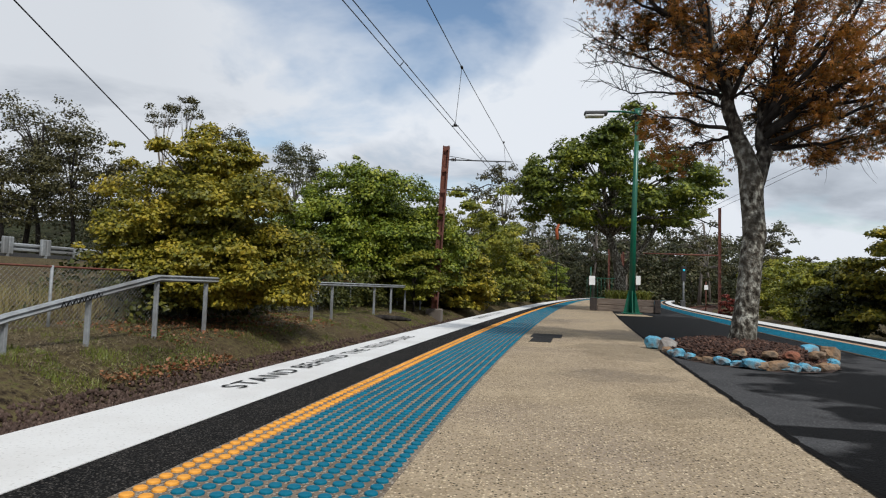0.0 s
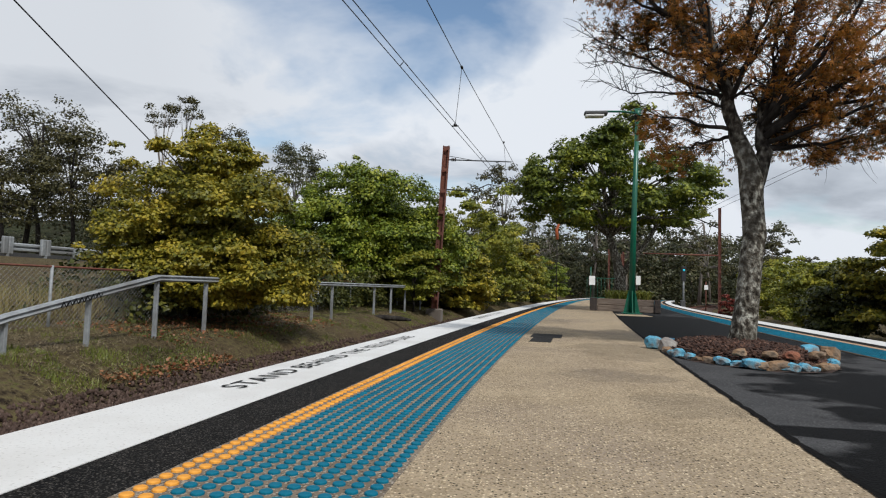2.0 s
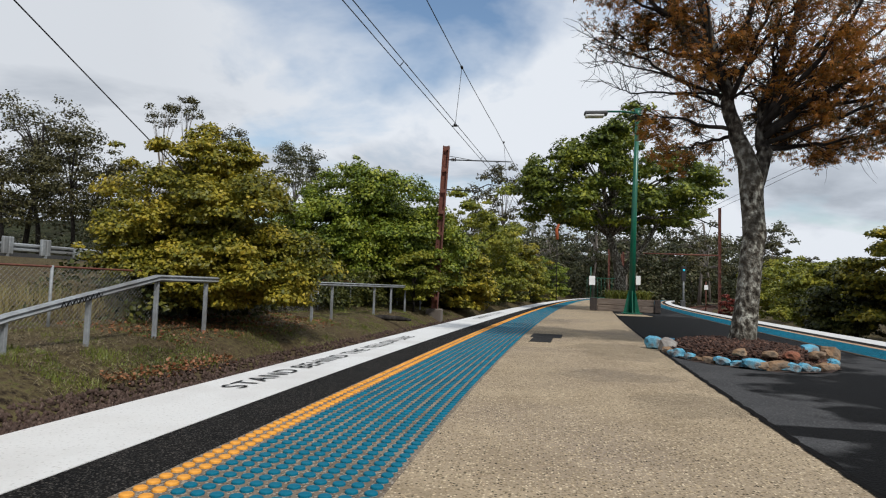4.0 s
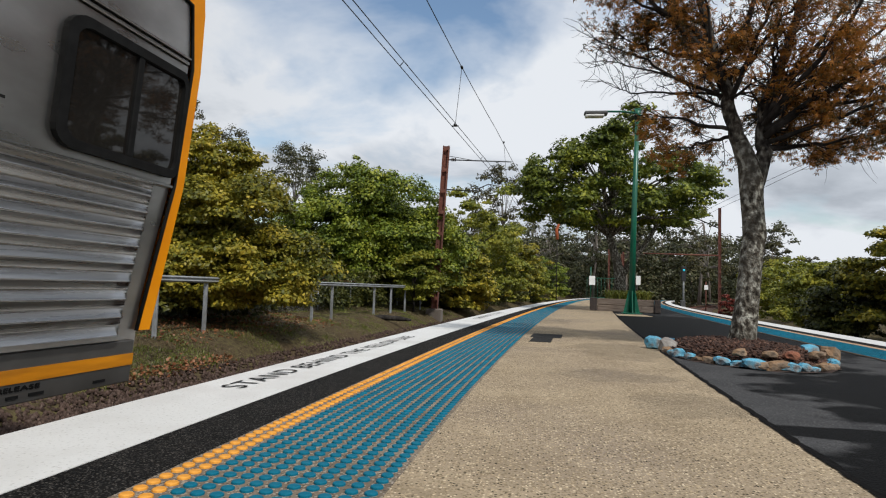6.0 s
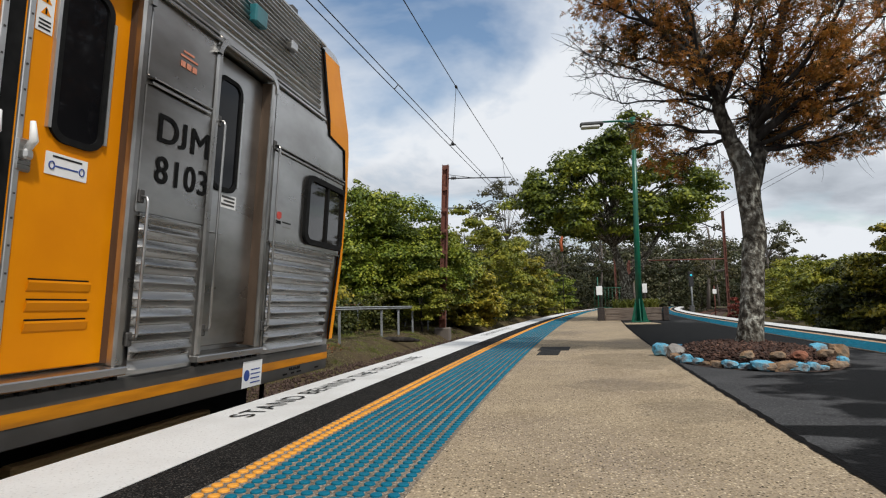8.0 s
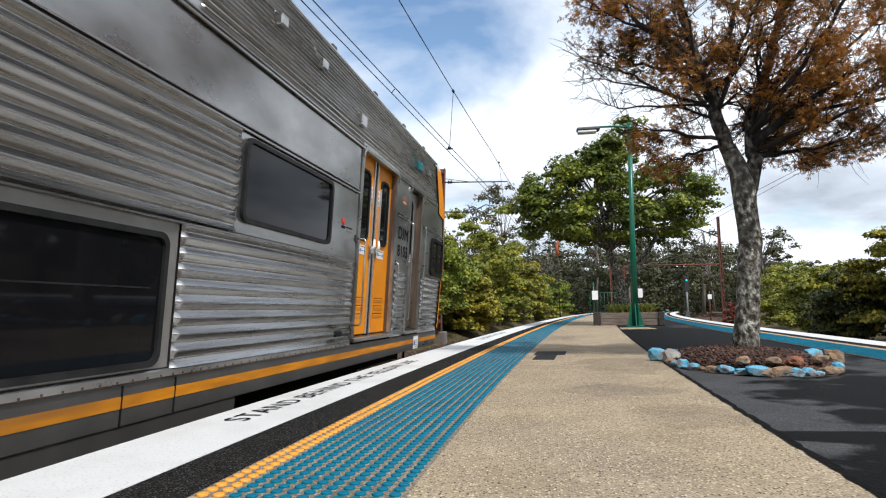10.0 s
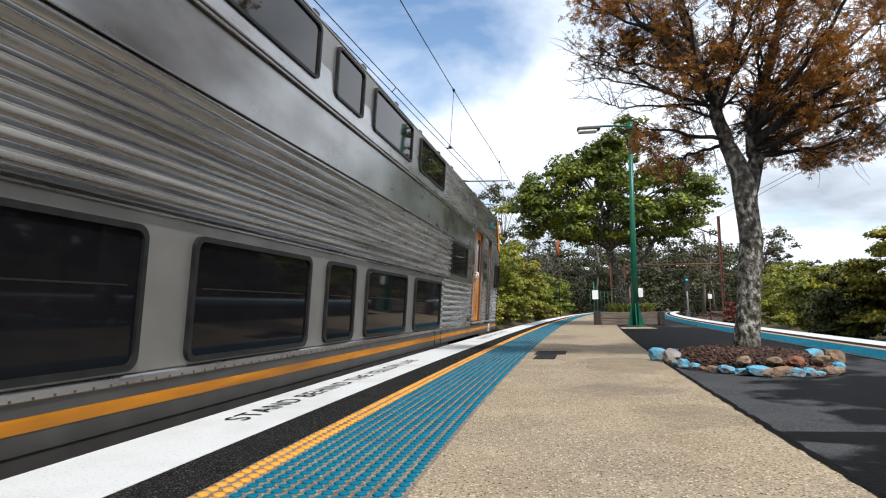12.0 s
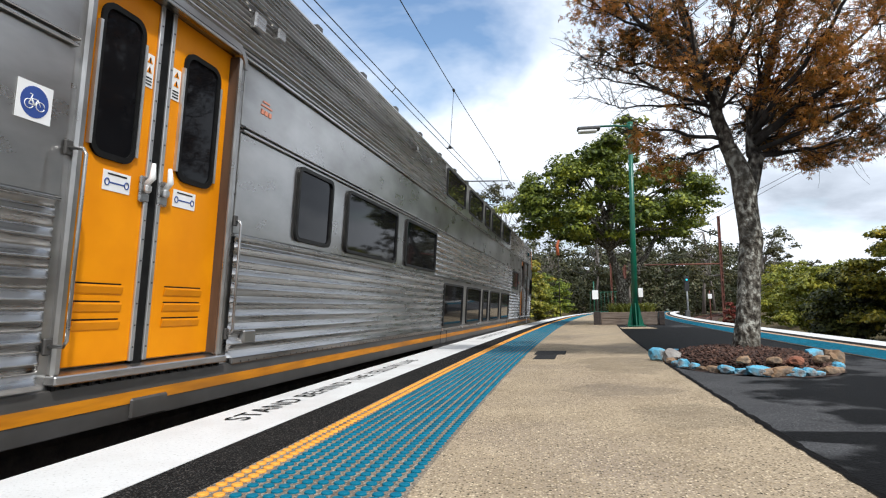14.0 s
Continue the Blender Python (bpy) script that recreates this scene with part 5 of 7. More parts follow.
# ---- overhead line ----
def rolled_pole(name, label, at, h, w=0.22, lean=0.0, foot=True):
    p = empty(name, at, label=label, category="pole")
    bm = bmesh.new()
    box(bm, (-w / 2, -w / 2, 0), (-w / 2 + 0.03, w / 2, h))
    box(bm, (w / 2 - 0.03, -w / 2, 0), (w / 2, w / 2, h))
    box(bm, (-w / 2 + 0.03, -0.015, 0), (w / 2 - 0.03, 0.015, h))
    for z in np.arange(0.4, h, 0.9):
        box(bm, (-w / 2 + 0.03, -w / 2 - 0.004, z), (w / 2 - 0.03, -w / 2 + 0.012, z + 0.14))
    for v in bm.verts:
        v.co.x += v.co.z * lean
    part("column", bm, M["rust"], p)
    if foot:
        bm = bmesh.new()
        box(bm, (-0.32, -0.32, -0.55), (0.32, 0.32, 0.04), 0.04)
        part("footing", bm, M["bark_gum"], p, "weathered concrete footing")
    return p


def build_overhead():
    p = rolled_pole("catenary_pole", "rust-brown steel catenary pole on a concrete footing", (-4.22, 25.0, -0.38), 6.9, 0.26, 0.043)
    tubes("arm", [([(0.32, 0, 6.32), (3.05, 0, 6.22)], [0.028, 0.022])], M["wire"], p)
    tubes("registration_arm", [([(0.25, 0, 5.05), (1.5, 0, 5.0), (2.1, 0, 5.28), (2.5, 0, 5.22)], [0.03, 0.022, 0.018, 0.015])], M["wire"], p)
    for x in (0.55, 0.62, 0.69):
        tubes("insulator", [([(x - 0.02, 0, 6.32), (x + 0.02, 0, 6.318)], [0.07, 0.07])], M["dark_timber"], p, sides=10)
    tubes("stay", [([(0.26, 0, 6.5), (1.5, 0, 6.28)], [0.012, 0.012])], M["wire"], p)
    bx = empty("junction_box", (-4.16, 24.84, 0.35), label="small white box on the catenary pole", category="box")
    boxed("case", (-0.05, -0.06, 0), (0.05, 0.02, 0.16), M["sign_white"], bx, 0.01)

    def wire(name, pts, rad, label):
        w = empty(name, (0, 0, 0), label=label, category="wire")
        tubes("strand", [(pts, [rad] * len(pts))], M["wire"], w, sides=5)
        return w

    def along(y, a, b):
        f = (y - a[1]) / (b[1] - a[1])
        return a[0] + (b[0] - a[0]) * f
    for dx in (-0.085, 0.085):
        a, b = (-3.19, 9.3), (-1.86, 23.35)
        pts = [(along(y, a, b) + dx, y, 5.2) for y in np.arange(-20, 25.1, 5)]
        pts += [(float(edge(y)) - 2.35 + 0.55 + dx, y, 5.2 - 0.02 * (y - 25)) for y in (35, 48, 62, 80)]
        wire("contact_wire", pts, 0.010, "dark overhead contact wire above the track")
    pts = [(-2.57 + 0.062 * (y - 12.84), y, 6.9 + 0.0016 * (y - 12.0) ** 2) for y in np.arange(-20, 25.1, 3)]
    pts += [(-1.4 + 0.10 * (y - 29.7), y, 6.95 - 0.012 * (y - 30)) for y in (30, 40, 52, 66, 80)]
    wire("messenger_wire", pts, 0.012, "dark catenary wire above the contact wires")
    for y in (17.1, 8.0, 27.5):
        xa, xb = -2.57 + 0.062 * (y - 12.84), -3.19 + (y - 9.3) * 0.0947
        d = wire("dropper", [(xa, y, 6.9 + 0.0016 * (y - 12.0) ** 2), (xb, y, 5.22)], 0.008, "vertical dropper between the overhead wires")
        tubes("clip", [([(xa, y - 0.06, 6.9 + 0.0016 * (y - 12) ** 2), (xa, y + 0.06, 6.9 + 0.0016 * (y - 12) ** 2)], [0.04, 0.04])], M["wire"], d)
        tubes("spreader", [([(xb - 0.1, y, 5.21), (xb + 0.1, y, 5.21)], [0.02, 0.02])], M["wire"], d)
        tubes("clip", [([(xb, y - 0.05, 5.24), (xb, y + 0.05, 5.24)], [0.045, 0.045])], M["wire"], d)
    for y in (12.3, 21.5):
        xb = -3.19 + (y - 9.3) * 0.0947
        d = wire("wire_spacer", [(xb - 0.09, y, 5.2), (xb, y, 5.30), (xb + 0.09, y, 5.2)], 0.012, "spacer between the two contact wires")
    wire("power_line", [(-14 + 0.0 * k, 13.76 + (19.58 - 13.76) * k, 7.85 + (5.6 - 7.85) * k) for k in (-2.2, -1, 0, 0.5, 1.0, 1.4)], 0.022, "thick black service cable crossing the bank")
    # far line poles and wires on the other side
    for x, y, h, arm in ((11.2, 40.0, 7.2, -2.4), (5.85, 52, 5.3, 0), (7.0, 52, 5.1, 0), (9.5, 72, 6.2, 0)):
        q = rolled_pole("catenary_pole", "rust-brown steel catenary pole further along the line", (x, y, -1.1), h, 0.15, 0.0, False)
        if arm:
            tubes("arm", [([(0, 0, 5.9), (arm, 0, 7.0)], [0.04, 0.03])], M["wire"], q)
            tubes("arm", [([(-0.1, 0, 4.2), (-4.6, 0, 4.25)], [0.05, 0.04])], M["rust"], q)
    for k in (0, 1):
        wire("feeder_wire", [(15.57 - 0.4 * k, 30.0, 8.5 - 0.3 * k), (14.72, 45.0, 8.25 - 0.4 * k), (13.2, 62, 7.4 - 0.4 * k), (12, 80, 7.0)], 0.014, "thin overhead feeder wire beyond the platform")
    o = empty("bent_mast", (1.7, 56.0, -1.0), label="orange-painted bent mast among the far trees", category="mast")
    tubes("pole", [([(0, 0, 0), (0, 0, 6.4)], [0.04, 0.04])], M["bark_dark"], o)
    tubes("bracket", [([(0, 0, 6.3), (-0.08, 0, 7.2), (0.15, 0, 7.75), (0.75, 0, 8.1)], [0.15, 0.14, 0.13, 0.10])], M["mast_orange"], o, "orange painted bracket")


# ---- fences of the bank ----
def build_fences():
    f = empty("guard_rail_fence", (0, 0, 0), label="galvanised handrail on steel posts along the bank", category="fence")
    ys = (6.48, 7.77, 9.19, 10.55, 15.17, 16.44, 19.9, 21.67, 23.37, 25.5, 28.5, 31.5, 34.5, 37.5, 40.5)
    for i, y in enumerate(ys):
        x = float(edge(y)) - 4.92
        top = 0.47 if y > 9 else (0.20 if y > 7.5 else -0.05)
        box_ = box(bmesh.new(), (x - 0.035, y - 0.025, ground_z(x, y) - 0.1), (x + 0.035, y + 0.025, top), 0.006)
        part("post", box_, M["steel"], f)
    pts = [(float(edge(y)) - 4.90, y, z) for y, z in ((3.0, -0.98), (6.48, -0.02), (7.77, 0.245), (9.19, 0.53))]
    pts2 = [(float(edge(y)) - 4.90, y, 0.53) for y in (9.19, 13, 17, 21, 25, 30, 35, 41)]
    for name, p in [("sloping_rail", pts)] + [("top_rail", pts2[k:k + 2]) for k in range(len(pts2) - 1)]:
        bm = bmesh.new()
        for a, b in zip(p[:-1], p[1:]):
            prof = ((-0.05, -0.055), (0.02, -0.055), (0.05, -0.03), (0.02, 0.0), (0.05, 0.03), (0.02, 0.055), (-0.05, 0.055))
            ra = [bm.verts.new((a[0] + q[0], a[1], a[2] + q[1])) for q in prof]
            rb = [bm.verts.new((b[0] + q[0], b[1], b[2] + q[1])) for q in prof]
            for i in range(len(prof)):
                j = (i + 1) % len(prof)
                bm.faces.new((ra[i], ra[j], rb[j], rb[i]))
            bm.faces.new(ra)
            bm.faces.new(rb[::-1])
        part(name, bm, M["steel"], f)
    # scrawled paint on the sloping rail
    r = random.Random(2)
    runs = []
    for k in range(7):
        y = 7.22 + 0.10 * k
        z = -0.02 + (y - 6.48) * 0.205 - 0.012
        x = float(edge(y)) - 4.845
        runs.append(([(x, y, z - 0.03), (x, y + 0.04, z + 0.05), (x, y + 0.09, z - 0.02), (x, y + 0.12, z + 0.04)], [0.008] * 4))
    tubes("graffiti", runs, M["letter"], f, "black scrawl", sides=4)
    c = empty("chain_link_fence", (0, 0, 0), label="rusty chain-link fence behind the handrail", category="fence")
    d0 = -6.35

    def fx(y):
        return float(edge(y)) + d0
    zb, zt = -0.42, 0.66
    for y in (6.1, 8.62, 11.06, 13.5, 16.2, 18.7, 21.4, 24.1, 26.8, 29.5):
        tubes("post", [([(fx(y), y, zb - 0.1), (fx(y), y, zt + 0.02)], [0.025, 0.025])], M["steel"], c)
    tubes("top_wire", [([(fx(y), y, zt) for y in np.arange(4, 30, 1.0)], [0.018] * 26)], M["rust"], c, sides=5)
    vs, fs = [], []
    H = zt - zb
    w = 0.0030
    for s in (1, -1):
        for y in np.arange(4.0, 19.0, 0.085):
            y2 = y + s * H
            segs = 4
            for k in range(segs):
                a, b = k / segs, (k + 1) / segs
                ya, yb = y + (y2 - y) * a, y + (y2 - y) * b
                o = len(vs)
                xa, xb = fx(ya) + 0.003 * s, fx(yb) + 0.003 * s
                vs += [(xa, ya - w, zb + H * a), (xa, ya + w, zb + H * a), (xb, yb + w, zb + H * b), (xb, yb - w, zb + H * b),
                       (xa + w, ya, zb + H * a), (xb + w, yb, zb + H * b)]
                fs += [(o, o + 1, o + 2, o + 3), (o + 1, o + 4, o + 5, o + 2), (o + 4, o, o + 3, o + 5)]
    link_mesh("mesh", vs, fs, M["mesh_wire"], c, "woven wire mesh")
    # dry tall grass and dead twigs behind the mesh
    r = np.random.RandomState(6)
    N = 5200
    y = 4.5 + 9 * r.rand(N)
    x = edge(y) - 6.8 - 2.2 * r.rand(N)
    B = np.stack([x, y, np.full(N, -0.35)], 1)
    h = 0.2 + 0.65 * r.rand(N)
    tip = B + np.stack([0.2 * r.randn(N), 0.2 * r.randn(N), h], 1)
    sx = np.stack([0.008 * r.randn(N), 0.012 * np.ones(N), np.zeros(N)], 1)
    V = np.stack([B - sx, B + sx, tip], 1).reshape(-1, 3)
    tagged(fast_mesh("tall_grass", V, np.arange(3 * N).reshape(-1, 3), M["dead_grass"]), "dry brown grass behind the wire fence", "grass", kind="stuff")
    g = empty("road_barrier", (0, 0, 0), label="grey steel crash barrier beside the road", category="barrier")
    prof = ((0.0, -0.15), (0.07, -0.11), (0.07, -0.05), (0.0, 0.0), (0.07, 0.05), (0.07, 0.11), (0.0, 0.15), (-0.02, 0.15), (-0.02, -0.15))
    bm = bmesh.new()
    last = None
    for y in np.linspace(4, 17.7, 9):
        x = float(edge(y)) - 13.3
        ring = [bm.verts.new((x + q[0], y, 1.27 + q[1] * 0.8)) for q in prof]
        if last:
            for i in range(len(prof)):
                j = (i + 1) % len(prof)
                bm.faces.new((last[i], last[j], ring[j], ring[i]))
        last = ring
    part("beam", bm, M["steel"], g)
    for y in (11.9, 13.1, 14.27, 15.45, 16.6):
        x = float(edge(y)) - 13.3
        po = boxed("post", (x + 0.10, y - 0.05, 0.75), (x + 0.18, y + 0.05, 1.10), M["steel"], g, 0.01)
        for s_ in (-0.09, 0.09):
            boxed("plate", (x + 0.09, y + s_ - 0.075, 1.06), (x + 0.19, y + s_ + 0.075, 1.54), M["steel"], po, 0.02)
    b = empty("concrete_block", (-5.85, 5.75, -0.93), label="dark weathered concrete block on the ballast", category="block")
    boxed("block", (-0.25, -0.18, 0), (0.13, 0.18, 0.24), M["dark_timber"], b, 0.02)
    lg = empty("log", (-4.85, 19.4, -0.58), 10.0, label="dark fallen log on the bank", category="log")
    tubes("wood", [([(-0.7, 0, 0.05), (-0.2, 0.1, 0.08), (0.5, 0.0, 0.05), (0.8, -0.1, 0.03)], [0.05, 0.09, 0.08, 0.04])], M["bark_dark"], lg)


M["dead_grass"] = leaf_material("dead grass", [(0.10, 0.075, 0.04), (0.22, 0.17, 0.075), (0.27, 0.24, 0.09), (0.16, 0.17, 0.05)], 0.2)

M["mast_orange"] = material("weathered orange paint", [(0.40, 0.09, 0.03), (0.52, 0.14, 0.05)], 6, 0.6)
M["hillside"] = material("dark hillside scrub", [(0.014, 0.018, 0.010), (0.032, 0.036, 0.018), (0.05, 0.05, 0.028)], 1.2, 0.95, bump=1.0, bump_scale=1.5, distance=0.6, stain=(0.02, 0.02, 0.012), stain_scale=0.25, spec=0.05)


# ---- the train ----
# Car space: y forward, x towards the platform, z from platform level; u is the distance behind the front end.
SIDE = 1.45
MID = 11.8


# stations of the drawing and where they lie on this car, metres behind the front
DRAWN = (-0.50, -0.22, 0.0, 0.56, 1.17, 1.85, 2.46, 3.03, 3.62, 4.26, 5.74, 6.43, 8.0, 9.82, 10.78, 12.58, 14.44, 14.98, 16.61, 18.54, 19.57, 20.44, 21.09, 21.72, 23.2)
BUILT = (-0.42, -0.11, 0.0, 0.67, 1.25, 1.92, 2.53, 3.15, 3.75, 4.46, 5.87, 6.42, 7.98, 9.74, 10.68, 12.40, 14.17, 14.72, 16.25, 18.04, 18.98, 19.79, 20.39, 20.92, 22.34)


def yu(u):
    return MID - float(np.interp(u, DRAWN, BUILT))


def level_car(car):
    """Bring the heights of the drawing to those of this car."""
    for me in {o.data for o in car.children_recursive if o.type == "MESH"}:
        co = np.empty(len(me.vertices) * 3)
        me.vertices.foreach_get("co", co)
        co[2::3] = np.interp(co[2::3], (-2.0, 0.0, 0.25, 0.95, 1.05, 1.72, 2.22, 2.40, 3.0, 3.47), (-2.0, 0.0, 0.25, 0.92, 1.0, 1.62, 2.06, 2.24, 2.67, 3.02))
        me.vertices.foreach_set("co", co)
        me.update()


def sheet(name, u0, u1, z0, z1, x, mat, car, thick=0.012, bevel=0.004, label=""):
    return boxed(name, (x - thick, yu(u1), z0), (x, yu(u0), z1), mat, car, bevel, label)


def corrugated(name, u0, u1, z0, z1, pitch, depth, mat, car, x=SIDE, label="", taper=0.04, slope=0.0, rake=0.0):
    """A sheet with rounded ribs that run along the car and close at both ends; rake slants the leading end."""
    n = max(1, round((z1 - z0) / pitch))
    if pitch > 0.06:  # broad flutes, hollow between sharp ridges
        shape = [(a, abs(2 * a - 1) ** 1.3) for a in (0.0, 0.05, 0.15, 0.28, 0.42, 0.5, 0.58, 0.72, 0.85, 0.95)]
    else:
        shape = [(k / 8, math.sin(math.pi * k / 8) ** 0.9 if k else 0.0) for k in range(8)]
    zs, ds = [], []
    for i in range(n):
        for a, d in shape:
            zs.append(z0 + (i + a) * (z1 - z0) / n)
            ds.append(d * depth)
    zs.append(z1)
    ds.append(0.0)
    cols = ((u0, 0.0), (u0 + taper * 0.5, 0.8), (u0 + taper, 1.0), (u1 - taper, 1.0), (u1 - taper * 0.5, 0.8), (u1, 0.0))
    vs, fs = [], []
    for j, (u, k) in enumerate(cols):
        for z, d in zip(zs, ds):
            vs.append((x + d * k - slope * (z - z0), yu(u + (rake * (z - z0) if j < 3 else 0.0)), z))
    m = len(zs)
    for c in range(len(cols) - 1):
        for i in range(m - 1):
            o, q = c * m + i, (c + 1) * m + i
            fs.append((o, o + 1, q + 1, q))
    return link_mesh(name, vs, fs, mat, car, label, smooth=True)


def rounded(u0, u1, z0, z1, r, n=5):
    pts = []
    for cu, cz, a0 in ((u1 - r, z1 - r, 0), (u0 + r, z1 - r, 90), (u0 + r, z0 + r, 180), (u1 - r, z0 + r, 270)):
        for k in range(n + 1):
            a = radians(a0 + 90 * k / n)
            pts.append((cu + r * math.cos(a), cz + r * math.sin(a)))
    return pts


def plate(bm, pts, x0, x1, lean=0.0, zref=0.0):
    """A flat plate of an outline in (u, z), from x0 out to x1."""
    rows = [[bm.verts.new((x - lean * (z - zref), yu(u), z)) for u, z in pts] for x in (x0, x1)]
    n = len(pts)
    bm.faces.new(rows[0])
    bm.faces.new(rows[1][::-1])
    for i in range(n):
        j = (i + 1) % n
        bm.faces.new((rows[0][i], rows[0][j], rows[1][j], rows[1][i]))


def ring(bm, outer, inner, x0, x1, lean=0.0, zref=0.0):
    rows = [[bm.verts.new((x - lean * (z - zref), yu(u), z)) for u, z in pts] for x in (x0, x1) for pts in (outer, inner)]
    n = len(outer)
    for i in range(n):
        j = (i + 1) % n
        bm.faces.new((rows[2][i], rows[2][j], rows[3][j], rows[3][i]))
        bm.faces.new((rows[0][i], rows[0][j], rows[2][j], rows[2][i]))
        bm.faces.new((rows[1][i], rows[1][j], rows[3][j], rows[3][i]))


def train_window(u0, u1, z0, z1, car, r=0.07, x=SIDE, lean=0.0, frame_mat="frame_dark", w=0.030, bars=(), proud=0.022, glass="tinted"):
    bm = bmesh.new()
    ring(bm, rounded(u0, u1, z0, z1, r), rounded(u0 + w, u1 - w, z0 + w, z1 - w, max(0.02, r - w * 0.6)), x - 0.02, x + proud, lean, z0)
    wf = part("window_frame", bm, M[frame_mat], car, "rounded dark window frame")
    bm = bmesh.new()
    k = w * 0.7
    plate(bm, rounded(u0 + k, u1 - k, z0 + k, z1 - k, max(0.02, r - k * 0.6)), x - 0.015, x + 0.006, lean, z0)
    part("pane", bm, M[glass], wf, "dark tinted glass")
    for u in bars:
        bm = bmesh.new()
        box(bm, (x - 0.01, yu(u) - 0.018, z0 + w), (x + proud - 0.004, yu(u) + 0.018, z1 - w), 0.003)
        part("glazing_bar", bm, M[frame_mat], wf)
    return wf


def half_section(inset=0.0):
    """The outline of half the body, from the sole up and over the roof."""
    return ((1.30 - inset, 0.03), (SIDE - 0.02 - inset, 0.035), (SIDE - 0.014 - inset, 0.25), (SIDE - 0.014 - inset, 2.30), (SIDE - 0.05 - inset, 3.02),
            (SIDE - 0.10 - inset, 3.16), (SIDE - 0.24 - inset, 3.28), (SIDE - 0.55, 3.38), (0.5, 3.45), (0.0, 3.47))


def shell(name, u0, u1, car, inset=0.0, mat="inox_dull", label=""):
    right = half_section(inset)
    pts = list(right) + [(-x, z) for x, z in right[-2::-1]]
    vs, fs = [], []
    for u in (u0, u1):
        vs += [(x, yu(u), z) for x, z in pts]
    n = len(pts)
    for i in range(n):
        j = (i + 1) % n
        fs.append((i, j, n + j, n + i))
    fs += [tuple(range(n - 1, -1, -1)), tuple(range(n, 2 * n))]
    return link_mesh(name, vs, fs, M[mat], car, label)


def handrail(u, z0, z1, car, x=SIDE, out=0.05):
    g = tubes("grab_rail", [([(x, yu(u), z0), (x + out * 0.85, yu(u), z0 + 0.005), (x + out, yu(u), z0 + 0.03), (x + out, yu(u), z1 - 0.03), (x + out * 0.85, yu(u), z1 - 0.005), (x, yu(u), z1)], [0.008] * 6)],
              M["inox_dull"], car, "bare metal grab rail", sides=8)
    for z in (z0, z1):
        boxed("foot_plate", (x, yu(u) - 0.02, z - 0.035), (x + 0.016, yu(u) + 0.02, z + 0.035), M["train_grey"], g, 0.005)


def sticker(name, u0, u1, z0, z1, x, mat, car, label="", bars=0, ink="letter"):
    s = boxed(name, (x, yu(u1), z0), (x + 0.003, yu(u0), z1), M[mat], car, 0.0, label)
    for k in range(bars):
        z = z1 - (k + 0.7) * (z1 - z0) / (bars + 0.6)
        h = (z1 - z0) / (bars + 0.6) * 0.25
        boxed("text_bar", (x + 0.003, yu(u1) + (u1 - u0) * (0.08 + 0.13 * (k % 2)), z - h), (x + 0.0045, yu(u0) - (u1 - u0) * 0.1, z + h), M[ink], s)
    return s


def side_text(words, u0, u1, z0, z1, x, mat, car, name, label=""):
    cu = bpy.data.curves.new(name, "FONT")
    cu.body, cu.size, cu.space_character = words, 1.0, 1.1
    tmp = bpy.data.objects.new(name, cu)
    scene.collection.objects.link(tmp)
    me = bpy.data.meshes.new_from_object(tmp.evaluated_get(bpy.context.evaluated_depsgraph_get()))
    bpy.data.objects.remove(tmp)
    co = np.array([v.co[:] for v in me.vertices])
    if co[:, 1].min() < -0.05:  # a letter that hangs below the line is set upon it
        hook = co[co[:, 1] < -0.05]
        mine = (co[:, 0] > hook[:, 0].min() - 0.01) & (co[:, 0] < hook[:, 0].max() + 0.13)
        low, top = co[mine, 1].min(), co[mine, 1].max()
        co[mine, 1] = (co[mine, 1] - low) / (top - low) * top
    lo, hi = co.min(0), co.max(0)
    polys = [tuple(p.vertices) for p in me.polygons]
    vs, fs = [], []
    for k, (du, dz) in enumerate(((0, 0), (0.0035, 0), (-0.0035, 0), (0, 0.0025), (0, -0.0025))):  # heavier strokes
        o = len(vs)
        for c in co:
            f, g = (c[0] - lo[0]) / (hi[0] - lo[0]), (c[1] - lo[1]) / (hi[1] - lo[1])
            vs.append((x + 0.0004 * k, yu(u1 + (u0 - u1) * f) + du, z0 + (z1 - z0) * g + dz))
        fs += [tuple(i + o for i in p) for p in polys]
    return link_mesh(name, vs, fs, mat, car, label)


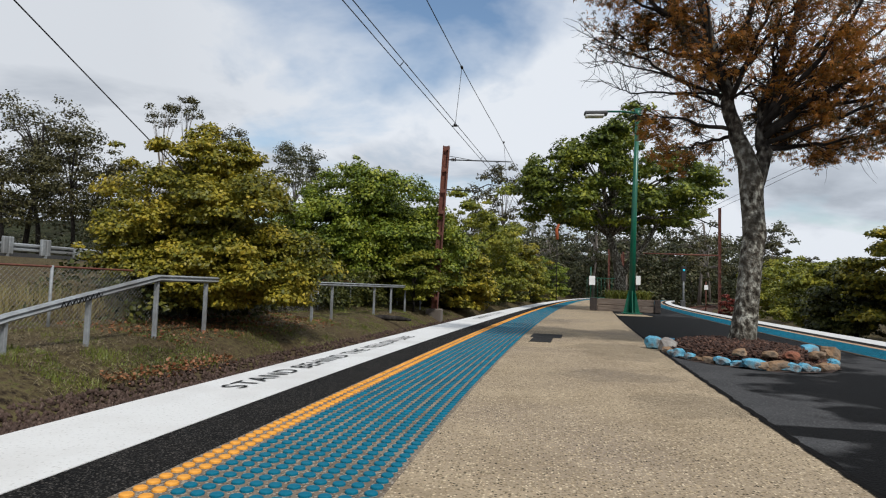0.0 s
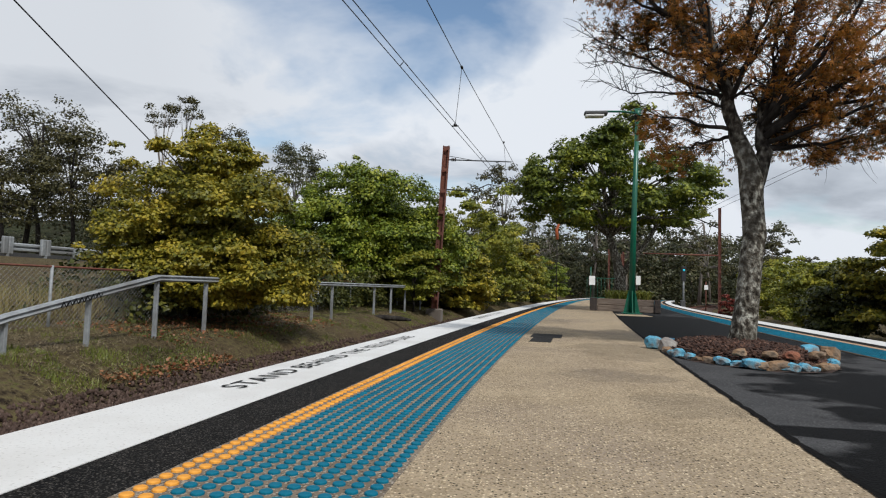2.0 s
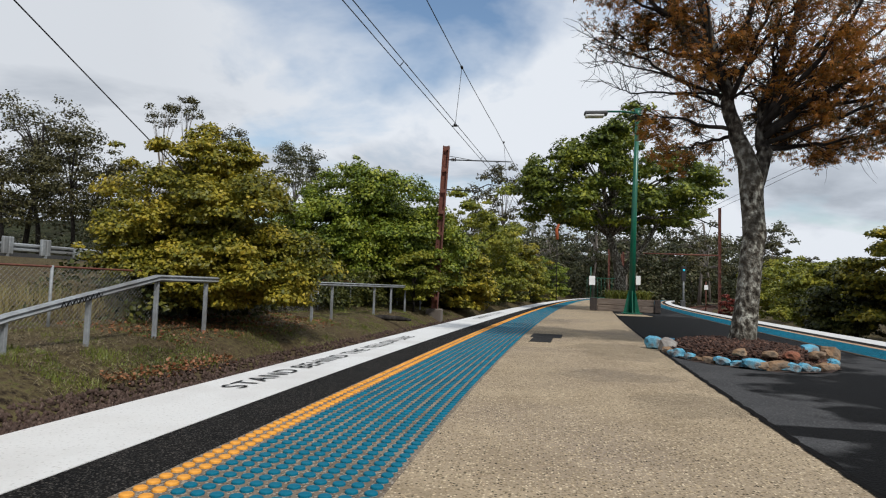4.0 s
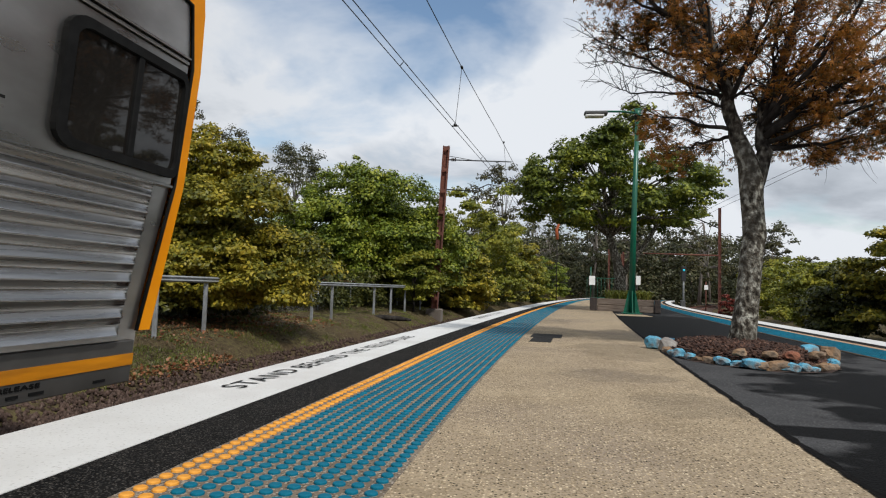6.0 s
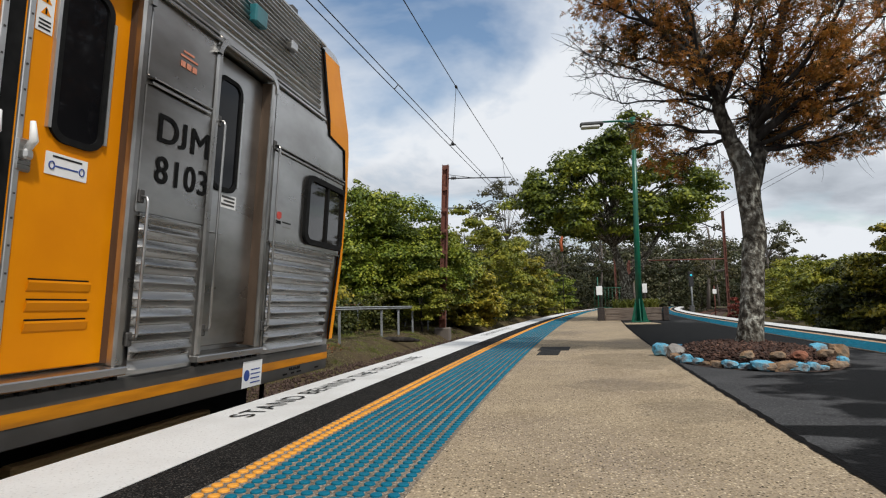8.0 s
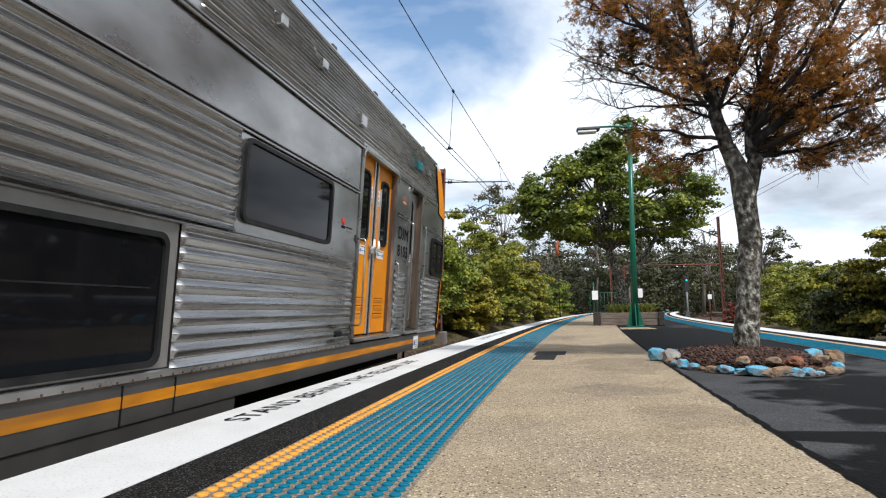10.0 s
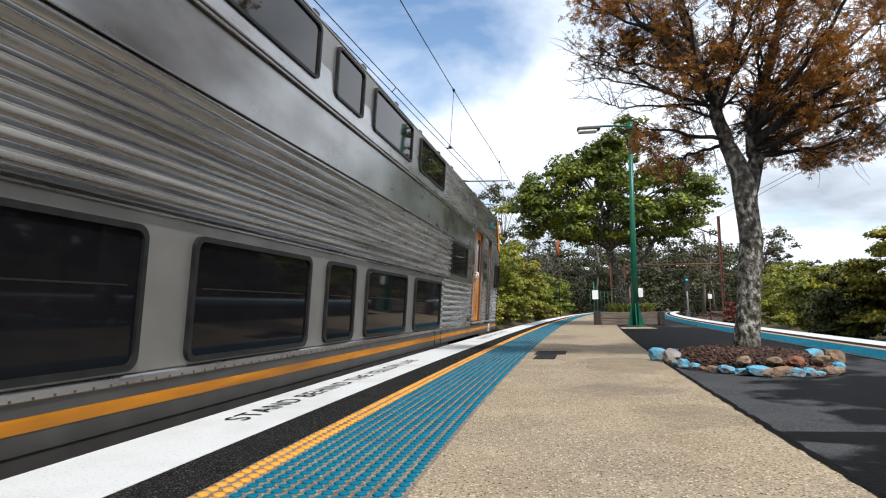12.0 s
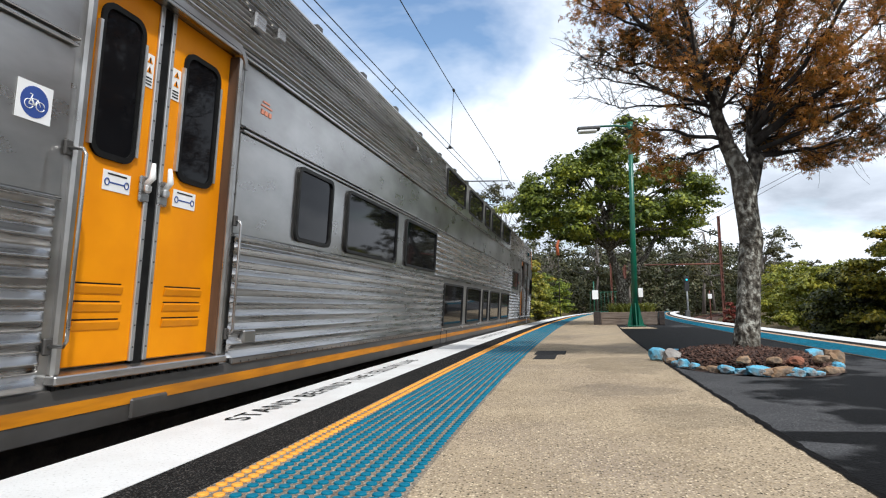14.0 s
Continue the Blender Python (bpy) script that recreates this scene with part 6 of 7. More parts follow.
def door_leaf(u0, u1, z0, z1, car, name, mat, x, win, louvres=True):
    d = sheet(name, u0, u1, z0, z1, x, M[mat], car, 0.035, 0.006, "yellow sliding door leaf with a tall window" if mat == "train_yellow" else "bare metal cab door with a tall window")
    a, b, c, e = win
    bm = bmesh.new()
    ring(bm, rounded(a, b, c, e, 0.085), rounded(a + 0.03, b - 0.03, c + 0.03, e - 0.03, 0.06), x - 0.01, x + 0.014)
    part("window_seal", bm, M["rubber"], d, "black rubber window seal")
    bm = bmesh.new()
    plate(bm, rounded(a + 0.02, b - 0.02, c + 0.02, e - 0.02, 0.07), x - 0.01, x + 0.005)
    part("pane", bm, M["tinted"], d, "dark tinted glass")
    for u in (a - 0.004, b + 0.004):
        boxed("trim_strip", (x, yu(u) - 0.008, c + 0.05), (x + 0.018, yu(u) + 0.008, e - 0.12), M["alu"], d)
    if louvres:
        w = (u1 - u0)
        for k in range(3):
            z = 0.47 + 0.085 * k
            bm = bmesh.new()
            vs = [(x, z - 0.020), (x + 0.005, z - 0.012), (x + 0.013, z + 0.020), (x + 0.011, z + 0.029)]
            ends = [[bm.verts.new((p, yu(u), q)) for p, q in vs] for u in (u0 + w * 0.22, u1 - w * 0.22)]
            for i in range(4):
                j = (i + 1) % 4
                bm.faces.new((ends[0][i], ends[0][j], ends[1][j], ends[1][i]))
            bm.faces.new(ends[0])
            bm.faces.new(ends[1][::-1])
            lv = part("louvre", bm, M[mat], d)
            boxed("slot", (x + 0.001, yu(u1 - w * 0.23), z + 0.030), (x + 0.0035, yu(u0 + w * 0.23), z + 0.037), M["rubber"], lv, 0.0, "dark slot of the louvre")
    return d


def doorway(u0, u1, car, seam=None):
    """Jambs, header and step round a recessed doorway."""
    for u, s in ((u0, -1), (u1, 1)):
        a, b = (u - 0.022, u + 0.03) if s < 0 else (u - 0.03, u + 0.022)
        sheet("door_frame", a, b, 0.27, 2.27, SIDE + 0.014, M["inox_dull"], car, 0.05, 0.012)
        boxed("jamb", (SIDE - 0.13, yu(u) - 0.012 + (0.02 if s > 0 else -0.02), 0.29), (SIDE - 0.005, yu(u) + 0.012 + (0.02 if s > 0 else -0.02), 2.22), M["brown_jamb"], car, 0.0, "dark door jamb with a brown reflection in its colour")
    bm = bmesh.new()
    out = rounded(u0 - 0.035, u1 + 0.035, 1.9, 2.285, 0.13)
    inn = rounded(u0 + 0.0, u1 - 0.0, 1.9, 2.25, 0.10)
    rows = [[bm.verts.new((x, yu(u), z)) for u, z in pts] for x in (SIDE - 0.03, SIDE + 0.024) for pts in (out[:12], inn[:12])]
    for i in range(11):
        bm.faces.new((rows[2][i], rows[2][i + 1], rows[3][i + 1], rows[3][i]))
        bm.faces.new((rows[0][i], rows[0][i + 1], rows[2][i + 1], rows[2][i]))
        bm.faces.new((rows[1][i], rows[1][i + 1], rows[3][i + 1], rows[3][i]))
    part("door_header", bm, M["inox_dull"], car, "rounded metal header over the doorway")
    bm = bmesh.new()
    box(bm, (SIDE - 0.12, yu(u1 + 0.03), 0.235), (SIDE + 0.040, yu(u0 - 0.03), 0.275), 0.006)
    part("door_step", bm, M["inox_dull"], car, "worn metal door step")
    for u in np.arange(u0, u1, 0.075):
        boxed("step_vent", (SIDE - 0.02, yu(u) - 0.014, 0.212), (SIDE + 0.008, yu(u) + 0.006, 0.232), M["rubber"], car)


def passenger_doors(u0, seam, u1, car):
    doorway(u0, u1, car)
    x = SIDE - 0.062
    a = door_leaf(u0 + 0.01, seam - 0.035, 0.29, 2.24, car, "door_leaf", "train_yellow", x, (u0 + 0.13, seam - 0.17, 1.29, 2.08))
    b = door_leaf(seam + 0.035, u1 - 0.01, 0.29, 2.24, car, "door_leaf", "train_yellow", x, (seam + 0.17, u1 - 0.13, 1.29, 2.08))
    boxed("door_seal", (x - 0.03, yu(seam) - 0.034, 0.27), (x + 0.004, yu(seam) + 0.034, 2.24), M["rubber"], car, 0.0, "black rubber seal between the door leaves")
    for leaf, s in ((a, -1), (b, 1)):
        c = seam + s * 0.052
        boxed("edge_trim", (x, yu(c) - 0.014, 0.29), (x + 0.014, yu(c) + 0.014, 2.24), M["alu"], leaf, 0.003, "riveted aluminium edge trim")
        boxed("lock_plate", (x + 0.001, yu(seam + s * 0.075) - 0.036, 1.12), (x + 0.020, yu(seam + s * 0.075) + 0.036, 1.26), M["inox"], leaf, 0.008, "scratched metal lock plate")
        boxed("catch", (x + 0.018, yu(seam + s * 0.075) - 0.022, 1.17), (x + 0.045, yu(seam + s * 0.075) + 0.022, 1.215), M["alu"], leaf, 0.01)
        tubes("handle", [([(x + 0.02, yu(seam + s * 0.08), 1.21), (x + 0.055, yu(seam + s * 0.075), 1.25), (x + 0.05, yu(seam + s * 0.068), 1.33)], [0.015, 0.017, 0.010])], M["sticker"], leaf, "white lever handle")
        for z in np.arange(0.36, 2.2, 0.11):
            boxed("rivet", (x + 0.014, yu(c) - 0.004, z - 0.004), (x + 0.017, yu(c) + 0.004, z + 0.004), M["train_grey"], leaf)
        mid = c + s * 0.225
        nt = sticker("notice", mid - 0.10, mid + 0.10, 1.14, 1.24, x, "sticker", leaf, "white door notice with two blue arrow discs")
        for e in (-0.072, 0.072):
            tubes("arrow_disc", [([(x + 0.0045, yu(mid + e) + 0.013 * math.cos(a), 1.182 + 0.017 * math.sin(a)) for a in np.arange(0, 6.5, 0.4)], [0.003] * 17)], M["sticker_blue"], nt, sides=4)
        boxed("text_bar", (x + 0.003, yu(mid + 0.055), 1.178), (x + 0.0045, yu(mid - 0.055), 1.185), M["sticker_blue"], nt)
        boxed("text_bar", (x + 0.003, yu(mid + 0.07), 1.220), (x + 0.0045, yu(mid - 0.07), 1.228), M["frame_dark"], nt)
        m = c + s * 0.062
        wn = sticker("warning", m - 0.036, m + 0.036, 1.74, 1.93, x, "sticker", leaf, "white sticker with two yellow warning triangles")
        for z in (1.895, 1.84):
            bm = bmesh.new()
            plate(bm, [(m - 0.022, z - 0.018), (m + 0.022, z - 0.018), (m, z + 0.02)], x + 0.003, x + 0.0045)
            part("triangle", bm, M["train_yellow"], wn)
            boxed("mark", (x + 0.0045, yu(m) - 0.004, z - 0.014), (x + 0.0055, yu(m) + 0.004, z + 0.012), M["letter"], wn)
        for z in (1.757, 1.775, 1.793):
            boxed("text_bar", (x + 0.003, yu(m + 0.026), z - 0.004), (x + 0.0045, yu(m - 0.026), z + 0.004), M["frame_dark"], wn)
    handrail(u0 - 0.055, 0.40, 1.13, car)
    handrail(u1 + 0.055, 0.40, 1.27, car, SIDE, 0.10)


def build_train():
    car = empty("train_carriage", (0, 0, 0), label="double-deck stainless steel train with yellow doors and nose", category="train")
    L = 23.2
    shell("body_shell", 0.0, 1.17, car)
    shell("body_shell", 1.17, 1.85, car, 0.11)
    shell("body_shell", 1.85, 2.46, car)
    shell("body_shell", 2.46, 3.62, car, 0.11)
    shell("body_shell", 3.62, 20.44, car, label="double-deck stainless body and roof")
    shell("body_shell", 20.44, 21.72, car, 0.11)
    shell("body_shell", 21.72, L, car)
    # lintels over the recesses
    for a, b in ((1.17, 1.85), (2.46, 3.62), (20.44, 21.72)):
        sheet("lintel", a, b, 2.24, 2.32, SIDE - 0.004, M["inox_dull"], car, 0.1)
        sheet("sill", a, b, 0.03, 0.24, SIDE - 0.016, M["train_grey"], car, 0.1)
    # nose: a yellow mask that swells forward to the shoulder and rakes back to the roof
    prof = ((-0.16, 0.26, 0.02), (-0.31, 1.05, -0.235), (-0.33, 1.72, -0.26), (-0.31, 2.08, -0.18), (-0.30, 2.13, 0.22), (-0.28, 2.27, 0.235), (0.05, 3.0, 0.34), (0.28, 3.3, 0.42))
    vs, fs, seam = [], [], []
    for u, z, back in prof:
        e = float(np.interp(z, [p[1] for p in half_section()], [p[0] for p in half_section()]))
        e = SIDE + 0.002 if z < 2.2 else e + 0.014
        vs += [(e, yu(back), z), (e, yu(u), z), (e - 0.10, yu(u - 0.05), z), (-e + 0.10, yu(u - 0.05), z), (-e, yu(u), z), (-e, yu(back), z)]
        seam.append((e + 0.004, yu(back), z))
    for i in range(len(prof) - 1):
        for k in range(5):
            o, q = i * 6 + k, (i + 1) * 6 + k
            fs.append((o, o + 1, q + 1, q))
    link_mesh("nose", vs, fs, M["train_yellow"], car, "yellow front mask")
    tubes("mask_seal", [(seam, [0.009] * len(seam))], M["rubber"], car, "black seal behind the yellow mask", sides=6)
    # grey cheek between cab side and mask
    bm = bmesh.new()
    plate(bm, [(0.20, 0.20), (0.20, 2.12), (-0.17, 2.09), (-0.25, 1.72), (-0.225, 1.05), (0.03, 0.22)], SIDE - 0.05, SIDE - 0.012)
    part("cab_cheek", bm, M["inox_dull"], car)
    bm = bmesh.new()
    plate(bm, [(1.10, 1.04), (1.10, 1.72), (-0.23, 1.72), (-0.20, 1.04)], SIDE - 0.05, SIDE + 0.002)
    part("cab_panel", bm, M["inox_dull"], car)
    bm = bmesh.new()
    box(bm, (-0.95, yu(-0.42), 1.25), (0.95, yu(-0.36), 2.0), 0.02)
    part("windscreen", bm, M["tinted"], car, "dark windscreen")
    # sole: grey band, yellow stripe, rivet ledge
    sheet("solebar", 0.02, L, 0.015, 0.215, SIDE + 0.004, M["train_grey"], car, 0.03, 0.004, "dark grey solebar")
    sheet("stripe", 0.02, L, 0.097, 0.152, SIDE + 0.0075, M["stripe_yellow"], car, 0.004, 0.0, "grimy yellow stripe along the sole")
    sheet("ledge", 3.7, 20.3, 0.205, 0.250, SIDE + 0.016, M["inox_dull"], car, 0.03, 0.008)
    bm = bmesh.new()
    for u in np.arange(3.8, 20.3, 0.10):
        box(bm, (SIDE + 0.014, yu(u) - 0.005, 0.214), (SIDE + 0.0185, yu(u) + 0.005, 0.224))
    tagged(part("rivets", bm, M["train_grey"], car), kind="stuff")
    sheet("skirt", 5.6, 14.85, -0.42, 0.012, SIDE - 0.004, M["train_grey"], car, 0.03, 0.006, "dark grey skirt below the sole")
    for u in (6.35, 6.75, 14.1, 14.5):
        boxed("skirt_joint", (SIDE + 0.004, yu(u) - 0.004, 0.02), (SIDE + 0.0095, yu(u) + 0.004, 0.20), M["rubber"], car)
    # corrugated sides
    rib = M["inox"]
    corrugated("corrugated_panel", 0.12, 1.07, 0.25, 1.03, 0.087, 0.034, rib, car, rake=-0.13)
    corrugated("corrugated_panel", 1.91, 2.39, 0.25, 1.03, 0.087, 0.034, rib, car)
    corrugated("corrugated_panel", 3.70, 6.42, 0.25, 1.03, 0.087, 0.034, rib, car)
    corrugated("corrugated_panel", 14.50, 20.36, 0.25, 1.03, 0.087, 0.034, rib, car)
    corrugated("corrugated_panel", 21.80, L - 0.05, 0.25, 1.03, 0.087, 0.034, rib, car)
    corrugated("corrugated_panel", 5.80, 14.98, 1.055, 1.73, 0.084, 0.034, rib, car)
    for a, b in ((0.38, 6.40), (14.56, L - 0.05)):
        corrugated("fluted_panel", a, b, 2.30, 3.06, 0.045, 0.024, rib, car, SIDE - 0.016, "finely fluted upper panel", 0.02, 0.048)
    # plain panels and mouldings
    bm = bmesh.new()
    plate(bm, [(1.12, 1.775), (1.12, 2.22), (0.27, 2.22), (0.24, 2.14), (-0.15, 2.085), (-0.24, 1.775)], SIDE - 0.018, SIDE - 0.001)
    part("plain_band", bm, M["inox_dull"], car, "plain steel band")
    for a, b in ((1.875, 2.42), (3.67, 20.39), (21.77, L)):
        sheet("plain_band", a, b, 1.775, 2.22, SIDE - 0.002, M["inox_dull"], car, 0.016, 0.004, "plain steel band")
    for z, h, d in ((1.735, 0.018, 0.020), (1.762, 0.012, 0.028), (2.24, 0.020, 0.022), (2.272, 0.012, 0.014), (1.035, 0.020, 0.012)):
        for a, b in (((-0.22, 1.11), (1.91, 2.40), (3.68, 20.38), (21.78, L)) if z < 2 else ((0.32, L),)):
            sheet("moulding", a, b, z - h / 2, z + h / 2, SIDE + d, M["inox"], car, 0.04, 0.004)
    sheet("mid_panel", 1.875, 2.42, 1.05, 1.72, SIDE - 0.002, M["inox_dull"], car)
    sheet("mid_panel", 3.68, 5.80, 1.05, 1.72, SIDE - 0.002, M["inox_dull"], car)
    sheet("mid_panel", 14.98, 20.38, 1.05, 1.72, SIDE - 0.002, M["inox_dull"], car)
    sheet("mid_panel", 21.78, L, 1.05, 1.72, SIDE - 0.002, M["inox_dull"], car)
    sheet("cab_lower", 0.1, 1.09, 0.215, 1.05, SIDE - 0.004, M["inox_dull"], car)
    sheet("window_panel", 6.43, 14.49, 0.25, 1.03, SIDE - 0.004, M["greige"], car, 0.02, 0.006, "warm grey lower window panel")
    sheet("window_panel", 6.41, 14.55, 2.28, 3.05, SIDE - 0.032, M["greige"], car, 0.05, 0.006, "warm grey upper window panel")
    sheet("gutter", 0.3, L, 3.055, 3.085, SIDE - 0.030, M["inox"], car, 0.05, 0.006)
    # windows
    for a, b in ((6.53, 8.00), (8.38, 9.82), (10.13, 10.78), (11.10, 12.58), (12.95, 14.44)):
        wf = train_window(a, b, 0.27, 0.95, car)
        boxed("inner_rail", (SIDE + 0.0062, yu(b - 0.10), 0.66), (SIDE + 0.0075, yu(a + 0.10), 0.668), M["frame_dark"], wf)
    for a, b in ((6.58, 8.03), (8.42, 9.85), (10.16, 10.82), (11.16, 12.62), (13.0, 14.49)):
        train_window(a, b, 2.40, 3.0, car, x=SIDE - 0.028, glass="cab_glass")
    train_window(4.26, 5.74, 1.13, 1.70, car)
    for a, b in ((15.06, 16.61), (16.97, 18.54), (18.89, 19.57)):
        train_window(a, b, 1.09, 1.69, car)
    train_window(-0.22, 0.56, 1.08, 1.67, car, 0.09, frame_mat="rubber", w=0.045, bars=(0.2,), proud=0.026, x=SIDE + 0.004, glass="cab_glass")
    # doors
    passenger_doors(2.46, 3.03, 3.62, car)
    passenger_doors(20.44, 21.09, 21.72, car)
    doorway(1.17, 1.85, car)
    d = door_leaf(1.19, 1.83, 0.31, 2.22, car, "cab_door", "inox_dull", SIDE - 0.07, (1.46, 1.75, 1.31, 2.09), False)
    sticker("notice", 1.44, 1.62, 1.21, 1.30, SIDE - 0.07, "sticker", d, "white door notice", 3, "train_grey")
    tubes("handle", [([(SIDE - 0.07, yu(1.72), 1.02), (SIDE - 0.03, yu(1.72), 1.02), (SIDE - 0.02, yu(1.66), 1.02)], [0.008] * 3)], M["alu"], d)
    handrail(1.12, 0.42, 1.76, car)
    handrail(1.815, 0.42, 1.72, car)
    # numbers, transfers, stickers
    side_text("DJM", 1.885, 2.31, 1.452, 1.600, SIDE + 0.0015, M["letter"], car, "lettering", "large black letters")
    side_text("8103", 1.875, 2.31, 1.226, 1.372, SIDE + 0.0015, M["letter"], car, "lettering", "large black figures")
    for u, z in ((0.97, 1.24), (3.98, 1.38)):
        bm = bmesh.new()
        for k in range(7):
            a = math.pi * 2 * k / 7
            plate(bm, [(u + 0.027 * math.cos(a) + 0.019 * math.cos(b), z + 0.014 + 0.020 * math.sin(a) + 0.016 * math.sin(b)) for b in np.arange(0, 6.28, 0.7)], SIDE, SIDE + 0.001 + 0.0004 * k)
        plate(bm, [(u + 0.034 * math.cos(b), z + 0.014 + 0.026 * math.sin(b)) for b in np.arange(0, 6.28, 0.5)], SIDE, SIDE + 0.005)
        part("emblem", bm, M["sticker_red"], car, "red flower-like emblem")
        sticker("caption", u - 0.20, u - 0.06, z - 0.040, z - 0.028, SIDE + 0.0005, "frame_dark", car)
        sticker("caption", u - 0.20, u - 0.07, z - 0.075, z - 0.065, SIDE + 0.0005, "greige", car)
        sticker("caption", u - 0.035, u + 0.035, z - 0.055, z - 0.03, SIDE + 0.0005, "letter", car)
    for u in (2.12, 20.1):
        for k in range(3):
            sticker("caption", u - 0.07 + 0.05 * k, u - 0.035 + 0.05 * k, 1.93, 1.965, SIDE, "sticker_orange", car)
        sticker("caption", u - 0.075, u + 0.07, 1.99, 2.002, SIDE, "sticker_orange", car)
        sticker("caption", u - 0.04, u + 0.05, 2.02, 2.032, SIDE, "sticker_orange", car)
    s = sticker("caution_label", 1.085, 1.335, 0.022, 0.19, SIDE + 0.009, "sticker", car, "white caution label with a blue disc", 0)
    bm = bmesh.new()
    plate(bm, [(1.285 + 0.036 * math.cos(a), 0.10 + 0.036 * math.sin(a)) for a in np.arange(0, 6.28, 0.4)], SIDE + 0.012, SIDE + 0.0135)
    part("disc", bm, M["sticker_blue"], s)
    for k in range(4):
        boxed("text_bar", (SIDE + 0.012, yu(1.235), 0.045 + 0.028 * k), (SIDE + 0.0135, yu(1.105 + 0.012 * (k % 2)), 0.053 + 0.028 * k), M["sticker_blue"], s)
    s = sticker("bicycle_label", 21.87, 22.03, 1.27, 1.43, SIDE, "sticker", car, "square sticker with a white bicycle on a blue disc")
    bm = bmesh.new()
    plate(bm, [(21.95 + 0.064 * math.cos(a), 1.35 + 0.066 * math.sin(a)) for a in np.arange(0, 6.28, 0.26)], SIDE + 0.003, SIDE + 0.0042)
    part("disc", bm, M["sticker_blue"], s)
    runs = []
    for du in (-0.026, 0.026):
        runs.append(([(SIDE + 0.0046, yu(21.95 + du) + 0.019 * math.cos(a), 1.337 + 0.019 * math.sin(a)) for a in np.arange(0, 6.5, 0.5)], [0.0022] * 13))
    for a, b in (((-0.026, 1.337), (-0.012, 1.362)), ((-0.012, 1.362), (0.014, 1.362)), ((0.014, 1.362), (0.0, 1.337)), ((0.0, 1.337), (-0.012, 1.362)), ((0.0, 1.337), (0.026, 1.337)), ((0.026, 1.337), (0.012, 1.378)), ((0.012, 1.378), (0.024, 1.38))):
        runs.append(([(SIDE + 0.0046, yu(21.95) - a[0], a[1]), (SIDE + 0.0046, yu(21.95) - b[0], b[1])], [0.0022, 0.0022]))
    tubes("bicycle", runs, M["sticker"], s, "white bicycle drawing", sides=4)
    s.location.z = 0.06
    side_text("RELEASE", 0.46, 0.63, 0.066, 0.084, SIDE + 0.0045, M["letter"], car, "lettering", "small black word")
    for u, w in ((0.44, 0.06), (0.54, 0.05), (0.66, 0.07), (0.16, 0.06)):
        sticker("caption", u, u + w, 0.038, 0.050, SIDE + 0.0042, "rubber", car)
    # lamps and boxes on the fluted panel
    for u, z, m, w in ((1.46, 2.64, "teal", 0.075), (0.96, 2.655, "inox", 0.045), (3.72, 2.50, "inox", 0.07), (4.65, 2.72, "inox", 0.05), (5.4, 2.74, "inox", 0.05),
                       (20.31, 2.55, "inox", 0.065), (20.02, 2.60, "inox", 0.05), (16.4, 2.72, "inox", 0.05), (15.7, 2.72, "inox", 0.05)):
        boxed("side_lamp", (SIDE - 0.03, yu(u) - w, z - w * 1.1), (SIDE + 0.035, yu(u) + w, z + w * 1.1), M[m], car, 0.012, "small lamp box on the upper side")
    boxed("socket_box", (SIDE, yu(20.15) - 0.07, 0.33), (SIDE + 0.04, yu(20.15) + 0.07, 0.42), M["inox_dull"], car, 0.01)
    boxed("socket_box", (SIDE, yu(4.0) - 0.07, 0.31), (SIDE + 0.04, yu(4.0) + 0.07, 0.36), M["rubber"], car, 0.01)
    boxed("socket_box", (SIDE, yu(21.05) - 0.13, 0.02), (SIDE + 0.02, yu(21.05) + 0.13, 0.12), M["train_grey"], car, 0.01)
    # roof edge fittings
    for u in np.arange(0.6, L, 1.15):
        boxed("roof_bracket", (SIDE - 0.26, yu(u) - 0.05, 3.24), (SIDE - 0.16, yu(u) + 0.05, 3.31), M["train_grey"], car, 0.01)
    # running gear
    for c in (3.0, 20.6):
        b = boxed("bogie", (0.62, yu(c + 1.6), -0.62), (1.08, yu(c - 1.6), -0.30), M["dark_timber"], car, 0.03, "dark bogie frame")
        for u in (c - 1.2, c + 1.2):
            bm = bmesh.new()
            bmesh.ops.create_cone(bm, cap_ends=True, segments=24, radius1=0.44, radius2=0.42, depth=0.12, matrix=Matrix.Translation((0.75, yu(u), -0.42)) @ Matrix.Rotation(math.pi / 2, 4, "Y"))
            bmesh.ops.create_cone(bm, cap_ends=True, segments=24, radius1=0.44, radius2=0.42, depth=0.12, matrix=Matrix.Translation((-0.75, yu(u), -0.42)) @ Matrix.Rotation(math.pi / 2, 4, "Y"))
            box(bm, (-0.75, yu(u) - 0.08, -0.5), (0.75, yu(u) + 0.08, -0.34), 0.03)
            part("wheelset", bm, M["rust"], b)
            boxed("axle_box", (1.05, yu(u) - 0.18, -0.56), (1.2, yu(u) + 0.18, -0.22), M["rust"], b, 0.04)
    boxed("shoe_beam", (1.20, yu(2.75), -0.20), (1.27, yu(1.35), -0.12), M["tan_beam"], car, 0.01, "tan timber beam under the cab")
    boxed("underframe", (-1.15, yu(22.4), -0.55), (1.10, yu(5.6), -0.08), M["dark_timber"], car, 0.05, "dark equipment boxes under the floor")
    boxed("step_iron", (1.05, yu(0.335), -0.45), (1.08, yu(0.315), 0.02), M["rubber"], car)
    # black block that stands in for the deep shade beneath the cab
    boxed("underframe", (-1.05, yu(5.5), -0.84), (1.02, yu(0.42), -0.02), M["rubber"], car, 0.04, "black block in place of the shade below the cab")
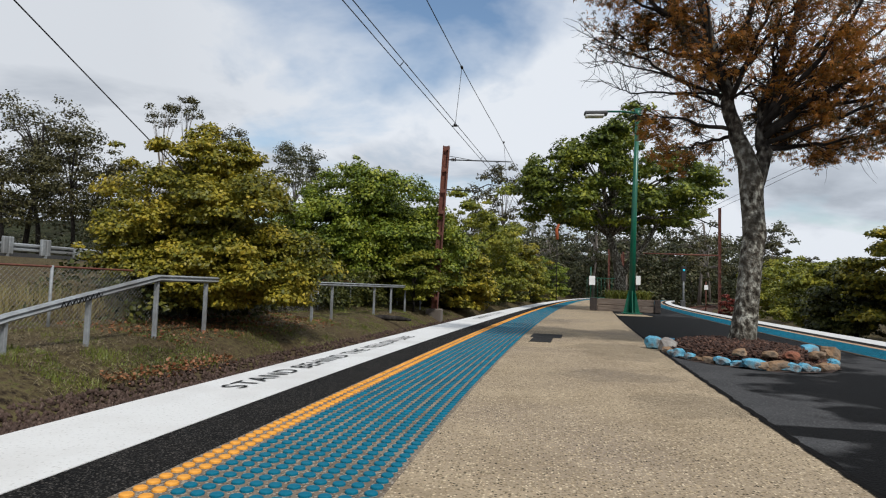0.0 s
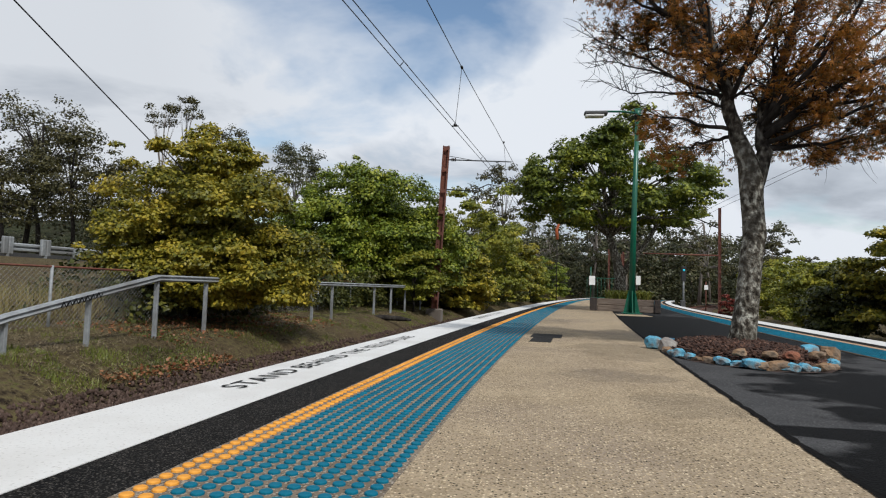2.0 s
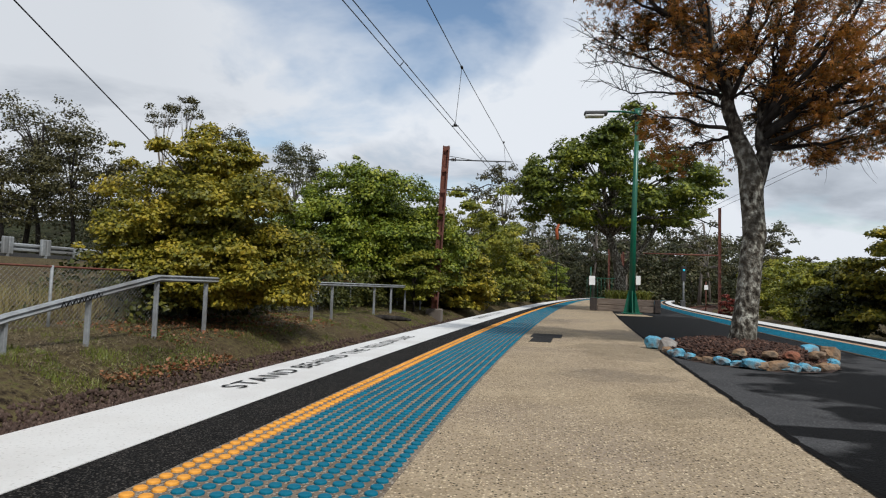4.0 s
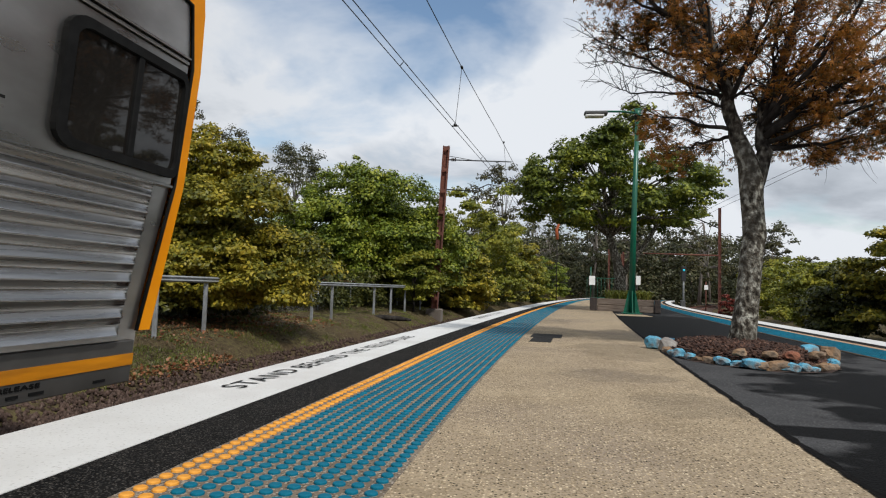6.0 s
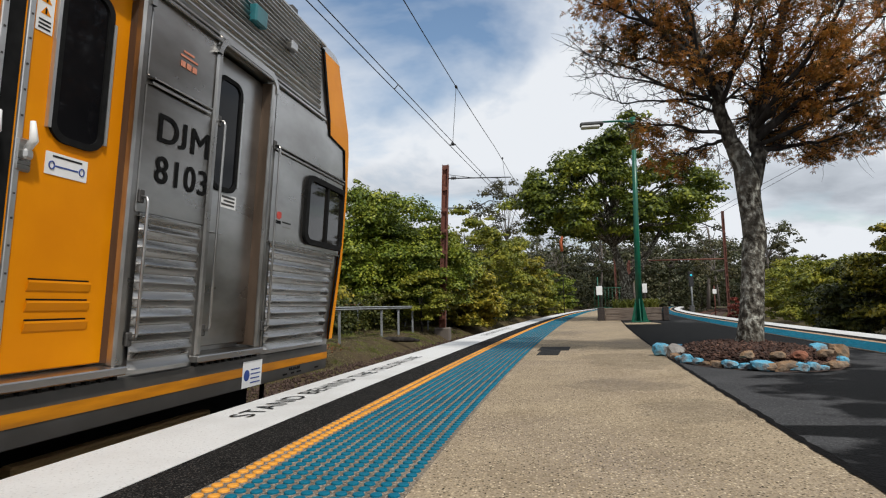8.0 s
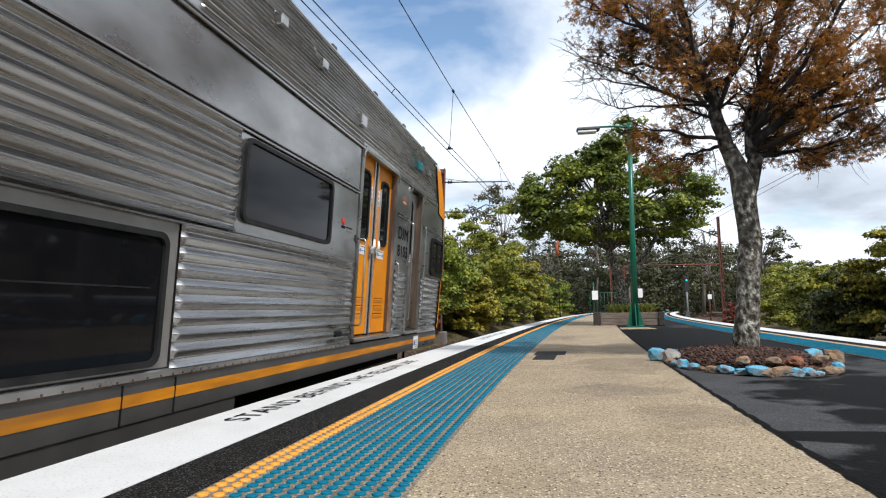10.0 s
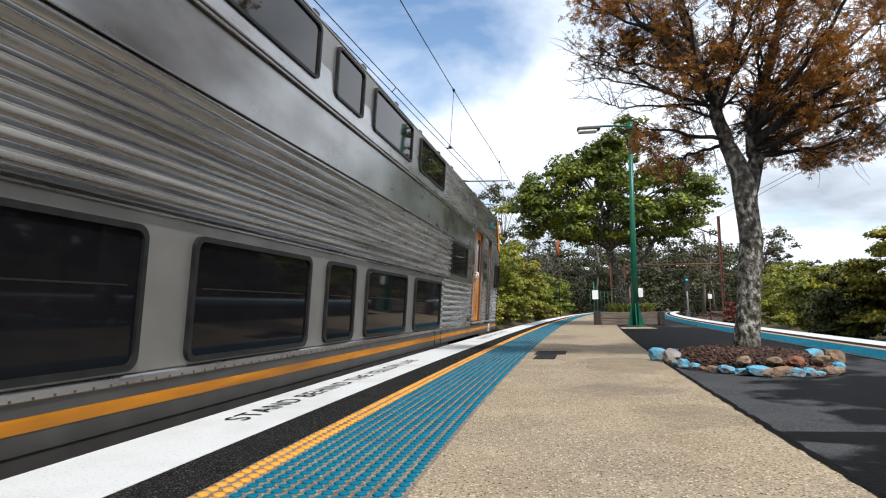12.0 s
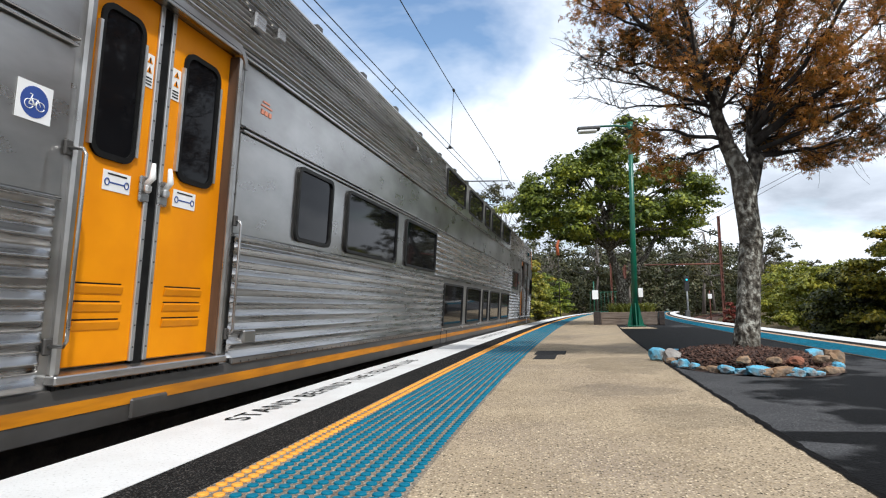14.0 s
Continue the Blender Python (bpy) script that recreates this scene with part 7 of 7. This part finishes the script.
    boxed("coupler", (-0.2, yu(0.3), -0.45), (0.2, yu(-0.55), -0.10), M["rubber"], car, 0.04)
    level_car(car)
    return car


FRONT = ((0.0, -0.9), (1.5, 0.02), (3.0, 0.92), (4.2, 1.60), (5.3, 2.24), (6.0, 2.73), (6.5, 3.19), (7.0, 3.69), (7.5, 4.30), (8.2, 5.37), (8.9, 6.69), (9.6, 8.26), (10.3, 10.01), (10.7, 11.11),
         (11.1, 12.29), (11.5, 13.56), (12.0, 15.23), (12.5, 17.03), (13.0, 18.96), (13.5, 20.99), (14.0, 23.09))
CANT = 4.2


def car_pose(front):
    """The carriage with both its bogies on the curved, canted track."""
    def track(y):
        return Vector((float(edge(y)) - 0.31 + 0.0176 * (y - 3) - 0.00048 * (y - 3) ** 2, y, 0.0))
    a, b = track(front - 3.0), track(front - 20.6)
    way = (a - b).normalized()
    rz = math.degrees(math.atan2(-way.x, way.y))
    c = (a + b) / 2 - SIDE * math.cos(radians(CANT)) * Vector((way.y, -way.x, 0))
    return pose(c.x, c.y, SIDE * math.sin(radians(CANT)), 0, CANT, rz)


def motions():
    walk(train, [(t, car_pose(f)) for t, f in FRONT])


# ---- build ----
build_ground()
build_platform()
train = build_train()
build_left_trees()
build_far_trees()
build_hills()
build_right_shrubs()
build_planter()
build_bed()
build_autumn_tree()
build_fences()
build_overhead()
build_lamp()
build_signs()
line_text("STAND BEHIND THE YELLOW LINE", 0.125, M["letter"], "platform_lettering", "black words painted along the white edge", 2.76, 0.22, 3.45)
line_text("STAND BEHIND THE YELLOW LINE", 0.125, M["letter"], "platform_lettering", "black words painted along the white edge", 10.6, 0.22, 3.45)
build_dots()
for start, group in (("gum_tree", "gum trees around the station"), ("shrub", "shrubs along the tracks"), ("catenary_pole", "poles of the overhead line"),
                     ("contact_wire", "overhead wires"), ("dropper", "droppers of the overhead line"), ("wire_spacer", "spacers of the contact wires"), ("feeder_wire", "feeder wires")):
    for ob in list(bpy.data.objects):
        if ob.parent is None and ob.name.split(".")[0] == start:
            tagged(ob, group=group)
motions()
